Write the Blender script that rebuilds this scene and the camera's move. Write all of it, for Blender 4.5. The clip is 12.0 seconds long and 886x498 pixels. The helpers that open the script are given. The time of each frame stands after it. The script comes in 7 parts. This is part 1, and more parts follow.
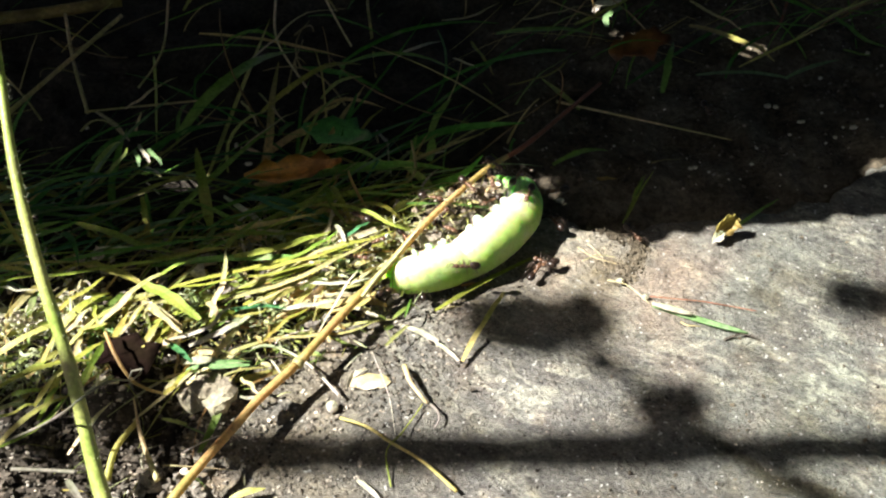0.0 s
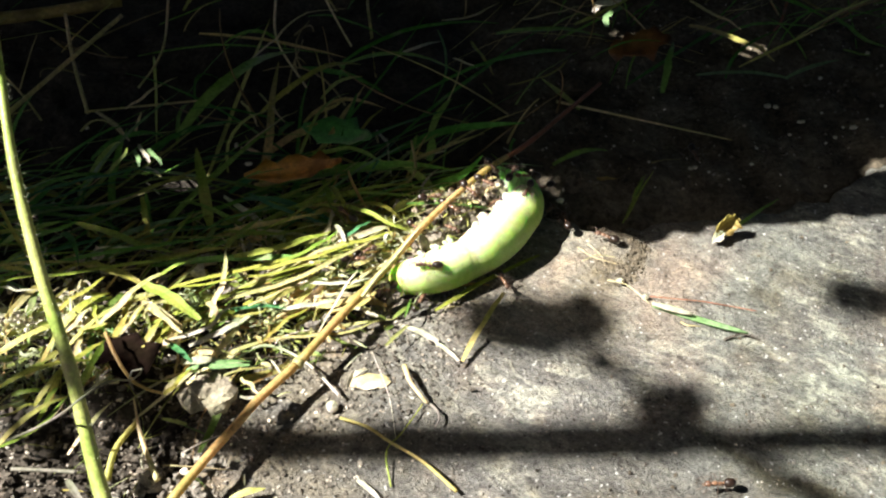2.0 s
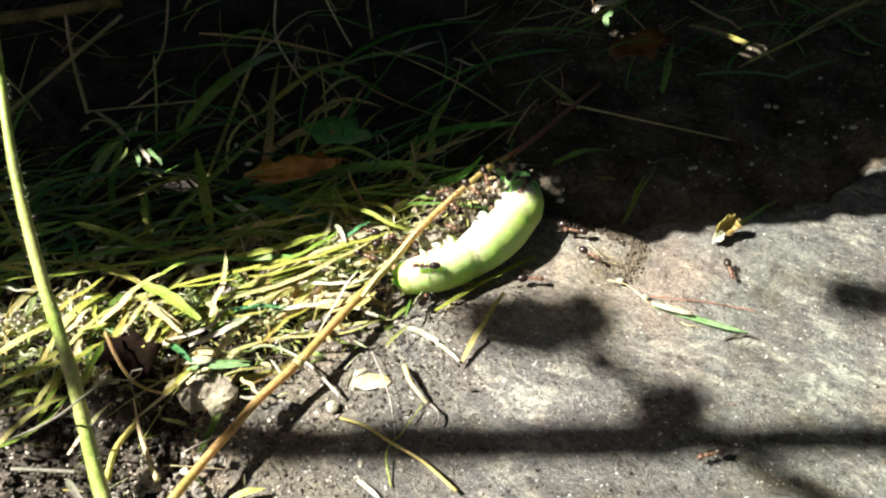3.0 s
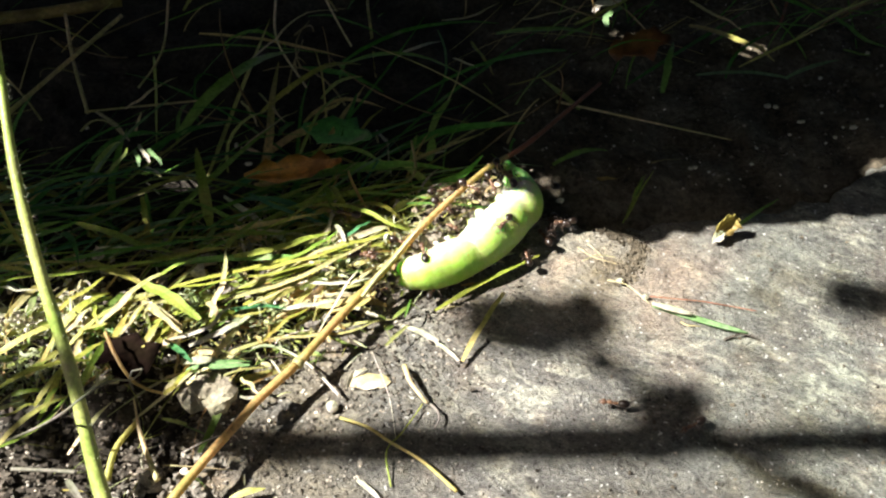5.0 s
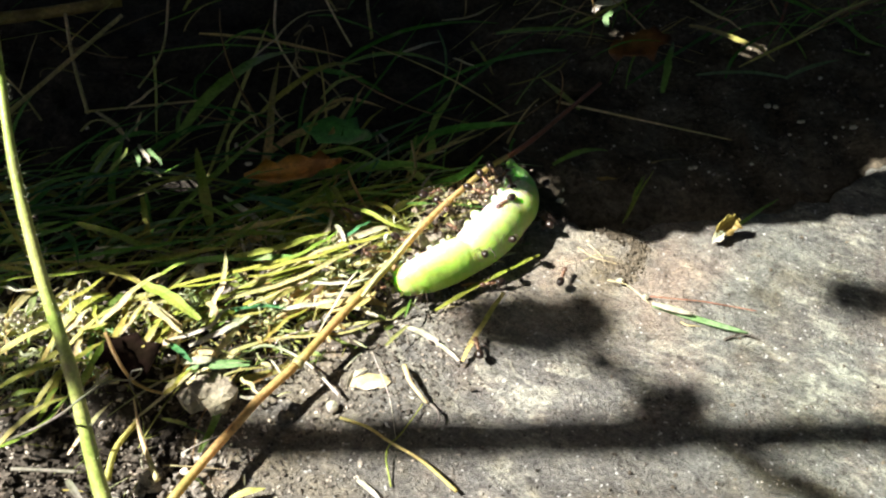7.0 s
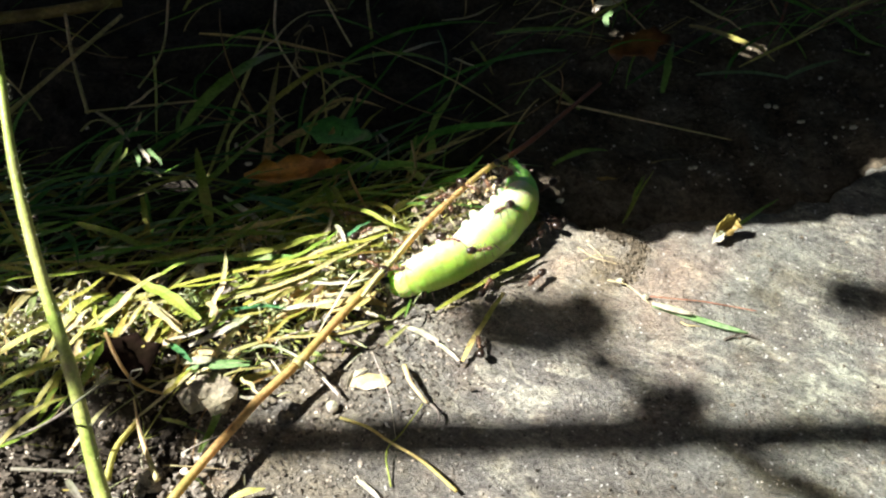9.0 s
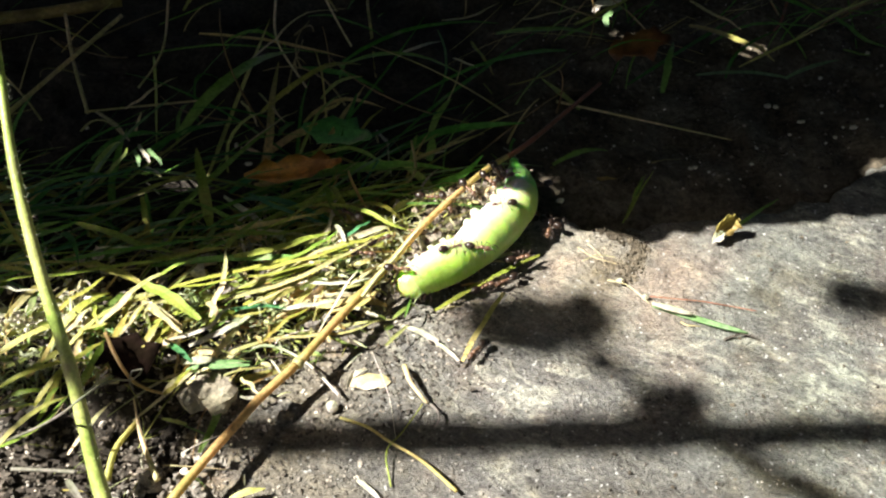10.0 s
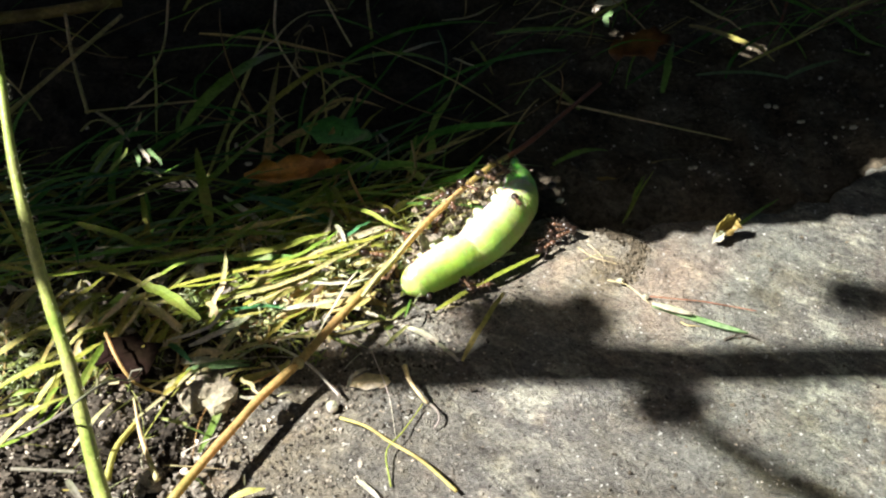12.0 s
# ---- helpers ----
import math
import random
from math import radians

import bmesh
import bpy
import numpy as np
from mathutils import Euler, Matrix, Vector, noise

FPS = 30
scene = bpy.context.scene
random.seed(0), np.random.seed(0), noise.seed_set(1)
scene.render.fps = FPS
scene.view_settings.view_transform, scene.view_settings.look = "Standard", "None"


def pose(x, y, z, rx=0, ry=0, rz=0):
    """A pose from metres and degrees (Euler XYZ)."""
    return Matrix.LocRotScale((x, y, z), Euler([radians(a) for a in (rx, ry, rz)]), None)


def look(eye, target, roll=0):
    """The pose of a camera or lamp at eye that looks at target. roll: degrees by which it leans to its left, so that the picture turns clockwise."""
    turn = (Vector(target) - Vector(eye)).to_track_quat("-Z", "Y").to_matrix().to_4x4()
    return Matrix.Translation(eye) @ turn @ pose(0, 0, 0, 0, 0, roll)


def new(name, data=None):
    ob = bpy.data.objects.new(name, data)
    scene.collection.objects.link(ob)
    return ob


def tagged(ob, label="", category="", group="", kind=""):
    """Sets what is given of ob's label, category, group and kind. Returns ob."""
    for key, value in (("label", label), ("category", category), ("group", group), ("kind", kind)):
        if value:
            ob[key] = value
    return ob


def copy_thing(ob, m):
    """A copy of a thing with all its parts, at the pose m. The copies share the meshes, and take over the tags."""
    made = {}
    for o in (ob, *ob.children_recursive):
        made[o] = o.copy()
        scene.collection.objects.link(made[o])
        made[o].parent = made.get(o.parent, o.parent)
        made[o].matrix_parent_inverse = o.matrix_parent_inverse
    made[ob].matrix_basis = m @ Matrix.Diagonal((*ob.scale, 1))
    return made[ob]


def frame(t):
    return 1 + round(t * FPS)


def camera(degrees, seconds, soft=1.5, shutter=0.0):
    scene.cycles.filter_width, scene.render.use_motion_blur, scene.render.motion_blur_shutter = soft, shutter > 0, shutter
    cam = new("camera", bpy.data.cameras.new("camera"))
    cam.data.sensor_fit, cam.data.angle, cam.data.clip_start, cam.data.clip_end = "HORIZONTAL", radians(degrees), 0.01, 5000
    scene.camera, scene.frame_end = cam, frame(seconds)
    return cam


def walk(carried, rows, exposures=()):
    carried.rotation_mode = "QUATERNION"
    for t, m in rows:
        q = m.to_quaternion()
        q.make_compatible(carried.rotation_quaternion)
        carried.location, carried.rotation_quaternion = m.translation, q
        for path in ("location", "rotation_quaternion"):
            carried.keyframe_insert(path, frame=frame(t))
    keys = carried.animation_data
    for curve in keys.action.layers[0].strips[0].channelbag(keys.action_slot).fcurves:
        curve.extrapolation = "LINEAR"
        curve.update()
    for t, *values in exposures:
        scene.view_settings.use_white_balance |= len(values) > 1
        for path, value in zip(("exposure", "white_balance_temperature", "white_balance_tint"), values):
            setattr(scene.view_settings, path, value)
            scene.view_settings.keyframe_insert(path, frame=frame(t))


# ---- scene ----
SECONDS = 12.0
cam = camera(45, SECONDS, soft=2.2)
EYE = (0.0, -0.1768, 0.1768)
walk(cam, [(0.0, look(EYE, (0, 0, 0))), (SECONDS, look(EYE, (0, 0, 0)))], exposures=[(0.0, 1.70), (10.8, 1.70), (11.4, 1.65), (SECONDS, 1.57)])

# ---- light ----
SUN = Vector((-0.68, -0.06, 0.72))
world = bpy.data.worlds.new("sky")
scene.world = world
world.use_nodes = True
sky = world.node_tree.nodes.new("ShaderNodeTexSky")
sky.sky_type, sky.sun_disc = "NISHITA", False
sky.dust_density, sky.ozone_density = 3.5, 0.2
sky.sun_elevation = math.asin(SUN.normalized().z)
sky.sun_rotation = math.atan2(SUN.x, SUN.y)
world.node_tree.links.new(sky.outputs[0], world.node_tree.nodes["Background"].inputs[0])
world.node_tree.nodes["Background"].inputs[1].default_value = 0.046
sun_lamp = bpy.data.lights.new("sun", "SUN")
sun_lamp.energy, sun_lamp.angle, sun_lamp.color = 5.0, radians(0.6), (1.0, 0.98, 0.93)
new("sun", sun_lamp).matrix_world = look(SUN, (0, 0, 0))


# ---- materials ----
def material(name, rough=0.6, spec=0.4):
    m = bpy.data.materials.new(name)
    m.use_nodes = True
    b = m.node_tree.nodes["Principled BSDF"]
    b.inputs["Roughness"].default_value = rough
    b.inputs["Specular IOR Level"].default_value = spec
    return m, m.node_tree, b


def noise_node(t, scale, detail=4.0, rough=0.6, stretch=None, kind="ShaderNodeTexNoise"):
    n = t.nodes.new(kind)
    n.inputs["Scale"].default_value = scale
    if kind == "ShaderNodeTexNoise":
        n.inputs["Detail"].default_value = detail
        n.inputs["Roughness"].default_value = rough
    c = t.nodes.new("ShaderNodeTexCoord")
    mp = t.nodes.new("ShaderNodeMapping")
    if stretch:
        mp.vector_type = "TEXTURE"
        mp.inputs["Scale"].default_value = [1 / s for s in stretch[:3]]
        mp.inputs["Rotation"].default_value = (0, 0, radians(stretch[3]))
    t.links.new(c.outputs["Object"], mp.inputs[0])
    t.links.new(mp.outputs[0], n.inputs["Vector"])
    return n


def ramp(t, source, stops):
    r = t.nodes.new("ShaderNodeValToRGB")
    e = r.color_ramp.elements
    while len(e) < len(stops):
        e.new(0.5)
    for k, (p, col) in zip(e, stops):
        k.position, k.color = p, (*col, 1)
    t.links.new(source, r.inputs[0])
    return r.outputs[0]


def mixed(t, fac, a, b, blend="MIX"):
    m = t.nodes.new("ShaderNodeMix")
    m.data_type, m.blend_type = "RGBA", blend
    for sock, v in ((m.inputs[0], fac), (m.inputs[6], a), (m.inputs[7], b)):
        if isinstance(v, (int, float)):
            sock.default_value = v
        elif isinstance(v, tuple):
            sock.default_value = (*v, 1)
        else:
            t.links.new(v, sock)
    return m.outputs[2]


def bump(t, b, height, strength, distance):
    n = t.nodes.new("ShaderNodeBump")
    n.inputs["Strength"].default_value, n.inputs["Distance"].default_value = strength, distance
    t.links.new(height, n.inputs["Height"])
    t.links.new(n.outputs[0], b.inputs["Normal"])


def along_axis(t, place, way, start, end):
    """Zero to one from start to end, in metres, along a direction."""
    dot = t.nodes.new("ShaderNodeVectorMath")
    dot.operation = "DOT_PRODUCT"
    t.links.new(place, dot.inputs[0])
    dot.inputs[1].default_value = way
    span = t.nodes.new("ShaderNodeMapRange")
    span.inputs["From Min"].default_value, span.inputs["From Max"].default_value = start, end
    t.links.new(dot.outputs["Value"], span.inputs[0])
    return span.outputs[0]


def slab_material():
    m, t, b = material("weathered_stone", 0.85, 0.25)
    big = noise_node(t, 22, 5, 0.65)
    fine = noise_node(t, 420, 6, 0.75)
    grain = noise_node(t, 1500, 3, 0.7)
    base = ramp(t, big.outputs[0], [(0.32, (0.137, 0.131, 0.122)), (0.48, (0.174, 0.168, 0.158)), (0.66, (0.226, 0.220, 0.206))])
    # crusts of pale lichen: torn streaks inside a few larger patches
    patch = noise_node(t, 15, 3, 0.5)
    streak = noise_node(t, 95, 8, 0.72, (1.0, 2.4, 1.0, -32))
    streak.inputs["Distortion"].default_value = 0.9
    zone = ramp(t, patch.outputs[0], [(0.46, (0.08, 0.08, 0.08)), (0.60, (0.9, 0.9, 0.9))])
    lichen = ramp(t, streak.outputs[0], [(0.50, (0, 0, 0)), (0.61, (0.78, 0.78, 0.78))])
    base = mixed(t, mixed(t, 1.0, zone, lichen, "MULTIPLY"), base, (0.47, 0.465, 0.395))
    # films of green algae and rusty earth
    place = t.nodes.new("ShaderNodeTexCoord").outputs["Object"]
    algae = noise_node(t, 23, 5, 0.6)
    film = ramp(t, algae.outputs[0], [(0.40, (0.2, 0.2, 0.2)), (0.62, (1, 1, 1))])
    film = mixed(t, 1.0, film, ramp(t, along_axis(t, place, (1, -0.35, 0), 0.045, 0.115), [(0.0, (0, 0, 0)), (1.0, (1, 1, 1))]), "MULTIPLY")
    base = mixed(t, film, base, mixed(t, 1.0, base, (0.87, 1.0, 0.92), "MULTIPLY"))
    # pale dry earth trodden over the edge beside the soil
    earth = noise_node(t, 48, 6, 0.75)
    trodden = mixed(t, 1.0, ramp(t, earth.outputs[0], [(0.36, (0.15, 0.15, 0.15)), (0.60, (1, 1, 1))]), ramp(t, along_axis(t, place, (-1, 0.25, 0), -0.022, 0.026), [(0.0, (0, 0, 0)), (1.0, (0.85, 0.85, 0.85))]), "MULTIPLY")
    base = mixed(t, trodden, base, (0.275, 0.235, 0.165))
    # pale dust scraped up beside the animal
    away = t.nodes.new("ShaderNodeVectorMath")
    away.operation = "DISTANCE"
    t.links.new(place, away.inputs[0])
    away.inputs[1].default_value = (0.0360, -0.0040, 0.0)
    near = t.nodes.new("ShaderNodeMapRange")
    near.inputs["From Min"].default_value, near.inputs["From Max"].default_value = 0.030, 0.010
    t.links.new(away.outputs["Value"], near.inputs[0])
    dust = mixed(t, 1.0, ramp(t, earth.outputs[0], [(0.34, (0.35, 0.35, 0.35)), (0.56, (1, 1, 1))]), near.outputs[0], "MULTIPLY")
    base = mixed(t, dust, base, (0.35, 0.32, 0.265))
    # the sprig stem's diagonal shadow, painted dark across the slab
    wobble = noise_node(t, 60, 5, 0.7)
    stem_shade = t.nodes.new("ShaderNodeMath")
    stem_shade.operation = "MULTIPLY_ADD"
    t.links.new(wobble.outputs[0], stem_shade.inputs[0])
    stem_shade.inputs[1].default_value = 0.8
    t.links.new(along_axis(t, place, (0.6257, 0.7801, 0), -0.0168, 0.0032), stem_shade.inputs[2])
    stem_shade = ramp(t, stem_shade.outputs[0], [(0.66, (0, 0, 0)), (0.86, (0.8, 0.8, 0.8)), (0.94, (0.8, 0.8, 0.8)), (1.0, (0, 0, 0))])
    stem_shade = mixed(t, 1.0, stem_shade, ramp(t, along_axis(t, place, (0.7801, -0.6257, 0), 0.0704, 0.1004), [(0.0, (0, 0, 0)), (0.25, (1, 1, 1))]), "MULTIPLY")
    base = mixed(t, stem_shade, base, (0.055, 0.052, 0.030))
    rusty = noise_node(t, 27, 6, 0.7)
    base = mixed(t, ramp(t, rusty.outputs[0], [(0.50, (0, 0, 0)), (0.64, (0.8, 0.8, 0.8))]), base, mixed(t, 1.0, base, (1.16, 0.99, 0.93), "MULTIPLY"))
    dirt = noise_node(t, 38, 7, 0.7)
    base = mixed(t, 1.0, base, ramp(t, dirt.outputs[0], [(0.40, (1.05, 1.05, 1.05)), (0.55, (0.95, 0.93, 0.90)), (0.68, (0.62, 0.56, 0.46))]), "MULTIPLY")
    blot = noise_node(t, 150, 8, 0.8)
    base = mixed(t, 1.0, base, ramp(t, blot.outputs[0], [(0.33, (0.58, 0.57, 0.55)), (0.47, (1, 1, 1)), (0.60, (1.12, 1.12, 1.08)), (0.70, (1.55, 1.53, 1.42))]), "MULTIPLY")
    mottle = noise_node(t, 300, 6, 0.7, (1.0, 1.5, 1.0, -15))
    base = mixed(t, 1.0, base, ramp(t, mottle.outputs[0], [(0.36, (0.74, 0.73, 0.72)), (0.50, (1.03, 1.03, 1.04)), (0.62, (1.28, 1.28, 1.24))]), "MULTIPLY")
    spots = ramp(t, fine.outputs[0], [(0.32, (0.36, 0.34, 0.31)), (0.44, (0.93, 0.93, 0.93)), (0.62, (1.16, 1.14, 1.09)), (0.72, (1.8, 1.76, 1.64))])
    base = mixed(t, 1.0, base, spots, "MULTIPLY")
    flecks = noise_node(t, 850, 2, 0.5)
    base = mixed(t, ramp(t, flecks.outputs[0], [(0.67, (0, 0, 0)), (0.73, (1, 1, 1))]), base, (0.66, 0.65, 0.60))
    pits = noise_node(t, 620, 2, 0.5)
    base = mixed(t, ramp(t, pits.outputs[0], [(0.24, (1, 1, 1)), (0.31, (0, 0, 0))]), base, (0.035, 0.032, 0.028))
    gr = ramp(t, grain.outputs[0], [(0.3, (0.46, 0.46, 0.46)), (0.55, (0.95, 0.95, 0.95)), (0.75, (1.3, 1.3, 1.3))])
    base = mixed(t, 0.8, base, gr, "MULTIPLY")
    t.links.new(base, b.inputs["Base Color"])
    add = t.nodes.new("ShaderNodeMath")
    t.links.new(fine.outputs[0], add.inputs[0])
    t.links.new(grain.outputs[0], add.inputs[1])
    pitted = t.nodes.new("ShaderNodeMath")
    pitted.operation = "MULTIPLY_ADD"
    t.links.new(blot.outputs[0], pitted.inputs[0])
    pitted.inputs[1].default_value = 2.0
    t.links.new(add.outputs[0], pitted.inputs[2])
    bump(t, b, pitted.outputs[0], 0.9, 0.0009)
    return m


def varied(t, per):
    if per == "island":
        return t.nodes.new("ShaderNodeNewGeometry").outputs["Random Per Island"]
    return t.nodes.new("ShaderNodeObjectInfo").outputs["Random"]


def soil_material(name="soil", light=1.0, island=False, high=(0.10, 0.086, 0.070), dry=None):
    m, t, b = material(name, 0.95, 0.15)
    n1, n2 = noise_node(t, 60, 5), noise_node(t, 700, 5, 0.7)
    base = ramp(t, n1.outputs[0], [(0.35, (0.033 * light, 0.028 * light, 0.023 * light)), (0.65, tuple(v * light for v in high))])
    base = mixed(t, 0.9, base, ramp(t, n2.outputs[0], [(0.3, (0.4, 0.4, 0.4)), (0.7, (1.6, 1.55, 1.5))]), "MULTIPLY")
    # lighter tone for the soil that stands in for slab in shade
    if dry:
        place = t.nodes.new("ShaderNodeTexCoord").outputs["Object"]
        away = t.nodes.new("ShaderNodeVectorMath")
        away.operation = "LENGTH"
        t.links.new(place, away.inputs[0])
        reach = t.nodes.new("ShaderNodeMapRange")
        reach.inputs["From Min"].default_value, reach.inputs["From Max"].default_value = 0.7, 0.3
        t.links.new(away.outputs["Value"], reach.inputs[0])
        slab_tone = mixed(t, 1.0, ramp(t, along_axis(t, place, *dry), [(0.0, (0, 0, 0)), (1.0, (1, 1, 1))]), reach.outputs[0], "MULTIPLY")
        base = mixed(t, slab_tone, base, mixed(t, 1.0, base, (2.1, 2.05, 1.8), "MULTIPLY"))
    if island:
        base = mixed(t, 1.0, base, ramp(t, varied(t, "island"), [(0.0, (0.22, 0.21, 0.20)), (0.7, (0.9, 0.9, 0.9)), (0.92, (1.5, 1.47, 1.42)), (1.0, (2.6, 2.55, 2.45))]), "MULTIPLY")
    t.links.new(base, b.inputs["Base Color"])
    bump(t, b, n2.outputs[0], 1.0, 0.001)
    return m


def plant_material(name, stops, per="object", glow=0.35, rough=0.45, stain=(0.5, 0.42, 0.3), stain_at=0.62, spec=0.4):
    """Leaf tissue that lets some light through, streaked along and stained."""
    m, t, b = material(name, rough, spec)
    base = ramp(t, varied(t, per), stops)
    n1, n2 = noise_node(t, 90, 4), noise_node(t, 900, 4, 0.7)
    drift = noise_node(t, 55, 3, 0.6)
    base = mixed(t, 1.0, base, ramp(t, drift.outputs[0], [(0.36, (0.72, 0.86, 0.62)), (0.50, (1, 1, 1)), (0.64, (1.22, 1.12, 1.30))]), "MULTIPLY")
    base = mixed(t, 0.7, base, ramp(t, n2.outputs[0], [(0.3, (0.45, 0.45, 0.45)), (0.7, (1.45, 1.45, 1.45))]), "MULTIPLY")
    base = mixed(t, ramp(t, n1.outputs[0], [(stain_at, (0, 0, 0)), (stain_at + 0.15, (0.7, 0.7, 0.7))]), base, stain)
    t.links.new(base, b.inputs["Base Color"])
    bump(t, b, n2.outputs[0], 0.4, 0.0003)
    tr = t.nodes.new("ShaderNodeBsdfTranslucent")
    t.links.new(base, tr.inputs[0])
    mx = t.nodes.new("ShaderNodeMixShader")
    mx.inputs[0].default_value = glow
    t.links.new(b.outputs[0], mx.inputs[1])
    t.links.new(tr.outputs[0], mx.inputs[2])
    t.links.new(mx.outputs[0], t.nodes["Material Output"].inputs[0])
    return m


def skin_material(name, low, high, belly=None):
    m, t, b = material(name, 0.40, 0.5)
    n1, n2 = noise_node(t, 120, 4), noise_node(t, 1300, 3, 0.6)
    base = ramp(t, n1.outputs[0], [(0.35, low), (0.65, high)])
    if belly:
        xyz = t.nodes.new("ShaderNodeSeparateXYZ")
        t.links.new(t.nodes.new("ShaderNodeTexCoord").outputs["Object"], xyz.inputs[0])
        across = t.nodes.new("ShaderNodeMapRange")
        across.inputs["From Min"].default_value, across.inputs["From Max"].default_value = -0.0034, 0.0014
        t.links.new(xyz.outputs[1], across.inputs[0])
        base = mixed(t, across.outputs[0], base, belly)
    base = mixed(t, 0.5, base, ramp(t, n2.outputs[0], [(0.35, (0.8, 0.85, 0.75)), (0.65, (1.12, 1.1, 1.1))]), "MULTIPLY")
    t.links.new(base, b.inputs["Base Color"])
    b.inputs["Subsurface Weight"].default_value = 0.75
    b.inputs["Subsurface Radius"].default_value = (0.5, 1.0, 0.2)
    b.inputs["Subsurface Scale"].default_value = 0.0045
    bump(t, b, n2.outputs[0], 0.35, 0.0003)
    return m


def shell_material(name, low, high, rough=0.3):
    m, t, b = material(name, rough, 0.5)
    n1 = noise_node(t, 900, 4)
    t.links.new(ramp(t, n1.outputs[0], [(0.35, low), (0.65, high)]), b.inputs["Base Color"])
    bump(t, b, n1.outputs[0], 0.3, 0.0001)
    return m


SLAB = slab_material()
SOIL = soil_material("soil", 1.0, dry=((1, 0.2, 0), 0.015, 0.045))
CRUMB = soil_material("crumb", 1.7, True)
# lighter copy of CRUMB, which lifts the soil crumbs lying in shade
SHADECRUMB = soil_material("shade_crumb", 2.6, True)
GRIT = soil_material("grit", 3.6, True, (0.098, 0.090, 0.078))
CLOD = soil_material("clod", 5.0, False, (0.092, 0.080, 0.064))
HEAP = soil_material("heap", 5.2, True, (0.092, 0.078, 0.060))
CHIP = soil_material("stone_chip", 6.4, False, (0.078, 0.072, 0.050))
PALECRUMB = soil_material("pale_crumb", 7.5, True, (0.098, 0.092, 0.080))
GREEN = plant_material("green_blade", [(0.0, (0.06, 0.20, 0.04)), (0.40, (0.13, 0.38, 0.06)), (0.62, (0.26, 0.50, 0.09)), (0.84, (0.60, 0.56, 0.17)), (1.0, (0.66, 0.50, 0.20))], "island")
BLADE = plant_material("fresh_blade", [(0.0, (0.15, 0.38, 0.07)), (1.0, (0.36, 0.52, 0.11))], rough=0.35)
BROADLEAF = plant_material("broad_leaf", [(0.0, (0.17, 0.52, 0.13)), (1.0, (0.20, 0.56, 0.16))], rough=0.35)
BLUEGREEN = plant_material("blue_green_blade", [(0.0, (0.09, 0.28, 0.11)), (1.0, (0.12, 0.32, 0.13))], rough=0.35)
YELLOW = plant_material("yellowing_blade", [(0.0, (0.40, 0.43, 0.075)), (0.5, (0.52, 0.48, 0.10)), (1.0, (0.64, 0.57, 0.20))], stain=(0.34, 0.22, 0.07), stain_at=0.54)
OLIVE = plant_material("olive_blade", [(0.0, (0.25, 0.40, 0.06)), (0.5, (0.38, 0.47, 0.08)), (1.0, (0.50, 0.52, 0.11))], stain=(0.42, 0.30, 0.09), stain_at=0.55)
STRAW = plant_material("straw", [(0.0, (0.63, 0.53, 0.22)), (1.0, (0.77, 0.69, 0.40))])
LITTER = plant_material("litter", [(0.0, (0.46, 0.44, 0.12)), (0.24, (0.32, 0.38, 0.10)), (0.36, (0.14, 0.28, 0.06)), (0.48, (0.46, 0.27, 0.09)), (0.6, (0.60, 0.52, 0.20)), (0.8, (0.70, 0.63, 0.36)), (1.0, (0.78, 0.75, 0.62))], "island")
LITTER_PIECE = plant_material("litter_piece", [(0.0, (0.46, 0.44, 0.12)), (0.24, (0.32, 0.38, 0.10)), (0.36, (0.14, 0.28, 0.06)), (0.48, (0.46, 0.27, 0.09)), (0.6, (0.60, 0.52, 0.20)), (0.8, (0.70, 0.63, 0.36)), (1.0, (0.78, 0.75, 0.62))])
MOSS_LEAF = plant_material("pale_green_leaf", [(0.0, (0.46, 0.52, 0.32)), (1.0, (0.50, 0.56, 0.36))], stain=(0.7, 0.7, 0.6), stain_at=0.5)
SHELLY = plant_material("dry_flake", [(0.0, (0.66, 0.52, 0.30)), (1.0, (0.70, 0.56, 0.33))], glow=0.15, stain=(0.80, 0.76, 0.62), stain_at=0.48)
PALE = plant_material("bleached_fibre", [(0.0, (0.60, 0.56, 0.42)), (1.0, (0.72, 0.68, 0.55))])
SHREDS = plant_material("shreds", [(0.0, (0.42, 0.24, 0.10)), (0.25, (0.58, 0.46, 0.24)), (0.5, (0.66, 0.60, 0.42)), (1.0, (0.80, 0.76, 0.68))], "island")
MOSS = plant_material("pale_moss", [(0.0, (0.26, 0.34, 0.10)), (0.3, (0.50, 0.50, 0.24)), (1.0, (0.76, 0.75, 0.60))], "island")
BROWN = plant_material("dead_leaf", [(0.0, (0.66, 0.27, 0.04)), (1.0, (0.72, 0.34, 0.06))], glow=0.2, stain=(0.15, 0.06, 0.02), stain_at=0.52)
DULLBROWN = plant_material("dull_leaf", [(0.0, (0.24, 0.10, 0.03)), (1.0, (0.28, 0.12, 0.035))], glow=0.15, stain=(0.08, 0.04, 0.02), stain_at=0.5)
DRYLEAF = plant_material("dry_leaf", [(0.0, (0.46, 0.33, 0.10)), (1.0, (0.48, 0.35, 0.11))], stain=(0.14, 0.085, 0.035), stain_at=0.46)
LIMELEAF = plant_material("lime_leaf", [(0.0, (0.26, 0.42, 0.18)), (1.0, (0.28, 0.44, 0.19))], stain=(0.7, 0.72, 0.6))
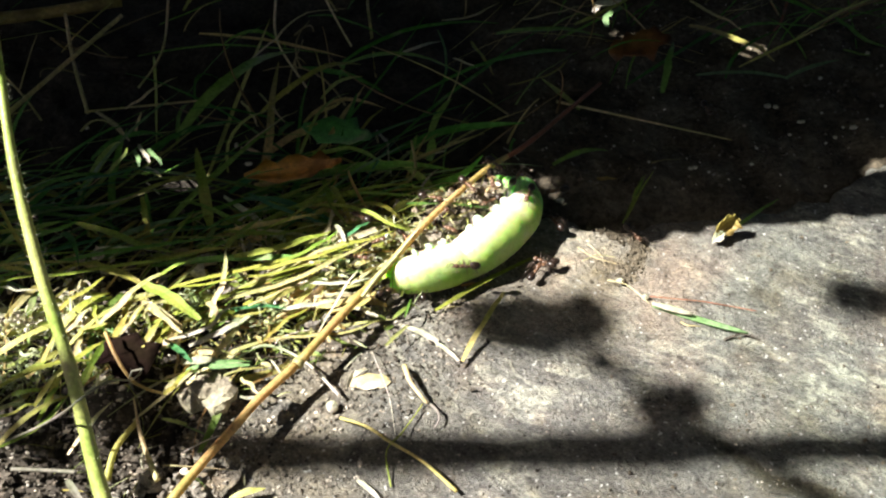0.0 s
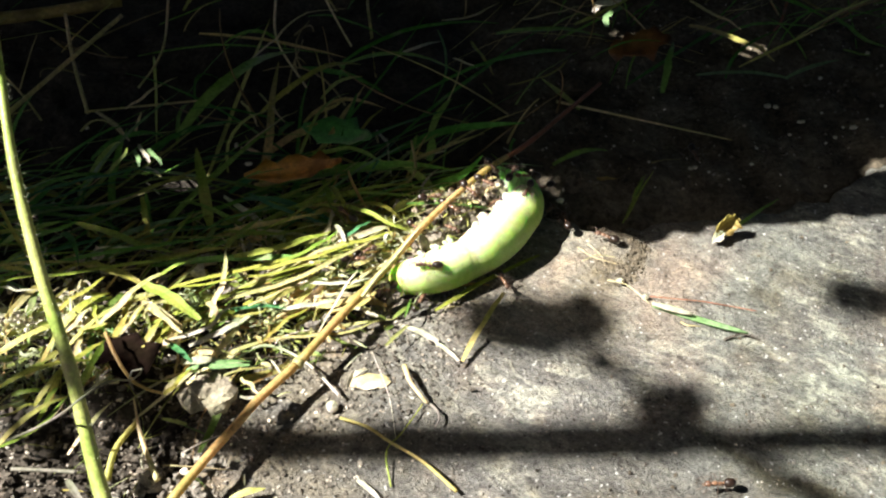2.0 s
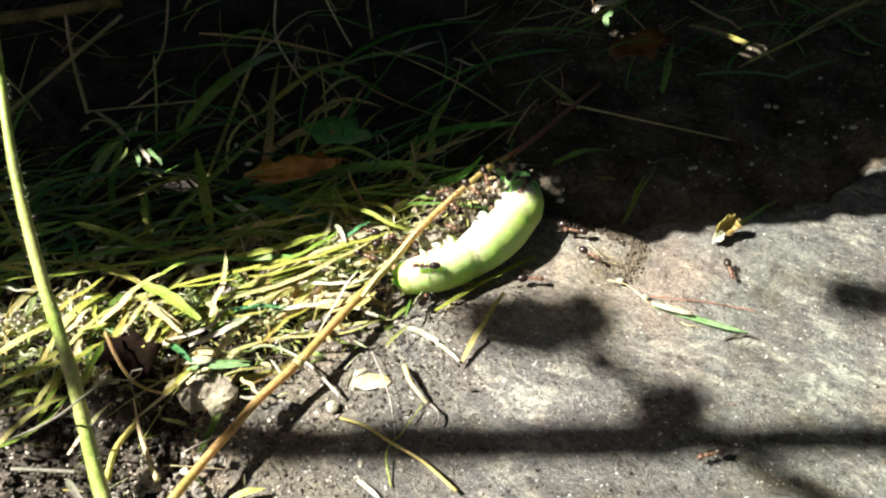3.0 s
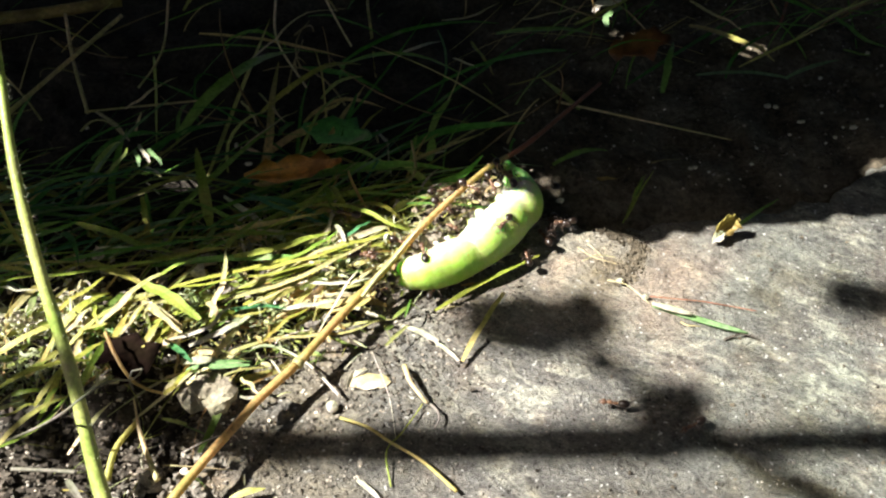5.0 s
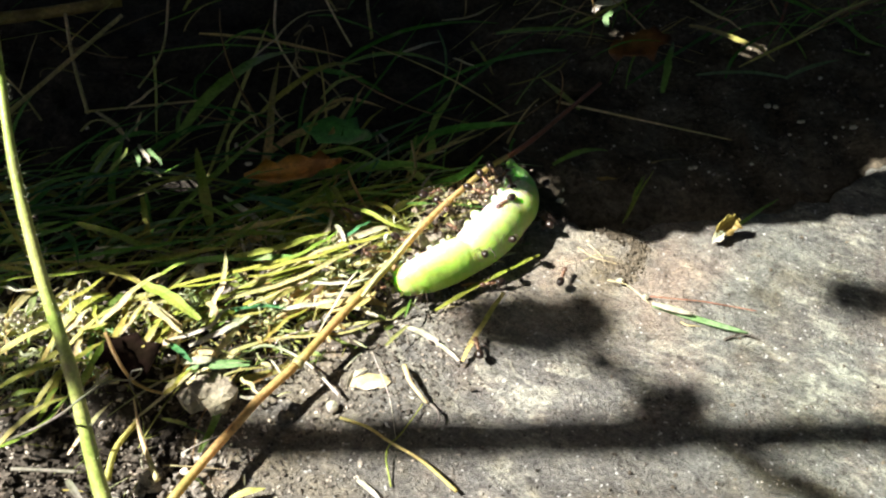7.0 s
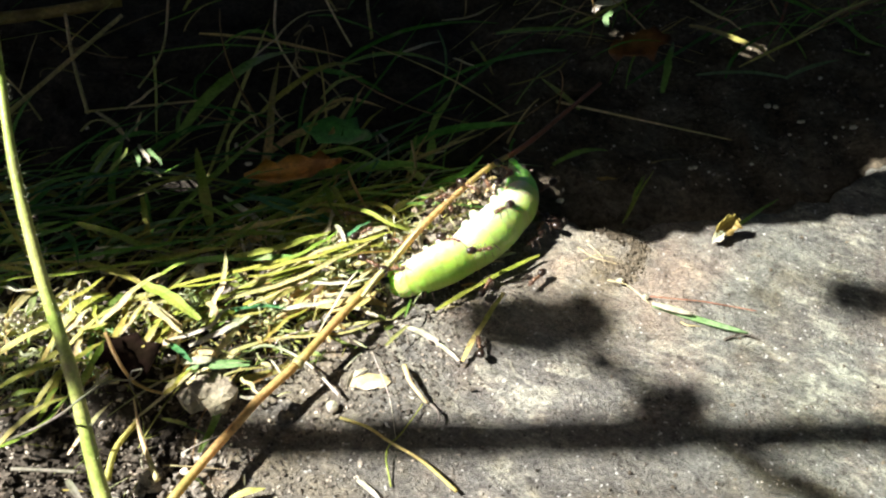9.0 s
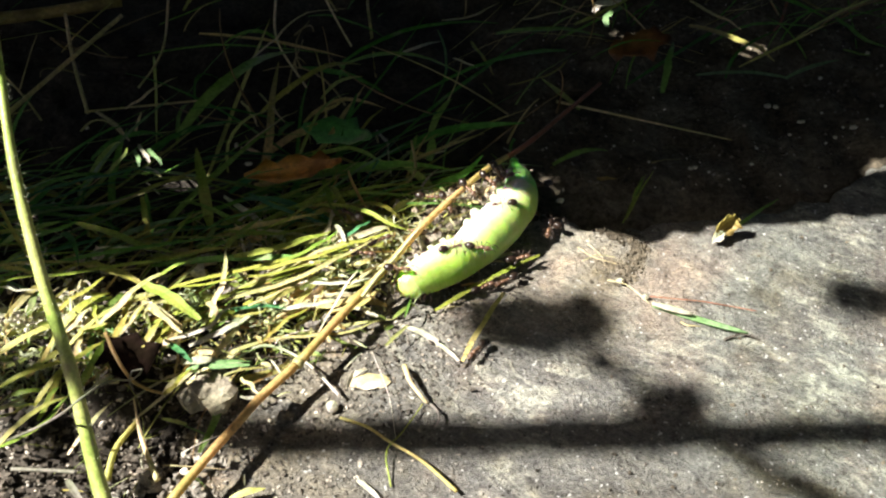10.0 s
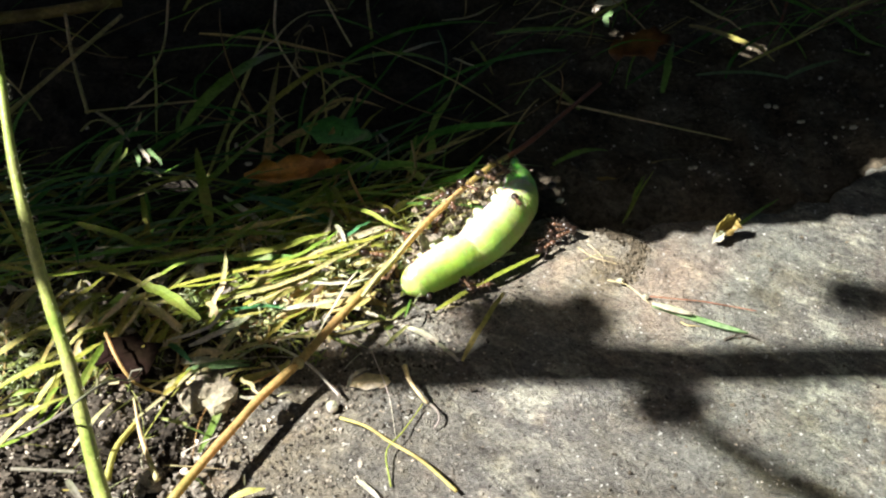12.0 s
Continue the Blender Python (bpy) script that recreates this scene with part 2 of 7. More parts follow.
DARKLEAF = plant_material("rotten_leaf", [(0.0, (0.014, 0.008, 0.006)), (1.0, (0.018, 0.010, 0.008))], glow=0.02, rough=0.95, spec=0.03, stain=(0.022, 0.013, 0.009))
TAN = plant_material("tan_stem", [(0.0, (0.60, 0.42, 0.15)), (1.0, (0.64, 0.45, 0.17))], glow=0.35, stain=(0.54, 0.42, 0.16))
GREYSTEM = plant_material("grey_stem", [(0.0, (0.20, 0.18, 0.14)), (1.0, (0.22, 0.20, 0.16))], glow=0.05, stain=(0.16, 0.13, 0.10))
DRYSTEM = plant_material("dry_stem", [(0.0, (0.22, 0.13, 0.05)), (0.6, (0.34, 0.26, 0.10)), (1.0, (0.50, 0.42, 0.20))], "island", glow=0.1)
REDSTEM = plant_material("red_stem", [(0.0, (0.27, 0.10, 0.05)), (1.0, (0.29, 0.11, 0.055))], glow=0.05, stain=(0.08, 0.03, 0.02))
STALK = plant_material("green_stalk", [(0.0, (0.42, 0.47, 0.13)), (1.0, (0.44, 0.49, 0.14))], glow=0.05, rough=0.3, spec=0.7, stain=(0.36, 0.24, 0.16), stain_at=0.56)
CANOPY = plant_material("shrub_leaf", [(0.0, (0.075, 0.12, 0.045)), (1.0, (0.12, 0.17, 0.065))], "island", glow=0.46)
BARK = soil_material("bark", 2.0)
SKIN = skin_material("caterpillar_skin", (0.42, 0.64, 0.11), (0.54, 0.74, 0.18), (0.78, 0.85, 0.55))
SKIN_FRONT = skin_material("caterpillar_front", (0.36, 0.60, 0.07), (0.46, 0.69, 0.11), (0.72, 0.80, 0.42))
# greener copy of the skin, with the tail's shade put into its colour
SKIN_TAIL_SHADE = skin_material("caterpillar_tail_shade", (0.22, 0.70, 0.11), (0.30, 0.78, 0.15), (0.32, 0.78, 0.20))
SKIN_PALE = skin_material("caterpillar_proleg", (0.42, 0.56, 0.36), (0.5, 0.62, 0.42))
SKIN_HEAD = skin_material("caterpillar_head", (0.48, 0.64, 0.15), (0.58, 0.72, 0.22))
SPIRACLE = skin_material("caterpillar_spiracle", (0.62, 0.55, 0.12), (0.68, 0.6, 0.16))
ANT_DARK = shell_material("ant_black", (0.012, 0.008, 0.006), (0.03, 0.016, 0.01))
ANT_RED = shell_material("ant_rust", (0.15, 0.078, 0.046), (0.28, 0.150, 0.080))
ANT_HEAD = shell_material("ant_head", (0.09, 0.045, 0.028), (0.19, 0.095, 0.052))
ANT_LEG = shell_material("ant_leg", (0.055, 0.036, 0.027), (0.11, 0.075, 0.056))


# ---- building helpers ----
def mesh_of(name, verts, faces, mat, smooth=True):
    me = bpy.data.meshes.new(name)
    me.from_pydata([tuple(v) for v in verts], [], faces)
    me.materials.append(mat)
    if smooth:
        me.polygons.foreach_set("use_smooth", [True] * len(me.polygons))
    me.update()
    return me


def part(name, vf, mat, parent, label="", m=None, smooth=True):
    ob = new(name, vf if isinstance(vf, bpy.types.Mesh) else mesh_of(name, vf[0], vf[1], mat, smooth))
    ob.parent = parent
    if m is not None:
        ob.matrix_basis = m
    return tagged(ob, label)


def joined(pieces):
    verts, faces = [], []
    for v, f in pieces:
        k = len(verts)
        verts.extend(v)
        faces.extend([tuple(i + k for i in q) for q in f])
    return verts, faces


def curve_points(a, b, bend, n):
    """n + 1 points from a to b, bowed sideways and upward by bend at the middle."""
    a, b, c = Vector(a), Vector(b), Vector(bend)
    return [a.lerp(b, i / n) + c * (4 * (i / n) * (1 - i / n)) for i in range(n + 1)]


def sweep(pts, section, sizes, side=None):
    """A skin of closed sections along a line of points; sizes: (width, thickness) for each point."""
    verts, faces, k = [], [], len(section)
    side = Vector(side) if side is not None else None
    for i, p in enumerate(pts):
        d = (pts[min(i + 1, len(pts) - 1)] - pts[max(i - 1, 0)]).normalized()
        s = side if side is not None else d.cross(Vector((0, 0, 1)))
        if s.length < 1e-6:
            s = Vector((1, 0, 0))
        s = (s - d * s.dot(d)).normalized()
        u = s.cross(d)
        w, h = sizes[i]
        verts += [p + s * (x * w) + u * (y * h) for x, y in section]
    for i in range(len(pts) - 1):
        for j in range(k):
            a, b = i * k + j, i * k + (j + 1) % k
            faces.append((a, b, b + k, a + k))
    faces.append(tuple(range(k))[::-1])
    faces.append(tuple(range(len(verts) - k, len(verts))))
    return verts, faces


KEEL = [(-1, 0.45), (0, -0.5), (1, 0.45), (0, -0.15)]
ROUND = [(math.cos(math.tau * i / 10), math.sin(math.tau * i / 10)) for i in range(10)]
HEX = [(math.cos(math.tau * i / 6), math.sin(math.tau * i / 6)) for i in range(6)]


def blade_mesh(a, b, bend, width, n=9, tip=0.1, twist=0.0):
    a, b = Vector(a), Vector(b)
    pts = curve_points(a, b, bend, n)
    amp = min(0.0007, (b - a).length * 0.022)
    odd = Vector((a.x * 911 + b.y * 377, a.y * 733, width * 9e4))
    sizes = []
    for i in range(n + 1):
        u = i / n
        pts[i] = pts[i] + noise.noise_vector(odd + Vector((u * 3.1, 0, 0))) * amp * math.sin(math.pi * u)
        w = width * 0.5 * (1 + 0.28 * noise.noise(odd + Vector((u * 5.3, 4.0, 0)))) * max(0.06, min(1.0, 0.55 + 3 * u) * (1 - max(0.0, (u - 0.45) / 0.55) ** 1.8 * (1 - tip)))
        sizes.append((w, max(0.00010, w * 0.22)))
    d = (Vector(b) - Vector(a)).normalized()
    s = Matrix.Rotation(twist, 3, d) @ d.cross(Vector((0, 0, 1)))
    return sweep(pts, KEEL, sizes, s if s.length > 1e-4 else Vector((1, 0, 0)))


def tube_mesh(pts, r0, r1, section=HEX, lump=0.0):
    n = len(pts) - 1
    sizes = []
    for i in range(n + 1):
        r = r0 + (r1 - r0) * i / n
        r *= 1 + lump * noise.noise(pts[i] * 300)
        sizes.append((r, r))
    return sweep(pts, section, sizes)


def ball(c, r, seg=10, ring=7, dent=0.0, seed=0.0):
    c = Vector(c)
    r = Vector(r) if not isinstance(r, float) else Vector((r, r, r))
    verts = [c + Vector((0, 0, r.z))]
    for i in range(1, ring):
        a = math.pi * i / ring
        for j in range(seg):
            b = math.tau * j / seg
            d = Vector((math.sin(a) * math.cos(b), math.sin(a) * math.sin(b), math.cos(a)))
            k = 1 + dent * noise.noise(d * 1.7 + Vector((seed, seed * 0.7, 0)))
            verts.append(c + Vector((d.x * r.x, d.y * r.y, d.z * r.z)) * k)
    verts.append(c - Vector((0, 0, r.z)))
    faces = [(0, 1 + j, 1 + (j + 1) % seg) for j in range(seg)]
    for i in range(ring - 2):
        o = 1 + i * seg
        for j in range(seg):
            k = (j + 1) % seg
            faces.append((o + j, o + seg + j, o + seg + k, o + k))
    o, last = 1 + (ring - 2) * seg, len(verts) - 1
    faces += [(o + (j + 1) % seg, o + j, last) for j in range(seg)]
    return verts, faces


def leaf_mesh(length, width, cup=0.15, n=6, thick=0.0003, curl=0.0, ragged=0.0, seed=0.0):
    """A broad leaf along +x from its stalk at the origin, cupped along its midrib, with thickness."""
    top, rows = [], 5
    for i in range(n + 1):
        u = i / n
        w = width * 0.5 * (math.sin(math.pi * min(1, u * 0.94 + 0.03)) ** 0.75)
        for j in range(rows):
            v = (j / (rows - 1)) * 2 - 1
            k = 1 + ragged * noise.noise(Vector((u * 7 + seed, v * 3, seed)))
            a = u * curl
            x = length * (math.sin(a) / curl if curl else u)
            z = length * ((1 - math.cos(a)) / curl if curl else 0)
            top.append(Vector((x, v * w * k, z + cup * w * v * v + ragged * 0.25 * width * noise.noise(Vector((u * 4, v * 2, seed + 5))))))
    k = len(top)
    verts = top + [p - Vector((0, 0, thick)) for p in top]
    faces = []
    for i in range(n):
        for j in range(rows - 1):
            a = i * rows + j
            faces.append((a, a + rows, a + rows + 1, a + 1))
            faces.append((a + k, a + 1 + k, a + rows + 1 + k, a + rows + k))
    edge = [j for j in range(rows)] + [i * rows + rows - 1 for i in range(1, n + 1)] + [n * rows + j for j in range(rows - 2, -1, -1)] + [i * rows for i in range(n - 1, 0, -1)]
    for a, b in zip(edge, edge[1:] + edge[:1]):
        faces.append((a, b, b + k, a + k))
    return verts, faces


def along(ctrl, n):
    """n evenly spaced points and their directions on a smooth line through ctrl."""
    c = [Vector(p) for p in ctrl]
    c = [c[0] * 2 - c[1]] + c + [c[-1] * 2 - c[-2]]
    line = []
    for i in range(1, len(c) - 2):
        for k in range(12):
            u = k / 12
            line.append(0.5 * (2 * c[i] + (c[i + 1] - c[i - 1]) * u + (2 * c[i - 1] - 5 * c[i] + 4 * c[i + 1] - c[i + 2]) * u * u + (3 * c[i] - c[i - 1] - 3 * c[i + 1] + c[i + 2]) * u ** 3))
    line.append(c[-2])
    run = [0.0]
    for a, b in zip(line, line[1:]):
        run.append(run[-1] + (b - a).length)
    out, k = [], 0
    for i in range(n):
        s = run[-1] * i / (n - 1)
        while k < len(run) - 2 and run[k + 1] < s:
            k += 1
        u = (s - run[k]) / (run[k + 1] - run[k])
        out.append((line[k].lerp(line[k + 1], u), (line[min(k + 2, len(line) - 1)] - line[max(k - 1, 0)]).normalized()))
    return out, run[-1]


def moved(vf, m):
    return [m @ Vector(v) for v in vf[0]], vf[1]


# ---- ground ----
def slab_depth(x, y):
    """Distance inside the stone slab's outline, partly drawn along the shade; negative outside."""
    best, inside = 1e9, False
    for (ax, ay), (bx, by) in zip(OUTLINE, OUTLINE[1:] + OUTLINE[:1]):
        dx, dy = bx - ax, by - ay
        u = max(0.0, min(1.0, ((x - ax) * dx + (y - ay) * dy) / (dx * dx + dy * dy)))
        best = min(best, math.hypot(x - ax - u * dx, y - ay - u * dy))
        if (ay > y) != (by > y) and x < ax + (y - ay) * dx / dy:
            inside = not inside
    d = best if inside else -best
    return d + 0.004 * noise.noise(Vector((x * 90, y * 90, 0))) + 0.0015 * noise.noise(Vector((x * 300, y * 300, 3)))


# the far right rim follows the shade; soil beyond stands in for shaded slab
OUTLINE = [p[:2] for p in (
    (-0.0534, -0.0806, 0.0000), (-0.0513, -0.0510, 0.0000), (-0.0409, -0.0352, 0.0000), (-0.0241, -0.0209, 0.0000), (-0.0109, -0.0071, 0.0000), (0.0008, 0.0078, 0.0000), (0.0113, 0.0189, 0.0000),
    (0.0241, 0.0134, 0.0000), (0.0389, 0.0102, 0.0000), (0.0653, 0.0134, 0.0000), (0.0929, 0.0199, 0.0000), (0.1144, 0.0369, 0.0000))] + [(0.9, 0.12), (0.9, -0.8), (-0.10, -0.8)]


def slab_height(x, y):
    v = Vector((x, y, 0))
    return 0.0009 * noise.fractal(v * 45, 1.0, 2.0, 4) + 0.00035 * noise.fractal(v * 260, 1.0, 2.0, 3)


def soil_height(x, y):
    v = Vector((x, y, 7.0))
    h = -0.001 + 0.0035 * noise.fractal(v * 55, 1.0, 2.0, 4) + 0.0012 * noise.fractal(v * 300, 1.0, 2.0, 3)
    if -0.4 < x < 0.4 and -0.3 < y < 0.4:
        d = slab_depth(x, y)
        h -= 0.012 * max(0.0, min(1.0, (d - 0.0015) / 0.006))
    else:
        h -= 0.012
    return h


def surface(x, y):
    d = slab_depth(x, y)
    return slab_height(x, y) if d > 0.002 else soil_height(x, y)


def axis(far0, a, b, far1, step):
    return far0 + [a + step * i for i in range(int((b - a) / step) + 1)] + far1


def sheet(xs, ys, height):
    nx = len(xs)
    verts = [(x, y, height(x, y)) for y in ys for x in xs]
    faces = [(j * nx + i, j * nx + i + 1, (j + 1) * nx + i + 1, (j + 1) * nx + i) for j in range(len(ys) - 1) for i in range(nx - 1)]
    return verts, faces


xs = axis([-60, -20, -6, -2, -0.8, -0.4, -0.25], -0.17, 0.18, [0.25, 0.4, 0.8, 2, 6, 20, 60], 0.0015)
ys = axis([-60, -20, -6, -2, -0.8, -0.4, -0.2], -0.09, 0.17, [0.25, 0.4, 0.8, 2, 6, 20, 60], 0.0015)
ground = new("ground", mesh_of("ground", *sheet(xs, ys, soil_height), SOIL))
tagged(ground, "dark crumbly garden soil under grass and straw", "soil", kind="structure")


def slab_top(x, y):
    d = slab_depth(x, y)
    edge = max(0.0, min(1.0, (0.004 - d) / 0.006))
    return slab_height(x, y) - 0.018 * edge * edge


xs = axis([], -0.10, 0.16, [0.2, 0.3, 0.6, 0.85], 0.00125)
ys = axis([-0.75, -0.4, -0.2], -0.085, 0.125, [], 0.00125)
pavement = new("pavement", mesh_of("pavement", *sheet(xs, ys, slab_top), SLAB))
tagged(pavement, "weathered grey-beige stone slab with yellowish lichen streaks", "stone slab", kind="structure")


# ---- unseen overhead plants, added to throw the shade ----
def leaf_at(p, size, turn, seed, n=5):
    """One shrub leaf facing the sun, centred on p."""
    tilt = Euler((radians(turn[0]), radians(turn[1]), turn[2])).to_matrix().to_4x4()
    face = SUN.normalized().to_track_quat("Z", "Y").to_matrix().to_4x4()
    m = Matrix.Translation(p) @ face @ tilt @ Matrix.Translation((-size / 2, 0, 0))
    return moved(leaf_mesh(size, size * 0.68, 0.12, n, seed=seed), m)


SHADE_EDGE = [p[:2] for p in (
    (-0.1535, -0.0336, 0.0000), (-0.1199, -0.0274, 0.0000), (-0.0973, -0.0212, 0.0000), (-0.0736, -0.0164, 0.0000), (-0.0539, -0.0140, 0.0000), (-0.0368, -0.0083, 0.0000), (-0.0179, 0.0014, 0.0000), (-0.0060, 0.0108, 0.0000), (0.0064, 0.0203, 0.0000), (0.0170, 0.0231, 0.0000), (0.0211, 0.0212, 0.0000), (0.0230, 0.0168, 0.0000), (0.0243, 0.0114, 0.0000),
    (0.0273, 0.0098, 0.0000), (0.0307, 0.0096, 0.0000), (0.0372, 0.0070, 0.0000), (0.0453, 0.0021, 0.0000), (0.0514, 0.0030, 0.0000), (0.0642, 0.0074, 0.0000), (0.0761, 0.0063, 0.0000), (0.0903, 0.0094, 0.0000), (0.1073, 0.0128, 0.0000), (0.1410, 0.0179, 0.0000), (0.1847, 0.0220, 0.0000))]
GAPS = [(p[:2], r) for p, r in (
    ((-0.0647, 0.0243, 0.0000), 0.0036), ((0.0893, 0.0797, 0.0000), 0.0042), ((0.0531, 0.0878, 0.0000), 0.0030), ((0.1110, 0.0262, 0.0000), 0.0062), ((-0.0433, 0.0252, 0.0000), 0.0002), ((-0.0015, 0.0146, 0.0000), 0.002))]
FEATHERED = [(p[0] - SUN.x / SUN.z * p[2], p[1] - SUN.y / SUN.z * p[2]) for p in ((0.0175, 0.0151, 0.0080), (0.0161, 0.0192, 0.0080), (0.0131, 0.0192, 0.0080), (0.0107, 0.0203, 0.0070))]
GAPS += [(p, 0.0043) for p in FEATHERED]
DAPPLED = [p[:2] for p in ((-0.0841, 0.0017, 0.0000), (-0.0685, 0.0049, 0.0000))]
GAPS += [(p, 0.007) for p in DAPPLED]


def edge_at(x):
    for (ax, ay), (bx, by) in zip(SHADE_EDGE, SHADE_EDGE[1:]):
        if ax <= x <= bx:
            return ay + (by - ay) * (x - ax) / (bx - ax)
    return SHADE_EDGE[0][1] if x < 0 else SHADE_EDGE[-1][1]


def shrub():
    """An unseen low shrub, added to cast the shade: leaves with a ragged rim."""
    rnd = random.Random(11)
    root = new("overhanging_shrub")
    root.location = (-0.34, 0.50, -0.006)
    inv = Matrix.Translation(-root.location)
    rim, mass = [], []
    x = -0.33
    while x < 0.55:
        size = rnd.uniform(0.013, 0.020)
        z = rnd.uniform(0.12, 0.14)
        y = edge_at(x) + size * 0.44
        turn = (rnd.uniform(-12, 12), rnd.uniform(-12, 12), rnd.uniform(0, 6.28))
        if not 0.006 < x < 0.035:
            rim.append(leaf_at(Vector((x + SUN.x / SUN.z * z, y + SUN.y / SUN.z * z, z)), size, turn, x))
        x += size * 0.19
    # smaller leaves added to shape the shade rim over the animal's tail
    young = random.Random(91)
    for k in range(58):
        x, size, z = 0.004 + k * 0.00058, young.uniform(0.0045, 0.0062), young.uniform(0.12, 0.14)
        y = edge_at(x) + size * 0.44
        rim.append(leaf_at(Vector((x + SUN.x / SUN.z * z, y + SUN.y / SUN.z * z, z)), size, (young.uniform(-12, 12), young.uniform(-12, 12), young.uniform(0, 6.28)), x))
    for layer in range(3):
        z0 = (0.135, 0.175, 0.225)[layer]
        for i in range(-18, 27):
            for j in range(0, 17):
                size = rnd.uniform(0.032, 0.044)
                gx = i * 0.021 + rnd.uniform(-0.008, 0.008)
                gy = edge_at(gx) + size * 0.56 + j * 0.019 + rnd.uniform(0, 0.006)
                if any(math.hypot(gx - p[0], gy - p[1]) < r + size * 0.45 for p, r in GAPS):
                    for k in range(30):
                        s2 = rnd.uniform(0.010, 0.014)
                        hx, hy = gx + rnd.uniform(-0.02, 0.02), gy + rnd.uniform(-0.02, 0.02)
                        if hy - s2 * 0.5 < edge_at(hx) or any(math.hypot(hx - p[0], hy - p[1]) < r + s2 * 0.45 for p, r in GAPS):
                            continue
                        z = z0 + rnd.uniform(-0.01, 0.01)
                        mass.append(leaf_at(Vector((hx + SUN.x / SUN.z * z, hy + SUN.y / SUN.z * z, z)), s2, (rnd.uniform(-15, 15), rnd.uniform(-15, 15), rnd.uniform(0, 6.28)), hx))
                    continue
                z = z0 + rnd.uniform(-0.015, 0.015)
                mass.append(leaf_at(Vector((gx + SUN.x / SUN.z * z, gy + SUN.y / SUN.z * z, z)), size, (rnd.uniform(-20, 20), rnd.uniform(-20, 20), rnd.uniform(0, 6.28)), gx * 9))
    # leaves added to block stray sun on the soil right of the tail
    for hx, hy, size in ((0.0300, 0.0350, 0.010), (0.0345, 0.0330, 0.010), (0.0268, 0.0285, 0.0075), (0.0307, 0.0272, 0.0075), (0.0337, 0.0250, 0.0070), (0.0283, 0.0229, 0.0055), (0.0295, 0.0187, 0.0060), (0.0308, 0.0146, 0.0070), (0.0253, 0.0307, 0.0060)):
        mass.append(leaf_at(Vector((hx + SUN.x / SUN.z * 0.15, hy + SUN.y / SUN.z * 0.15, 0.15)), size, (0, 10, 0.8), hx))
    # tiny leaflets added to dim the sun over the tail and the dappled grass
    fine = []
    while len(fine) < 170:
        z = rnd.uniform(0.145, 0.165)
        p = rnd.choice(FEATHERED)
        hx, hy = p[0] + rnd.uniform(-0.015, 0.015), p[1] + rnd.uniform(-0.015, 0.015)
        if hy < edge_at(hx) + 0.0006:
            continue
        fine.append(leaf_at(Vector((hx + SUN.x / SUN.z * z, hy + SUN.y / SUN.z * z, z)), rnd.uniform(0.0014, 0.0022), (rnd.uniform(-30, 30), rnd.uniform(-30, 30), rnd.uniform(0, 6.28)), hx))
    while len(fine) < 660:
        z = rnd.uniform(0.13, 0.21)
        p = rnd.choice(DAPPLED)
        hx, hy = p[0] + rnd.uniform(-0.017, 0.017), p[1] + rnd.uniform(-0.017, 0.017)
        if hy < edge_at(hx) + 0.002:
            continue
        fine.append(leaf_at(Vector((hx + SUN.x / SUN.z * z, hy + SUN.y / SUN.z * z, z)), rnd.uniform(0.003, 0.005), (rnd.uniform(-30, 30), rnd.uniform(-30, 30), rnd.uniform(0, 6.28)), hx, 3))
    part("young_shoots", moved(joined(fine), inv), CANOPY, root, "fine feathery leaflets added to thin the sunlight")
    part("crown", moved(joined(mass), inv), CANOPY, root)
    part("rim_foliage", moved(joined(rim), inv), CANOPY, root)
    base = Vector((-0.34, 0.50, -0.006))
    for k in range(7):
        end = Vector((-0.42 + 0.1 * k, 0.22 + 0.03 * (k % 3), 0.29))
        pts = curve_points(base, end, (0, 0.04, 0.06), 9)
        part("limb", moved(tube_mesh(pts, 0.006, 0.0015, ROUND, 0.15), inv), BARK, root)
    return tagged(root, "unseen dense dark green shrub added to shade the slab", "shrub")


shrub()


def hedge(x0, y0, x1, y1, tall, seed):
    """An unseen hedge added to hold back skylight: leaves over a few upright stems."""
    rnd = random.Random(seed)
    root = new("garden_hedge")
    root.location = ((x0 + x1) / 2, (y0 + y1) / 2, -0.012)
    inv = Matrix.Translation(-root.location)
    run = math.hypot(x1 - x0, y1 - y0)
    leaves = []
    for i in range(int(run * 420 * tall)):
        u = rnd.random()
        p = Vector((x0 + (x1 - x0) * u, y0 + (y1 - y0) * u, rnd.uniform(0.0, tall)))
        p += Vector((rnd.uniform(-0.05, 0.05), rnd.uniform(-0.05, 0.05), 0))
        m = Matrix.Translation(p) @ Euler((rnd.uniform(-1.2, 1.2), rnd.uniform(-1.2, 1.2), rnd.uniform(0, 6.28))).to_matrix().to_4x4()
        leaves.append(moved(leaf_mesh(rnd.uniform(0.07, 0.11), rnd.uniform(0.05, 0.075), 0.2, 4, 0.0006, seed=u), m))
    part("foliage", moved(joined(leaves), inv), CANOPY, root)
    for k in range(6):
        u = (k + 0.5) / 6
        foot = Vector((x0 + (x1 - x0) * u, y0 + (y1 - y0) * u, -0.012))
        part("stem", moved(tube_mesh(curve_points(foot, foot + Vector((0.03, 0.02, tall * 0.85)), (0.01, 0.015, 0), 6), 0.008, 0.003, ROUND, 0.2), inv), BARK, root)
    return tagged(root, "unseen dark green hedge added to cut skylight on the slab", "hedge", "hedges")


hedge(-1.1, 0.50, 0.75, 0.50, 1.3, 21)
hedge(0.55, 0.45, 0.55, -0.62, 1.3, 22)
hedge(0.55, -0.68, -1.0, -0.68, 1.3, 23)
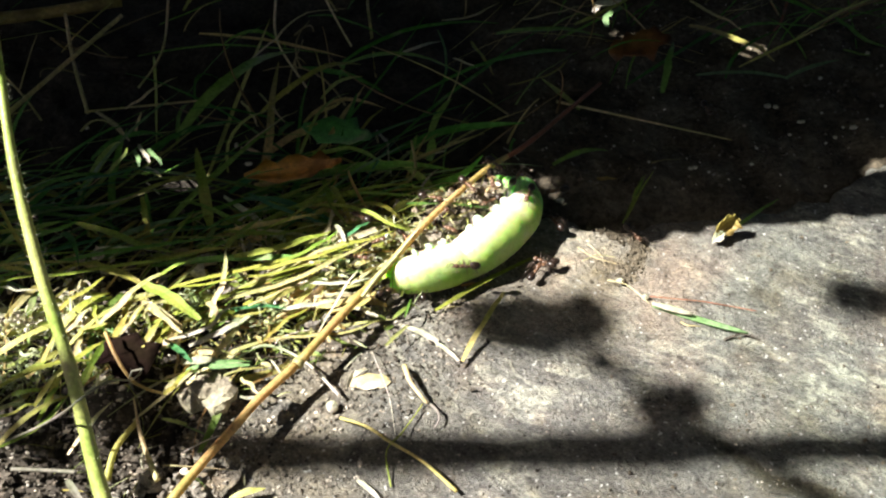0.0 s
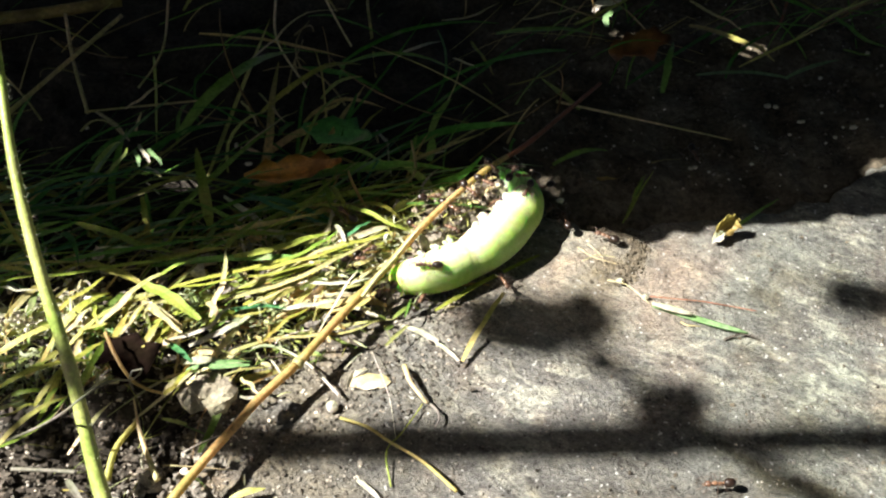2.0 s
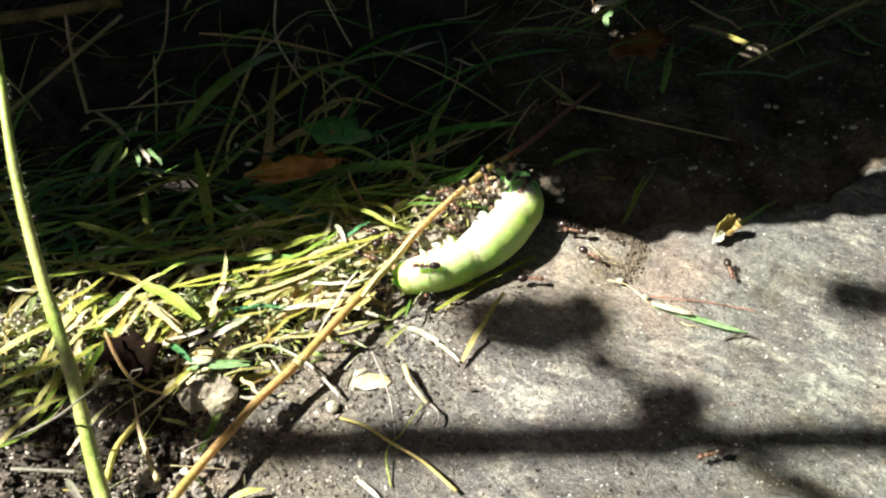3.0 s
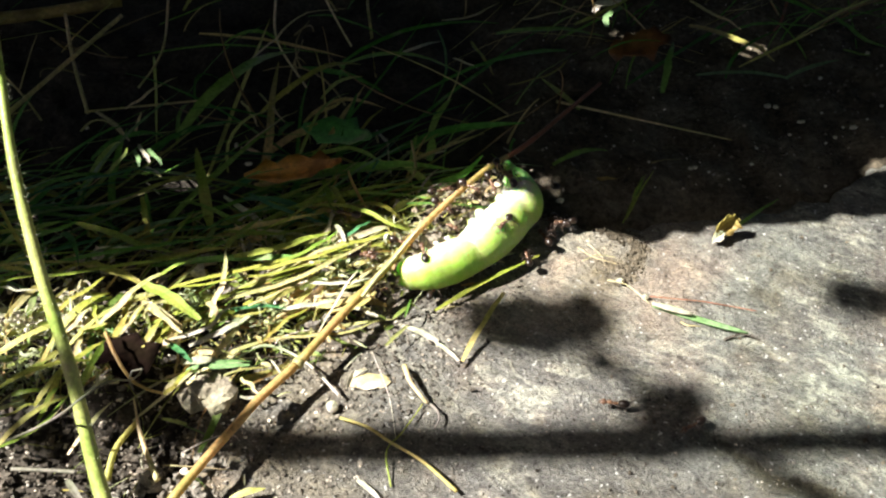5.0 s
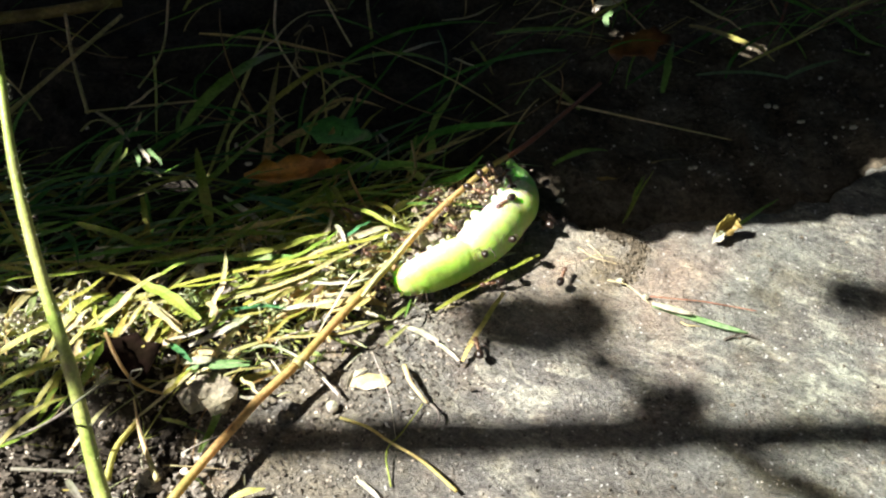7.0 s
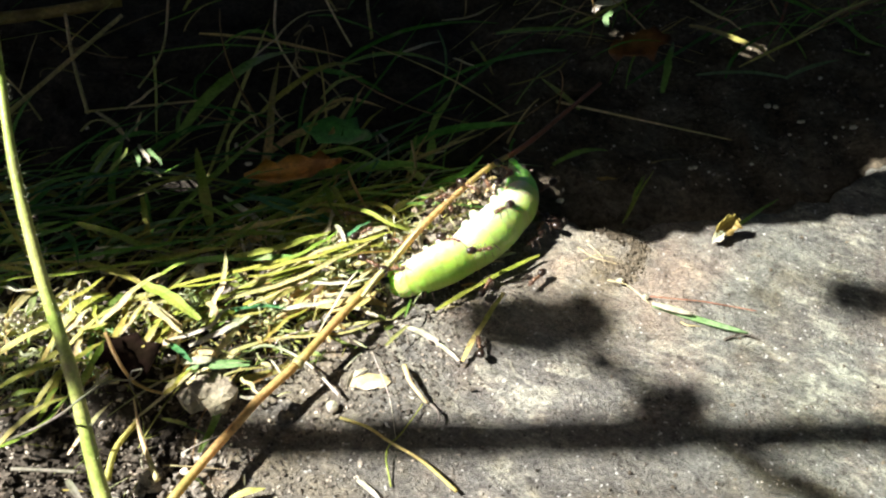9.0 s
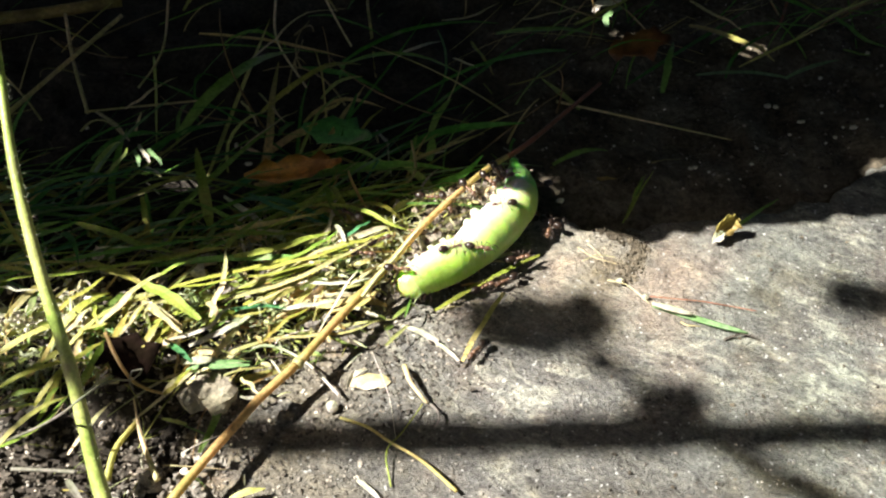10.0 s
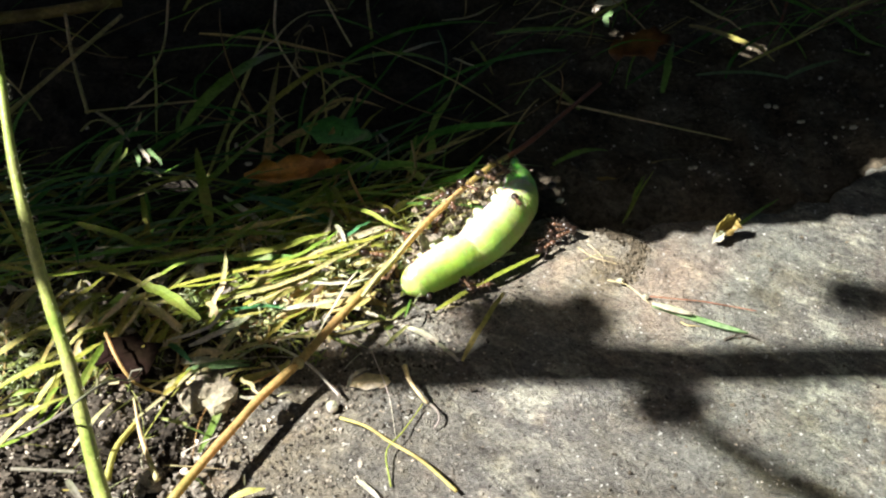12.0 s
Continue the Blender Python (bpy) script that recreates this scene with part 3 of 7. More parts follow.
hedge(-1.1, -0.6, -1.1, 0.45, 0.84, 24)


def tree():
    """An unseen young tree, added so its low crown blocks skylight above the slab."""
    rnd = random.Random(77)
    root = new("young_tree")
    root.location = (0.47, 0.36, -0.012)
    inv = Matrix.Translation(-root.location)
    foot, fork = Vector(root.location), Vector((0.40, 0.24, 0.52))
    part("trunk", moved(tube_mesh(curve_points(foot, fork, (0.02, 0.01, 0), 10), 0.017, 0.011, ROUND, 0.15), inv), BARK, root)
    for x, y in ((-0.3, -0.4), (-0.3, 0.0), (-0.25, 0.36), (0.1, -0.5), (0.5, -0.45), (0.1, 0.1), (0.6, 0.2), (-0.9, 0.3), (-0.95, -0.35)):
        part("limb", moved(tube_mesh(curve_points(fork, Vector((x, y, 0.66)), (0, 0, 0.05), 10), 0.009, 0.002, ROUND, 0.15), inv), BARK, root)
    leaves = []
    for layer in (0.60, 0.66, 0.73):
        for i in range(40):
            for j in range(25):
                p = Vector((-1.10 + i * 0.046 + rnd.uniform(-0.03, 0.03), -0.66 + j * 0.048 + rnd.uniform(-0.03, 0.03), layer + rnd.uniform(-0.03, 0.03)))
                q = p - SUN * (p.z / SUN.z)
                # a hole is left in the crown for the sun on the slab
                if -0.26 < q.x < 0.25 and -0.17 < q.y < 0.10:
                    continue
                m = Matrix.Translation(p) @ Euler((rnd.uniform(-0.6, 0.6), rnd.uniform(-0.6, 0.6), rnd.uniform(0, 6.28))).to_matrix().to_4x4()
                leaves.append(moved(leaf_mesh(rnd.uniform(0.06, 0.09), rnd.uniform(0.045, 0.06), 0.2, 4, 0.0005, seed=i * 0.3), m))
    part("crown", moved(joined(leaves), inv), CANOPY, root)
    return tagged(root, "unseen young tree whose dense crown is added to block skylight", "tree")


tree()


def stray_sprig():
    """An unseen sprig beyond the shrub, its few leaves added to shadow the slab."""
    rnd = random.Random(5)
    root = new("leafy_sprig")
    root.location = (0.14, -0.50, -0.012)
    inv = Matrix.Translation(-root.location)
    foot, knee = Vector((0.14, -0.50, -0.012)), Vector((0.13, -0.44, 0.24))
    bend, fork = Vector((-0.2859, -0.1343, 0.4200)), Vector((-0.3227, -0.1040, 0.4200))
    part("shoot", moved(tube_mesh([p for p, d in along((foot, knee, bend, fork), 20)[0]], 0.0032, 0.0016, HEX), inv), BARK, root)
    part("stem", moved(tube_mesh([Vector(p) for p in (fork, (-0.3315, -0.0959, 0.4200), (-0.3421, -0.0880, 0.4200), (-0.3508, -0.0783, 0.4200), (-0.3619, -0.0686, 0.4200), (-0.3653, -0.0608, 0.4200))], 0.0027, 0.0017, HEX), inv), BARK, root)
    part("side_stem", moved(tube_mesh([p for p, d in along((bend, (-0.2711, -0.0922, 0.4300), (-0.2813, -0.0563, 0.4250), (-0.3035, -0.0499, 0.4200)), 14)[0]], 0.0018, 0.0012, HEX), inv), BARK, root)
    for p, size, turn in (((-0.3512, -0.0802, 0.4180), 0.0140, 0.1), ((-0.3756, -0.0584, 0.4200), 0.0210, 0.0), ((-0.3861, -0.0585, 0.4220), 0.0200, 0.3), ((-0.3680, -0.0564, 0.4220), 0.0180, 0.1),
                          ((-0.3660, -0.0696, 0.4230), 0.0080, 0.9), ((-0.3000, -0.0515, 0.4200), 0.0130, 0.0), ((-0.2925, -0.0508, 0.4200), 0.0130, 0.1), ((-0.3529, -0.0803, 0.4260), 0.0140, 0.2),
                          ((-0.3100, -0.0503, 0.4240), 0.0125, 0.0)):
        part("leaf", moved(leaf_at(Vector(p), size, (rnd.uniform(-20, 20), rnd.uniform(-20, 20), turn + rnd.uniform(-0.2, 0.2)), size * 50), inv), CANOPY, root)
    return tagged(root, "unseen thin woody sprig added to cast leaf shadows", "sprig")


stray_sprig()


# unseen cane, added to throw the band of shade across the slab
def swaying_twig():
    """A bent cane rooted beside the slab; its bare end hangs level above and swings in the wind."""
    root = new("bare_cane")
    line = [(-0.5169, -0.0724, 0.4000), (-0.4762, -0.0747, 0.4000), (-0.4547, -0.0767, 0.4000), (-0.4413, -0.0799, 0.4000), (-0.4271, -0.0862, 0.4000), (-0.4093, -0.0896, 0.4000), (-0.3537, -0.0890, 0.4000), (-0.2531, -0.0878, 0.4000)]
    a = Vector(line[0])
    foot = Vector((a.x - 0.30, a.y, -0.012))
    rise = [Vector((a.x - 0.30, a.y, z)) - foot for z in (-0.012, 0.08, 0.16, 0.24, 0.31)]
    bow = [Vector((a.x - 0.27, a.y, 0.36)) - foot, Vector((a.x - 0.18, a.y, 0.393)) - foot]
    reach = [p - foot for p, d in along(line, 30)[0]]
    part("shoot", tube_mesh(rise + bow + reach[:9], 0.0036, 0.0040, ROUND, 0.4), BARK, root)
    part("tip", tube_mesh(reach[8:], 0.0056, 0.0035, ROUND, 0.4), BARK, root)
    # a thinner, lower shoot added to widen the shade band; it swings less far
    low = [p + Vector((0.0661, 0.0058, -0.0700)) for p in reach]
    fork = Vector((a.x - 0.30, a.y, 0.27)) - foot
    part("shade_side_shoot", tube_mesh([fork, fork.lerp(low[0], 0.35) + Vector((0, 0, 0.03)), fork.lerp(low[0], 0.7) + Vector((0, 0, 0.02))] + low[:9], 0.0022, 0.0024, ROUND, 0.4), BARK, root)
    part("shade_side_tip", tube_mesh(low[8:], 0.0034, 0.0026, ROUND, 0.4), BARK, root)
    rnd = random.Random(6)
    for p, size, turn in (((-0.4620, -0.0846, 0.4000), 0.013, 0.4), ((-0.4508, -0.0880, 0.3960), 0.011, 0.0), ((-0.4424, -0.0794, 0.4040), 0.015, 0.3), ((-0.4413, -0.0830, 0.4040), 0.010, 0.9), ((-0.4477, -0.0812, 0.4040), 0.013, 0.5), ((-0.4350, -0.0757, 0.3980), 0.013, 0.1)):
        part("leaf", moved(leaf_at(Vector(p), size, (rnd.uniform(-20, 20), rnd.uniform(-20, 20), turn), size * 40), Matrix.Translation(-foot)), CANOPY, root)
    root.location = foot
    return tagged(root, "unseen long brown cane added to cast a shade band on the slab", "cane"), foot


cane, cane_foot = swaying_twig()


def drooping_branch():
    """An unseen leafy branch by the shrub, added so a gust shades the straw."""
    rnd = random.Random(19)
    root = new("leafy_branch")
    foot = Vector((-0.52, 0.26, -0.012))
    root.location = foot
    inv = Matrix.Translation(-foot)
    hub = Vector((-0.3362, -0.0108, 0.2350))
    part("stem", moved(tube_mesh([p for p, d in along((foot, foot + Vector((0.02, -0.01, 0.15)), hub + Vector((-0.10, 0.05, 0.03)), hub, (-0.3055, -0.0113, 0.2300)), 18)[0]], 0.0035, 0.0012, ROUND, 0.15), inv), BARK, root)
    for k in range(34):
        px = Vector((-0.3481, -0.0094, 0.2300)).lerp(Vector((-0.2978, -0.0098, 0.2300)), rnd.random())
        p = px + Vector((rnd.uniform(-0.004, 0.004), rnd.uniform(-0.006, 0.006), rnd.uniform(-0.012, 0.012)))
        part("leaf", moved(leaf_at(p, rnd.uniform(0.009, 0.014), (rnd.uniform(-25, 25), rnd.uniform(-25, 25), rnd.uniform(0, 6.28)), k * 0.7), inv), CANOPY, root)
    return tagged(root, "unseen drooping branch added to swing shade over the straw", "branch"), foot


branch, branch_foot = drooping_branch()


def gust_branch():
    """An unseen twig above the shrub, added to gust over the last light gaps."""
    rnd = random.Random(23)
    root = new("leafy_branch")
    foot = Vector((-0.36, 0.44, -0.012))
    root.location = foot
    inv = Matrix.Translation(-foot)
    near, far = Vector((-0.2018, 0.0922, 0.2700)), Vector((-0.1658, 0.0827, 0.2700))
    part("stem", moved(tube_mesh([p for p, d in along((foot, foot + Vector((0.01, -0.01, 0.18)), near + Vector((-0.06, 0.03, 0.02)), near, far), 20)[0]], 0.0034, 0.0010, ROUND, 0.15), inv), BARK, root)
    for k in range(22):
        p = (near if k % 2 else far) + Vector((rnd.uniform(-0.008, 0.008), rnd.uniform(-0.007, 0.007), rnd.uniform(-0.006, 0.006)))
        part("leaf", moved(leaf_at(p, rnd.uniform(0.010, 0.014), (rnd.uniform(-25, 25), rnd.uniform(-25, 25), rnd.uniform(0, 6.28)), k * 0.9), inv), CANOPY, root)
    return tagged(root, "unseen swaying branch added to cover the gaps of light", "branch"), foot


gust, gust_foot = gust_branch()


# ---- caterpillar ----
# rows of its walk: seconds, and the body's line from head to tail
BODY = {
    0.0: ((-0.0099, -0.0130, 0.0050), (-0.0049, -0.0126, 0.0050), (0.0014, -0.0105, 0.0050), (0.0071, -0.0070, 0.0050), (0.0124, -0.0021, 0.0050), (0.0171, 0.0039, 0.0050), (0.0196, 0.0108, 0.0050), (0.0192, 0.0168, 0.0050), (0.0160, 0.0204, 0.0040)),
    1.5: ((-0.0088, -0.0133, 0.0050), (-0.0043, -0.0132, 0.0050), (0.0016, -0.0109, 0.0050), (0.0074, -0.0072, 0.0050), (0.0127, -0.0023, 0.0050), (0.0171, 0.0039, 0.0050), (0.0196, 0.0108, 0.0050), (0.0189, 0.0180, 0.0050), (0.0159, 0.0232, 0.0040)),
    3.0: ((-0.0078, -0.0132, 0.0050), (-0.0034, -0.0126, 0.0050), (0.0020, -0.0105, 0.0050), (0.0074, -0.0068, 0.0050), (0.0127, -0.0019, 0.0050), (0.0169, 0.0043, 0.0050), (0.0195, 0.0108, 0.0050), (0.0192, 0.0180, 0.0050), (0.0161, 0.0230, 0.0040)),
    4.8: ((-0.0075, -0.0123, 0.0050), (-0.0030, -0.0119, 0.0050), (0.0020, -0.0098, 0.0050), (0.0072, -0.0061, 0.0050), (0.0119, -0.0013, 0.0050), (0.0162, 0.0047, 0.0050), (0.0192, 0.0100, 0.0050), (0.0190, 0.0168, 0.0050), (0.0169, 0.0247, 0.0040)),
    5.5: ((-0.0062, -0.0112, 0.0050), (-0.0025, -0.0112, 0.0050), (0.0027, -0.0089, 0.0050), (0.0069, -0.0055, 0.0050), (0.0113, -0.0010, 0.0050), (0.0152, 0.0049, 0.0050), (0.0181, 0.0096, 0.0050), (0.0184, 0.0164, 0.0050), (0.0168, 0.0251, 0.0040)),
    6.5: ((-0.0075, -0.0137, 0.0050), (-0.0030, -0.0123, 0.0050), (0.0020, -0.0095, 0.0050), (0.0069, -0.0059, 0.0050), (0.0112, -0.0013, 0.0050), (0.0146, 0.0039, 0.0050), (0.0178, 0.0094, 0.0050), (0.0185, 0.0156, 0.0050), (0.0172, 0.0253, 0.0040)),
    7.2: ((-0.0080, -0.0140, 0.0050), (-0.0040, -0.0128, 0.0050), (0.0010, -0.0102, 0.0050), (0.0059, -0.0066, 0.0050), (0.0104, -0.0021, 0.0050), (0.0141, 0.0032, 0.0050), (0.0176, 0.0092, 0.0050), (0.0188, 0.0160, 0.0050), (0.0175, 0.0253, 0.0040)),
    8.8: ((-0.0089, -0.0144, 0.0050), (-0.0049, -0.0130, 0.0050), (0.0003, -0.0102, 0.0050), (0.0052, -0.0066, 0.0050), (0.0098, -0.0023, 0.0050), (0.0138, 0.0030, 0.0050), (0.0175, 0.0092, 0.0050), (0.0189, 0.0160, 0.0050), (0.0178, 0.0255, 0.0040)),
    9.5: ((-0.0082, -0.0147, 0.0050), (-0.0045, -0.0130, 0.0050), (0.0005, -0.0102, 0.0050), (0.0054, -0.0066, 0.0050), (0.0098, -0.0019, 0.0050), (0.0137, 0.0032, 0.0050), (0.0174, 0.0094, 0.0050), (0.0190, 0.0164, 0.0050), (0.0181, 0.0257, 0.0040)),
    10.5: ((-0.0062, -0.0149, 0.0050), (-0.0028, -0.0126, 0.0050), (0.0018, -0.0097, 0.0050), (0.0064, -0.0059, 0.0050), (0.0108, -0.0013, 0.0050), (0.0143, 0.0036, 0.0050), (0.0173, 0.0094, 0.0050), (0.0185, 0.0160, 0.0050), (0.0180, 0.0257, 0.0040)),
    12.0: ((-0.0060, -0.0144, 0.0050), (-0.0025, -0.0123, 0.0050), (0.0020, -0.0093, 0.0050), (0.0068, -0.0057, 0.0050), (0.0112, -0.0010, 0.0050), (0.0146, 0.0039, 0.0050), (0.0175, 0.0096, 0.0050), (0.0187, 0.0164, 0.0050), (0.0182, 0.0255, 0.0040)),
}
GIRTH = (0.0037, 0.0043, 0.0046, 0.0049, 0.0051, 0.0053, 0.0054, 0.0053, 0.0051, 0.0047, 0.0042, 0.0036, 0.0029, 0.0018)
NSEG = 2 * len(GIRTH) - 1
GIRTH = [(GIRTH[k // 2] + GIRTH[(k + 1) // 2]) / 2 * {3: 1.02, 4: 1.03, 5: 1.02, 6: 0.98, 7: 0.93, 8: 0.935, 9: 0.975, 15: 0.965, 16: 0.96, 18: 1.02}.get(k, 1.0) for k in range(NSEG)]
BODY_SPOT = (0.0061, 0.0002, 0.0000)


def body_poses(ctrl, roll=0.0):
    """Poses of the rings on a line; roll turns the front part belly up."""
    pts, length = along(ctrl, NSEG)
    rows = []
    for i, (p, d) in enumerate(pts):
        y = Vector((0, 0, 1)).cross(d).normalized()
        z = d.cross(y)
        m = Matrix((d, y, z)).transposed().to_4x4() @ Matrix.Rotation(radians(roll * max(0.0, 1 - i / 14)), 4, "X")
        q = p - Vector(BODY_SPOT)
        q.z = 0.0006 + GIRTH[i]
        m.translation = q
        rows.append(m)
    return rows


def ring_mesh(r, half, r_next, blunt=2.1):
    """A plump, barrel-shaped body ring, closed at both ends."""
    verts, faces, n, seg = [], [], 12, 30
    for i in range(n + 1):
        u = i / n * 2 - 1
        e = math.sqrt(max(0.0, 1 - abs(u) ** blunt))
        k = (r + (r_next - r) * 2.4 * u) * max(0.03, e)
        for j in range(seg):
            a = math.tau * j / seg
            flat = 1 - 0.10 * max(0, math.sin(a - math.pi / 2)) ** 2
            q = Vector((u * half, k * math.cos(a) * 1.03, k * math.sin(a) * flat))
            verts.append(q * (1 + 0.014 * noise.noise(q * 420 + Vector((r * 9e4, 0, 0))) + 0.008 * noise.noise(q * 1300)) if 0 < i < n else q)
    for i in range(n):
        for j in range(seg):
            a, b = i * seg + j, i * seg + (j + 1) % seg
            faces.append((a, a + seg, b + seg, b))
    faces.append(tuple(range(seg)))
    faces.append(tuple(range(n * seg, n * seg + seg))[::-1])
    return verts, faces


def caterpillar():
    root = new("caterpillar")
    root.location = BODY_SPOT
    rest = body_poses(BODY[0.0], 62)
    segments = []
    for i, r in enumerate(GIRTH):
        nxt = GIRTH[min(i + 1, NSEG - 1)]
        mat = SKIN_HEAD if i == 0 else SKIN_FRONT if i < 8 else SKIN_TAIL_SHADE if i > 19 else SKIN
        seg = part("head" if i == 0 else "body_ring", ring_mesh(r, r * (1.4 if 0 < i < NSEG - 1 else 1.0), nxt), mat, root, "yellowish head" if i == 0 else "", rest[i])
        if i in (2, 4, 6):
            for s in (-1, 1):
                pts = [Vector((0, r * 0.85, s * r * 0.3)), Vector((0.0002, r * 1.12, s * r * 0.34)), Vector((-0.0003, r * 1.20, s * r * 0.25))]
                part("leg", tube_mesh(pts, 0.0008, 0.0004, ROUND), SKIN_PALE, seg)
        if i in (10, 12, 14, 16, 18, NSEG - 3):
            for s in (-1, 1):
                k = 0.86 + 0.14 * math.sin(i * 1.15 + s)
                pts = [Vector((0, r * 0.7, s * r * 0.36)), Vector((0.0002 * s, r * 1.00 * k, s * r * 0.46)), Vector((0.0003 * s, r * 1.13 * k, s * r * 0.46)), Vector((0.0003 * s, r * 1.20 * k, s * r * 0.44))]
                v, f = sweep(pts, ROUND, [(0.0017, 0.0017), (0.0013, 0.0013), (0.0010, 0.0009), (0.0005, 0.0005)])
                part("proleg", (v, f), SKIN_PALE, seg)
        if 4 <= i <= NSEG - 3 and i % 2 == 0:
            part("spiracle", ball((0, -r * 0.50, r * 0.83), (0.0003, 0.00022, 0.00012), 8, 5), SPIRACLE, seg)
        segments.append(seg)
    tip = part("tail_flap", moved(ball((0, 0, 0), (0.0022, 0.0012, 0.0011), 12, 8), Matrix.Translation((0.0022, 0, 0.0003))), SKIN_TAIL_SHADE, segments[-1])
    tagged(root, "fat pale green caterpillar lying curved on its side", "caterpillar")
    return root, segments


worm, worm_rings = caterpillar()


# ---- grass, straw and litter ----
def up_from(x, y, lift):
    return Vector((x, y, surface(x, y) + lift))


def blade(label, a, b, lift, width, mat, side=0.0, name="fallen_grass", category="grass", tip=0.1, twist=0.0):
    """One blade or straw from a to b, bowed up by lift and sideways by side, in metres."""
    a, b = Vector(a), Vector(b)
    d = (b - a).normalized()
    s = d.cross(Vector((0, 0, 1)))
    mid = (a + b) / 2
    root = new(name, None)
    root = new_mesh_thing(name, root, blade_mesh(a - mid, b - mid, s * side + Vector((0, 0, lift)), width, 10, tip, twist), mat)
    root.location = mid
    return tagged(root, label, category, "loose grass blades", "thing")


def new_mesh_thing(name, spare, vf, mat):
    bpy.data.objects.remove(spare)
    return new(name, mesh_of(name, vf[0], vf[1], mat, False))


def stem_thing(name, label, category, ctrl, r0, r1, mat, section=ROUND, lump=0.1, group=""):
    """A round stem through a few points."""
    pts = [p for p, d in along(ctrl, 26)[0]]
    ob = new(name, mesh_of(name, *tube_mesh([p - pts[0] for p in pts], r0, r1, section, lump), mat))
    ob.location = pts[0]
    return tagged(ob, label, category, group or "loose straws", "thing")


TURF_EDGE = [p[:2] for p in ((0.0121, 0.0241, 0.0000), (0.0262, 0.0444, 0.0000), (0.0440, 0.0578, 0.0000), (0.0748, 0.0669, 0.0000), (0.1275, 0.0819, 0.0000), (0.1846, 0.0891, 0.0000))]


def bare(x, y):
    """The strip of bare soil before the turf, standing in for slab in shade."""
    for (ax, ay), (bx, by) in zip(TURF_EDGE, TURF_EDGE[1:]):
        if ax <= x <= bx:
            return y < ay + (by - ay) * (x - ax) / (bx - ax)
    return False


def lawn():
    """The tangle of green grass in the shade behind the slab."""
    rnd = random.Random(3)
    out = []
    while len(out) < 350:
        x, y = rnd.uniform(-0.17, 0.19), rnd.uniform(0.0, 0.17)
        d = slab_depth(x, y)
        if d > -0.002 or bare(x, y) or (d > -0.012 and rnd.random() < 0.7) or (y > 0.034 and rnd.random() < (0.90 if x < 0.03 else 0.6)):
            continue
        yaw = rnd.gauss(0.5, 0.5) if rnd.random() < 0.5 else rnd.uniform(0, 6.28)
        size = rnd.uniform(0.008, 0.030) if rnd.random() < 0.6 else rnd.uniform(0.03, 0.06)
        a = up_from(x, y, 0.0005)
        ex, ey = x + size * math.cos(yaw), y + size * math.sin(yaw)
        if math.hypot((x + ex) / 2 + 0.067, (y + ey) / 2 - 0.021) < 0.013 and size < 0.05:
            continue
        if slab_depth(ex, ey) > 0.004 or (bare(ex, ey) and rnd.random() < 0.9):
            continue
        b = up_from(ex, ey, rnd.uniform(0.0, 0.010))
        out.append(blade_mesh(a, b, (rnd.gauss(0, 0.0016), rnd.gauss(0, 0.0016), rnd.uniform(0.0, 0.0045)), rnd.choice((0.0006, 0.0008, 0.0011, 0.0015, 0.0021)) * (0.65 if y > 0.06 else 1.0), 7, 0.1, rnd.uniform(-0.8, 0.8)))
    ob = new("lawn_grass", mesh_of("lawn_grass", *joined(out), GREEN, False))
    return tagged(ob, "tangled dark green grass blades in the shade", "grass", kind="stuff")


def dry_stems():
    """Thin withered stems standing and leaning among the shaded grass."""
    rnd = random.Random(27)
    out = []
    while len(out) < 70:
        x, y = rnd.uniform(-0.15, 0.19), rnd.uniform(0.03, 0.16)
        if slab_depth(x, y) > -0.006 or bare(x, y):
            continue
        a = up_from(x, y, 0.0)
        b = a + Vector((rnd.gauss(0, 0.014), rnd.gauss(0, 0.012), rnd.uniform(0.003, 0.022)))
        out.append(tube_mesh(curve_points(a, b, (rnd.gauss(0, 0.002), rnd.gauss(0, 0.002), rnd.uniform(0, 0.003)), 7), rnd.uniform(0.0002, 0.0004), 0.00012, HEX))
    ob = new("dry_stems", mesh_of("dry_stems", *joined(out), DRYSTEM))
    return tagged(ob, "thin withered brown stems among shaded grass", "dry stems", kind="stuff")


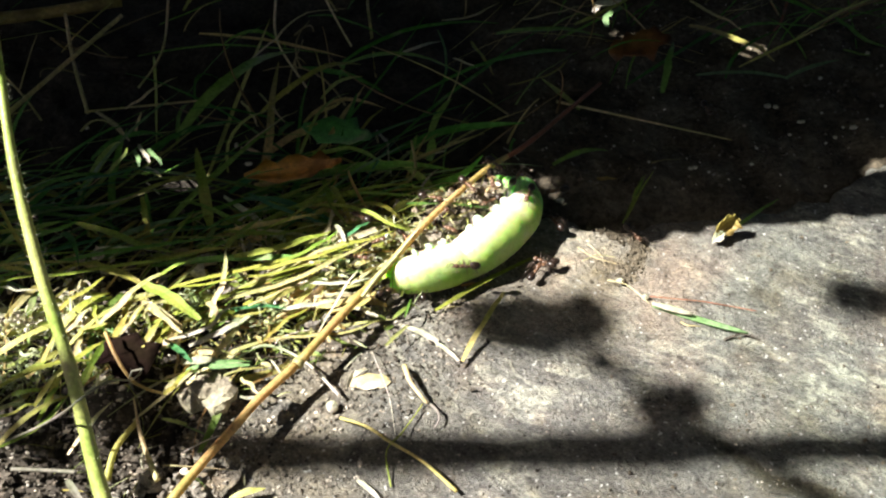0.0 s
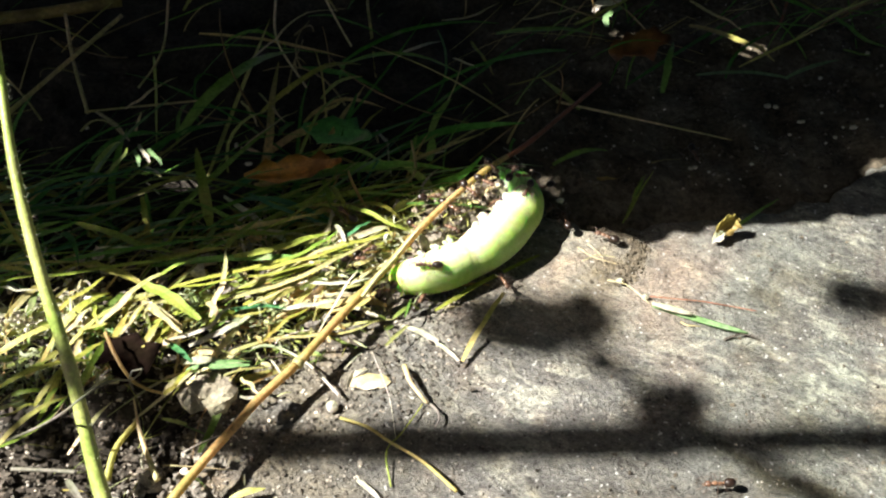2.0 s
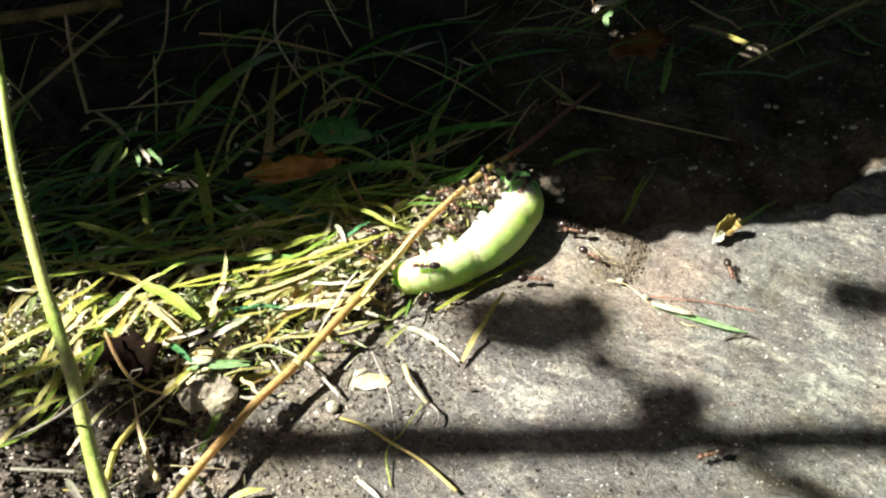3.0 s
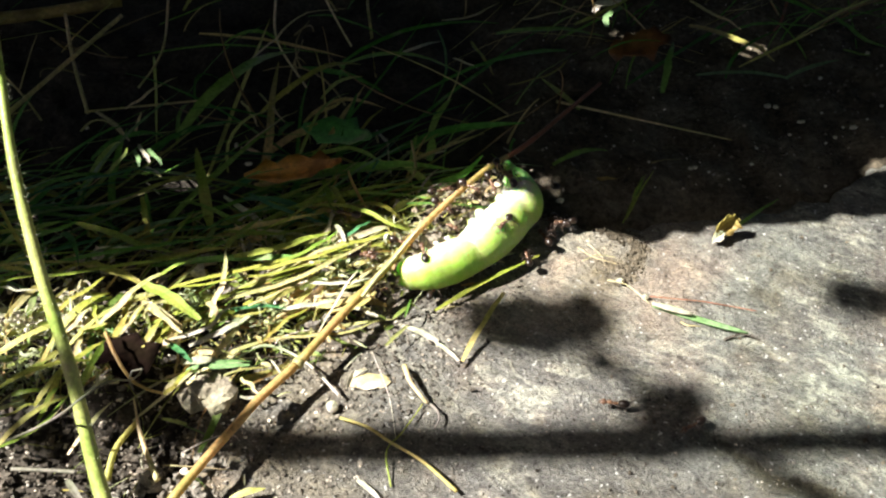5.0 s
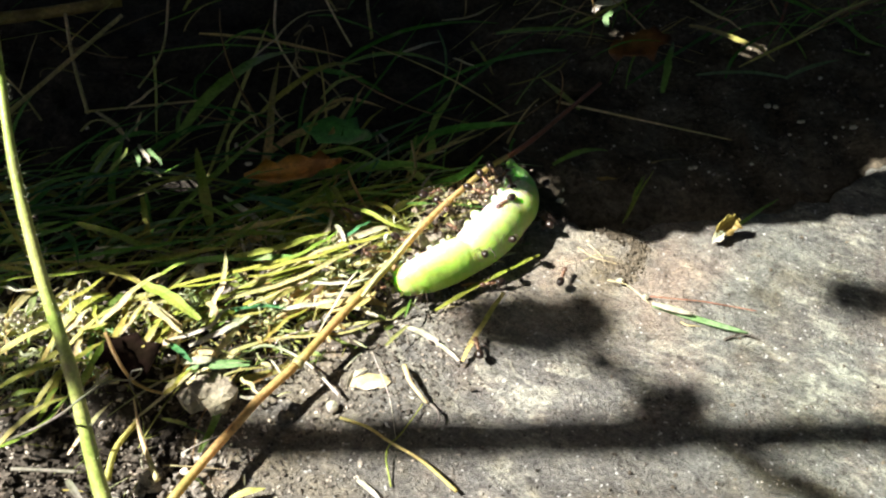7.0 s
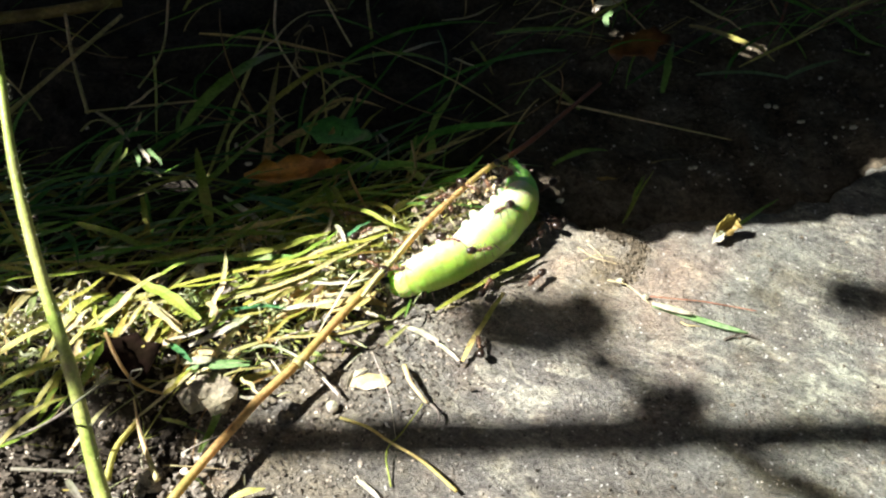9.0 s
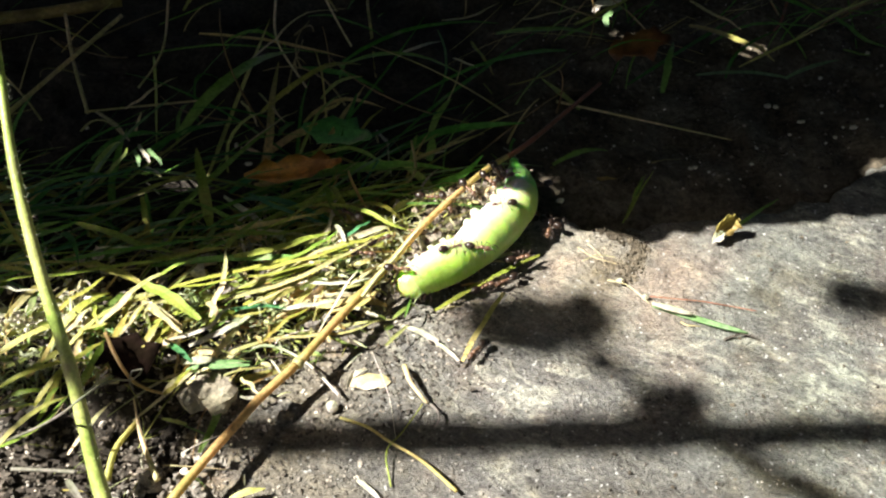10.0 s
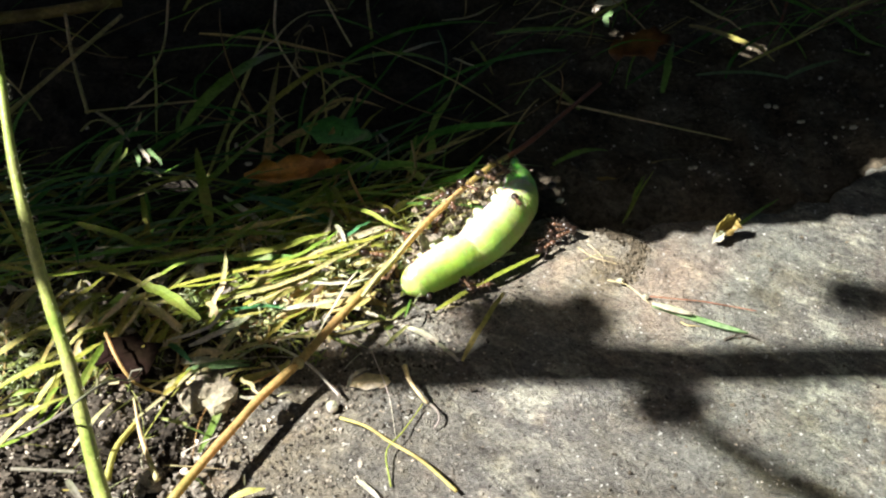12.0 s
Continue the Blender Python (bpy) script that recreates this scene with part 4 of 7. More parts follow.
def straw_bed():
    """Cut yellow grass lying in a mat along the slab's edge."""
    rnd = random.Random(8)
    out = []
    while len(out) < 520:
        x, y = rnd.uniform(-0.125, -0.004), rnd.uniform(-0.045, 0.024)
        d = slab_depth(x, y)
        if y > -0.001 + 0.16 * max(0.0, x + 0.09) and rnd.random() < 0.94:
            continue
        if d > 0.006 or d < -0.055 or (d > 0 and rnd.random() < 0.6) or (y < -0.028 and rnd.random() < 0.75):
            continue
        if x > -0.055 and rnd.random() < 0.35 or x < -0.05 and y > -0.0235 and rnd.random() < 0.8:
            continue
        yaw = rnd.gauss(0.42 if x > -0.055 else 0.8, 0.42) if rnd.random() < 0.6 else rnd.uniform(0, 6.28)
        size = rnd.uniform(0.004, 0.026) if x > -0.055 else rnd.uniform(0.003, 0.018)
        ex, ey = x + size * math.cos(yaw), y + size * math.sin(yaw)
        if slab_depth(ex, ey) > 0.008:
            continue
        base = rnd.uniform(0.0005, 0.006)
        a, b = up_from(x, y, base), up_from(ex, ey, rnd.uniform(0.0005, 0.006))
        out.append(blade_mesh(a, b, (rnd.gauss(0, 0.0012), rnd.gauss(0, 0.0012), rnd.uniform(0.0, 0.0018)), rnd.choice((0.0003, 0.0004, 0.0006, 0.0008, 0.0011, 0.0015)), 6, 0.5, rnd.gauss(0, 1.1)))
    root = new("straw_mat")
    root.location = (-0.0601, -0.0209, 0.0000)
    inv = Matrix.Translation(-root.location)
    for vf in out[:290]:
        part("straw", moved(vf, inv), LITTER_PIECE, root, smooth=False)
    tagged(part("loose_straw", moved(joined(out[290:]), inv), LITTER, root, smooth=False), kind="stuff")
    return tagged(root, "mat of cut yellow and straw-coloured grass in sunlight", "straw")


def front_grass():
    """Long half-withered blades at the rim of the shade, lying towards the slab."""
    rnd = random.Random(61)
    root = new("grass_tuft")
    root.location = (-0.0756, -0.0071, 0.0000)
    inv = Matrix.Translation(-root.location)
    made = 0
    while made < 120:
        x, y = rnd.uniform(-0.15, -0.012), rnd.uniform(-0.022, 0.020)
        size = rnd.uniform(0.018, 0.052)
        yaw = rnd.gauss(0.28, 0.32) if rnd.random() < 0.8 else rnd.uniform(0, 6.28)
        ex, ey = x + size * math.cos(yaw), y + size * math.sin(yaw)
        if slab_depth(x, y) > -0.004 or slab_depth(ex, ey) > 0.0 or y < -0.016 + 0.25 * max(0.0, x + 0.10):
            continue
        a, b = up_from(x, y, rnd.uniform(0.001, 0.006)), up_from(ex, ey, rnd.uniform(0.0015, 0.008))
        mat = rnd.choice((BLADE, BLADE, BLADE, LIMELEAF, OLIVE, OLIVE, YELLOW, BLUEGREEN))
        part("blade", moved(blade_mesh(a, b, (rnd.gauss(0, 0.001), rnd.gauss(0, 0.001), rnd.uniform(0.0, 0.003)), rnd.choice((0.0005, 0.0007, 0.0009, 0.0012, 0.0017)), 8, 0.1, rnd.uniform(-0.7, 0.7)), inv), mat, root, smooth=False)
        made += 1
    return tagged(root, "long half-withered green and yellow grass blades", "grass", kind="thing")


def chaff():
    """Short bleached bits scattered over soil and stone."""
    rnd = random.Random(14)
    out = []
    while len(out) < 1050:
        x, y = rnd.gauss(-0.055, 0.046), rnd.gauss(-0.012, 0.02)
        d = slab_depth(x, y)
        if d > 0.018 or (d > 0.004 and rnd.random() < 0.55) or x < -0.14 or x > 0.02 or (x < -0.05 and (y > -0.0235 or y < -0.044) and rnd.random() < 0.85):
            continue
        yaw, size = rnd.uniform(0, 3.14), rnd.uniform(0.0015, 0.0075)
        a = up_from(x, y, rnd.uniform(0.0003, 0.004))
        b = a + Vector((size * math.cos(yaw), size * math.sin(yaw), rnd.uniform(-0.0003, 0.001)))
        out.append(blade_mesh(a, b, (0, 0, rnd.uniform(0, 0.0006)), rnd.choice((0.0002, 0.0003, 0.0004, 0.0006, 0.0009)), 3, 0.4, rnd.uniform(-1, 1)))
    ob = new("chaff", mesh_of("chaff", *joined(out), LITTER, False))
    return tagged(ob, "short bleached bits of dry grass", "chaff", kind="stuff")


def lumps(name, label, category, count, pick, sizes, mat, seed):
    rnd = random.Random(seed)
    out = []
    while len(out) < count:
        p = pick(rnd)
        if p is None:
            continue
        r = rnd.uniform(*sizes) * rnd.uniform(0.5, 1.0)
        x, y, lift = p
        out.append(ball((x, y, surface(x, y) + lift + r * 0.5), (r * rnd.uniform(0.8, 1.3), r * rnd.uniform(0.8, 1.3), r * rnd.uniform(0.6, 1.0)), 6, 4, 1.5, rnd.uniform(0, 99)))
    ob = new(name, mesh_of(name, *joined(out), mat, False))
    return tagged(ob, label, category, kind="stuff")


def soil_spot(rnd):
    x, y = rnd.uniform(-0.13, 0.03), rnd.uniform(-0.09, 0.014)
    d = slab_depth(x, y)
    return None if d > 0.004 or d < -0.07 else (x, y, rnd.uniform(0, 0.001))


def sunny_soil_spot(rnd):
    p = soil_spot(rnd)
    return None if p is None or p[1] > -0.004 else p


def slab_spot(rnd):
    x, y = rnd.uniform(-0.09, 0.16), rnd.uniform(-0.08, 0.10)
    return None if slab_depth(x, y) < 0.004 else (x, y, 0)


def clump_spot(rnd):
    cx, cy, _ = (0.0022, 0.0078, 0.0000)
    u = rnd.gauss(0, 1)
    return cx + 0.007 * u + rnd.gauss(0, 0.0025), cy + 0.0062 * u + rnd.gauss(0, 0.0028), rnd.uniform(0, 0.0045)


def crack_spot(rnd):
    a, b, c = Vector((0.0374, 0.0088, 0.0000)), Vector((0.0464, 0.0002, 0.0000)), Vector((0.0411, -0.0107, 0.0000))
    u = rnd.random()
    p = a.lerp(b, u * 2) if u < 0.5 else b.lerp(c, u * 2 - 1)
    return p.x + rnd.gauss(0, 0.0012), p.y + rnd.gauss(0, 0.0012), 0


FUZZ = [(-0.0898, -0.0244, 0.0030), (-0.0862, -0.0308, 0.0040), (-0.0868, -0.0395, 0.0030), (-0.0790, -0.0225, 0.0018), (-0.0536, -0.0225, 0.0022), (-0.0367, -0.0264, 0.0025)]


def fuzz_spot(rnd):
    """A place in one of the bleached moss tufts among the straw."""
    cx, cy, spread = rnd.choice(FUZZ)
    return cx + rnd.gauss(0, spread), cy + rnd.gauss(0, spread), rnd.uniform(0.002, 0.007)


def moss_fluff():
    rnd = random.Random(38)
    out = []
    for i in range(430):
        x, y, lift = fuzz_spot(rnd)
        a = up_from(x, y, lift)
        d = Vector((rnd.gauss(0, 1), rnd.gauss(0, 1), rnd.gauss(0, 0.6))).normalized() * rnd.uniform(0.0012, 0.0045)
        out.append(blade_mesh(a, a + d, (rnd.gauss(0, 0.0006), rnd.gauss(0, 0.0006), 0.0003), rnd.choice((0.0002, 0.0003, 0.0005, 0.0010)), 4, 0.5, rnd.uniform(-1.5, 1.5)))
    ob = new("moss_fluff", mesh_of("moss_fluff", *joined(out), MOSS))
    return tagged(ob, "pale bleached moss shreds in the straw", "moss", kind="stuff")


moss_fluff()
def heap_fibres():
    """Pale torn shreds between the ants."""
    rnd = random.Random(52)
    out = []
    for i in range(110):
        x, y, lift = clump_spot(rnd)
        a = up_from(x, y, lift + 0.0015)
        d = Vector((rnd.gauss(0, 1), rnd.gauss(0, 1), rnd.gauss(0, 0.6))).normalized() * rnd.uniform(0.001, 0.0042)
        out.append(blade_mesh(a, a + d, (rnd.gauss(0, 0.0004), rnd.gauss(0, 0.0004), 0.0004), rnd.uniform(0.0002, 0.0009), 4, 0.4, rnd.uniform(-1.5, 1.5)))
    ob = new("torn_shreds", mesh_of("torn_shreds", *joined(out), LITTER, False))
    return tagged(ob, "pale torn plant shreds heaped by the caterpillar", "plant shreds", kind="stuff")


def bleached_shreds():
    """Curled, sun-bleached scraps where the ants work under the stem."""
    rnd = random.Random(58)
    out = []
    cx, cy, _ = (-0.0150, -0.0068, 0.0000)
    while len(out) < 260:
        u = rnd.gauss(0, 1)
        x, y = cx + 0.0065 * u + rnd.gauss(0, 0.004), cy + 0.0045 * u + rnd.gauss(0, 0.004)
        a = up_from(x, y, rnd.uniform(0.001, 0.0055))
        d = Vector((rnd.gauss(0, 1), rnd.gauss(0, 1), rnd.gauss(0, 0.5))).normalized() * rnd.uniform(0.001, 0.0052)
        out.append(blade_mesh(a, a + d, (rnd.gauss(0, 0.0006), rnd.gauss(0, 0.0006), 0.0006), rnd.uniform(0.0003, 0.0011), 5, 0.5, rnd.gauss(0, 1.6)))
    ob = new("bleached_shreds", mesh_of("bleached_shreds", *joined(out), SHREDS, False))
    return tagged(ob, "curled sun-bleached and rusty plant scraps", "plant shreds", kind="stuff")


bleached_shreds()


def root_fibres():
    """Fine dry roots and fibres over the bare soil."""
    rnd = random.Random(71)
    out = []
    while len(out) < 90:
        x, y = rnd.uniform(-0.125, -0.02), rnd.uniform(-0.085, 0.0)
        if slab_depth(x, y) > 0.004:
            continue
        yaw, size = rnd.uniform(0, 6.28), rnd.uniform(0.004, 0.018)
        a = up_from(x, y, rnd.uniform(0.0008, 0.003))
        ex, ey = x + size * math.cos(yaw), y + size * math.sin(yaw)
        b = up_from(ex, ey, rnd.uniform(0.0008, 0.003))
        pts = curve_points(a, b, (rnd.gauss(0, 0.0015), rnd.gauss(0, 0.0015), rnd.uniform(0, 0.0015)), 7)
        out.append(tube_mesh(pts, rnd.uniform(0.00008, 0.0002), 0.00006, HEX[::2]))
    ob = new("root_fibres", mesh_of("root_fibres", *joined(out), LITTER))
    return tagged(ob, "fine dry root fibres on the soil", "roots", kind="stuff")


root_fibres()
heap_fibres()
lawn()
dry_stems()
front_grass()
straw_bed()
chaff()
lumps("soil_crumbs", "dark crumbs of loose garden soil", "soil", 4200, soil_spot, (0.00025, 0.0011), CRUMB, 31)
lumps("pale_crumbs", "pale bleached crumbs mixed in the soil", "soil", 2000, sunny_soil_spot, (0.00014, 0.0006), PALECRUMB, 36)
lumps("grit", "fine pale grit on the stone slab", "grit", 1400, slab_spot, (0.0001, 0.00036), GRIT, 32)
def straw_spot(rnd):
    x, y = rnd.uniform(-0.105, -0.015), rnd.gauss(-0.016, 0.008)
    d = slab_depth(x, y)
    return None if d > 0.004 or y > 0.002 + 0.2 * max(0.0, x + 0.09) else (x, y, rnd.uniform(0.001, 0.0035))


lumps("soil_clods", "grey-brown crumbly soil clods among the straw", "soil", 90, straw_spot, (0.0007, 0.0021), PALECRUMB, 46)


def far_spot(rnd):
    x, y = rnd.uniform(0.02, 0.18), rnd.uniform(0.02, 0.12)
    return None if slab_depth(x, y) > -0.002 else (x, y, 0)


def crumbly_spot(rnd):
    x, y = rnd.gauss(-0.0545, 0.0045), rnd.gauss(-0.0640, 0.0035)
    return x, y, rnd.uniform(0, 0.0015)


lumps("loose_crumbs", "loose pale grey soil crumbs beside the slab", "soil", 150, crumbly_spot, (0.0004, 0.0013), PALECRUMB, 53)
lumps("shade_specks", "pale specks on the shaded soil", "grit", 620, far_spot, (0.0001, 0.00038), PALECRUMB, 43)
lumps("shade_crumbs", "dark crumbs on the shaded soil", "soil", 2000, far_spot, (0.00015, 0.0005), SHADECRUMB, 44)
lumps("dark_grit", "dark specks of dirt on the stone slab", "grit", 350, slab_spot, (0.00012, 0.0005), SOIL, 35)
def edge_spot(rnd):
    x, y = rnd.uniform(-0.09, 0.02), rnd.uniform(-0.08, 0.02)
    d = slab_depth(x, y)
    return None if d < 0.002 or d > 0.040 * rnd.random() ** 1.4 + 0.003 else (x, y, 0)


lumps("edge_flecks", "pale stone flecks along the slab edge", "grit", 1000, edge_spot, (0.00012, 0.00045), PALECRUMB, 47)
lumps("edge_crumbs", "fine brown and pale crumbs along the slab edge", "soil", 1900, edge_spot, (0.00012, 0.00045), GRIT, 41)
lumps("dug_soil", "heap of brown soil crumbs against the caterpillar", "soil", 640, clump_spot, (0.0003, 0.0013), HEAP, 33)
lumps("edge_dirt", "fine dark brown dirt along the slab edge", "dirt", 280, edge_spot, (0.00012, 0.0005), BARK, 49)
lumps("white_bits", "small pale bits in the soil heap", "crumbs", 110, clump_spot, (0.0002, 0.0007), PALECRUMB, 48)
lumps("crack_dirt", "brown dirt packed in a crack of the slab", "dirt", 480, crack_spot, (0.00018, 0.0006), SOIL, 34)

# the hairy green stalk that leans across the view
def hairy_stalk():
    root = new("weed_stalk")
    ctrl = [(-0.0609, -0.0732, 0.0060), (-0.0637, -0.0669, 0.0100), (-0.0688, -0.0528, 0.0220), (-0.0746, -0.0398, 0.0340), (-0.0801, -0.0249, 0.0460), (-0.0834, -0.0121, 0.0560), (-0.0867, 0.0001, 0.0630)]
    pts = [p for p, d in along(ctrl, 40)[0]]
    foot = pts[0].copy()
    low = [foot + Vector((0.006, -0.006, -0.012)), foot + Vector((0.003, -0.003, -0.004))]
    root.location = low[0]
    inv = Matrix.Translation(-root.location)
    part("stem", moved(tube_mesh(low + pts, 0.00145, 0.0009, ROUND, 0.14), inv), STALK, root)
    rnd = random.Random(4)
    hairs = []
    for i in range(420):
        k = rnd.randrange(1, len(pts) - 1)
        p = pts[k].lerp(pts[k + 1] if k + 1 < len(pts) else pts[k], rnd.random())
        d = Vector((rnd.gauss(0, 1), rnd.gauss(0, 1), rnd.gauss(0, 0.6))).normalized()
        r = 0.00145 - 0.00055 * k / len(pts)
        hairs.append(tube_mesh([p + d * r * 0.8, p + d * (r + 0.0004), p + d * (r + 0.0009) + Vector((0, 0, 0.0002))], 0.00005, 0.00002, HEX[::2]))
    part("hairs", moved(joined(hairs), inv), PALE, root, "fine white hairs")
    return tagged(root, "hairy yellow-green weed stalk leaning over straw", "stalk")


hairy_stalk()


def jointed_stem():
    root = new("dry_reed")
    ctrl = [(-0.0498, -0.0723, 0.0070), (-0.0439, -0.0613, 0.0068), (-0.0398, -0.0544, 0.0066), (-0.0360, -0.0478, 0.0065), (-0.0294, -0.0393, 0.0065)]
    ctrl2 = [(-0.0294, -0.0393, 0.0065), (-0.0219, -0.0278, 0.0073), (-0.0129, -0.0143, 0.0078), (-0.0031, 0.0019, 0.0078), (0.0093, 0.0189, 0.0070), (0.0158, 0.0265, 0.0058)]
    tip = [(0.0158, 0.0265, 0.0058), (0.0223, 0.0342, 0.0045), (0.0432, 0.0634, 0.0010)]
    root.location = tip[-1]
    inv = Matrix.Translation(-root.location)
    part("lower_stem", moved(tube_mesh([p for p, d in along(ctrl, 14)[0]], 0.00088, 0.0009, ROUND, 0.1), inv), TAN, root)
    part("joint", moved(ball(ctrl2[0], (0.0013, 0.0013, 0.0012), 12, 8, 0.2), inv), STRAW, root, "straw-yellow joint")
    part("upper_stem", moved(tube_mesh([p for p, d in along(ctrl2, 26)[0]], 0.00092, 0.00066, ROUND, 0.1), inv), TAN, root)
    # past the lit stretch the stem is coloured darker to stand for shade
    part("stem_tip", moved(tube_mesh([p for p, d in along(tip, 10)[0]], 0.00070, 0.0005, ROUND, 0.1), inv), REDSTEM, root, "stem tip coloured dark red-brown for its shade")
    part("sheath", moved(blade_mesh(Vector((-0.0173, -0.0227, 0.0084)), Vector((-0.0050, -0.0012, 0.0086)), (0, 0, 0.0004), 0.0011, 8, 0.2), inv), STRAW, root)
    return tagged(root, "dry orange-brown jointed grass stem lying across straw", "reed")


jointed_stem()

# loose sticks and straws
stem_thing("stick", "thick pale dry stick in the shade", "stick", [(-0.1376, 0.0879, 0.0050), (-0.1190, 0.0915, 0.0050), (-0.0951, 0.0987, 0.0050)], 0.0019, 0.0017, DRYLEAF)
stem_thing("straw", "thin dry straw stem leaning in the shade", "straw", [(-0.1111, 0.0413, 0.0080), (-0.1019, 0.0600, 0.0090), (-0.0907, 0.0831, 0.0100)], 0.0006, 0.0006, STRAW)
stem_thing("straw", "thin dry straw stem leaning in the shade", "straw", [(-0.1094, 0.0902, 0.0060), (-0.1017, 0.0678, 0.0050), (-0.0936, 0.0477, 0.0030)], 0.0005, 0.0005, STRAW)
stem_thing("straw", "thin dry straw stem leaning in the shade", "straw", [(-0.0939, 0.0469, 0.0040), (-0.0777, 0.0482, 0.0050), (-0.0632, 0.0533, 0.0030)], 0.0003, 0.0003, STRAW)
stem_thing("straw", "thin pale bent straw in the shade", "straw", [(-0.0496, 0.1008, 0.0060), (-0.0464, 0.0758, 0.0070), (-0.0370, 0.0589, 0.0030)], 0.0004, 0.0003, STRAW)
stem_thing("straw", "thin pale bent straw in the shade", "straw", [(-0.0355, 0.1008, 0.0060), (-0.0307, 0.0873, 0.0060), (-0.0260, 0.0784, 0.0030)], 0.0004, 0.0003, STRAW)
stem_thing("straw", "thin pale bent straw in the shade", "straw", [(-0.0814, 0.1008, 0.0060), (-0.0781, 0.0773, 0.0060), (-0.0794, 0.0679, 0.0040), (-0.0829, 0.0602, 0.0020)], 0.0004, 0.0003, STRAW)
stem_thing("straw", "long thin pale straw on the shaded slab", "straw", [(0.0305, 0.0546, 0.0015), (0.0516, 0.0468, 0.0015), (0.0747, 0.0389, 0.0010)], 0.0004, 0.0002, STRAW)
stem_thing("straw", "thin dry brown stem on the slab", "straw", [(0.0460, -0.0159, 0.0010), (0.0530, -0.0172, 0.0014), (0.0583, -0.0176, 0.0010), (0.0690, -0.0203, 0.0010)], 0.00014, 0.00010, REDSTEM)
stem_thing("straw", "straw stem forked on the sunlit slab", "straw", [(-0.0206, -0.0493, 0.0015), (-0.0150, -0.0520, 0.0022), (-0.0104, -0.0554, 0.0020), (-0.0040, -0.0600, 0.0022), (0.0026, -0.0663, 0.0015)], 0.00030, 0.00036, YELLOW)
stem_thing("straw", "thin curved straw on the sunlit slab", "straw", [(-0.0099, -0.0650, 0.0010), (-0.0110, -0.0577, 0.0020), (-0.0080, -0.0531, 0.0020), (-0.0041, -0.0455, 0.0010)], 0.00017, 0.00012, OLIVE)
stem_thing("straw", "thin pale fibre curling over the slab", "straw", [(-0.0150, -0.0325, 0.0020), (-0.0110, -0.0448, 0.0030), (-0.0093, -0.0544, 0.0020)], 0.00008, 0.00006, PALE)
stem_thing("straw", "curled bleached straw strip on the sunlit slab", "straw", [(-0.0080, -0.0365, 0.0020), (-0.0068, -0.0411, 0.0030), (-0.0046, -0.0448, 0.0030), (-0.0031, -0.0461, 0.0020)], 0.0006, 0.0003, STRAW)
# dark piece put in for the shadow of the curled strip
stem_thing("straw", "dark curl standing in for the straw strip's shadow", "straw", [(-0.0031, -0.0454, 0.0015), (-0.0011, -0.0480, 0.0020), (-0.0008, -0.0502, 0.0020), (-0.0018, -0.0517, 0.0010)], 0.0003, 0.0002, GREYSTEM)
stem_thing("straw", "thin dry stem lying on dark soil", "straw", [(-0.0624, -0.0455, 0.0030), (-0.0586, -0.0558, 0.0040), (-0.0540, -0.0648, 0.0030)], 0.0002, 0.0006, STRAW)
stem_thing("straw", "thin dry stem lying on dark soil", "straw", [(-0.0636, -0.0648, 0.0030), (-0.0630, -0.0584, 0.0040), (-0.0605, -0.0511, 0.0030)], 0.0007, 0.0005, YELLOW)
stem_thing("straw", "pale dry stem lying on dark soil", "straw", [(-0.0823, -0.0623, 0.0030), (-0.0757, -0.0626, 0.0030), (-0.0697, -0.0630, 0.0030)], 0.0004, 0.0004, GREYSTEM)
stem_thing("straw", "thin rust-brown stem on the straw", "straw", [(-0.0683, -0.0358, 0.0120), (-0.0651, -0.0414, 0.0110), (-0.0620, -0.0447, 0.0080), (-0.0592, -0.0449, 0.0050), (-0.0565, -0.0444, 0.0030)], 0.0004, 0.0003, TAN)
stem_thing("tendril", "thin grey dry tendril over the green stalk", "tendril", [(-0.0861, -0.0565, 0.0030), (-0.0754, -0.0589, 0.0120), (-0.0672, -0.0628, 0.0220), (-0.0632, -0.0615, 0.0250), (-0.0606, -0.0559, 0.0220), (-0.0594, -0.0503, 0.0150), (-0.0588, -0.0455, 0.0120), (-0.0603, -0.0448, 0.0120), (-0.0619, -0.0457, 0.0100), (-0.0625, -0.0442, 0.0040)], 0.00026, 0.00016, GREYSTEM)
stem_thing("straw", "bleached bent straw on the slab edge", "straw", [(-0.0442, -0.0361, 0.0030), (-0.0372, -0.0326, 0.0040), (-0.0287, -0.0361, 0.0030), (-0.0211, -0.0441, 0.0020)], 0.0003, 0.0003, PALE)
stem_thing("straw", "thin upright straw with a white seed", "straw", [(-0.0095, 0.0187, 0.0030), (-0.0068, 0.0227, 0.0050), (-0.0079, 0.0323, 0.0060)], 0.0004, 0.0003, STRAW)

stem_thing("straw", "fine pale root fibre in the slab crack", "root", [(0.0313, -0.0004, 0.0010), (0.0346, -0.0041, 0.0015), (0.0399, -0.0059, 0.0010)], 0.00009, 0.00006, STRAW)
stem_thing("straw", "fine pale root fibre in the slab crack", "root", [(0.0338, 0.0007, 0.0010), (0.0362, -0.0032, 0.0015), (0.0370, -0.0063, 0.0010)], 0.00008, 0.00005, STRAW)
stem_thing("straw", "fine pale root fibre in the slab crack", "root", [(0.0320, -0.0049, 0.0010), (0.0357, -0.0035, 0.0015), (0.0396, -0.0036, 0.0010)], 0.00008, 0.00005, STRAW)
stem_thing("straw", "thin brown stalk of the leaf fragment", "straw", [(0.0371, -0.0109, 0.0010), (0.0414, -0.0127, 0.0012), (0.0457, -0.0181, 0.0010)], 0.00013, 0.00012, STRAW)
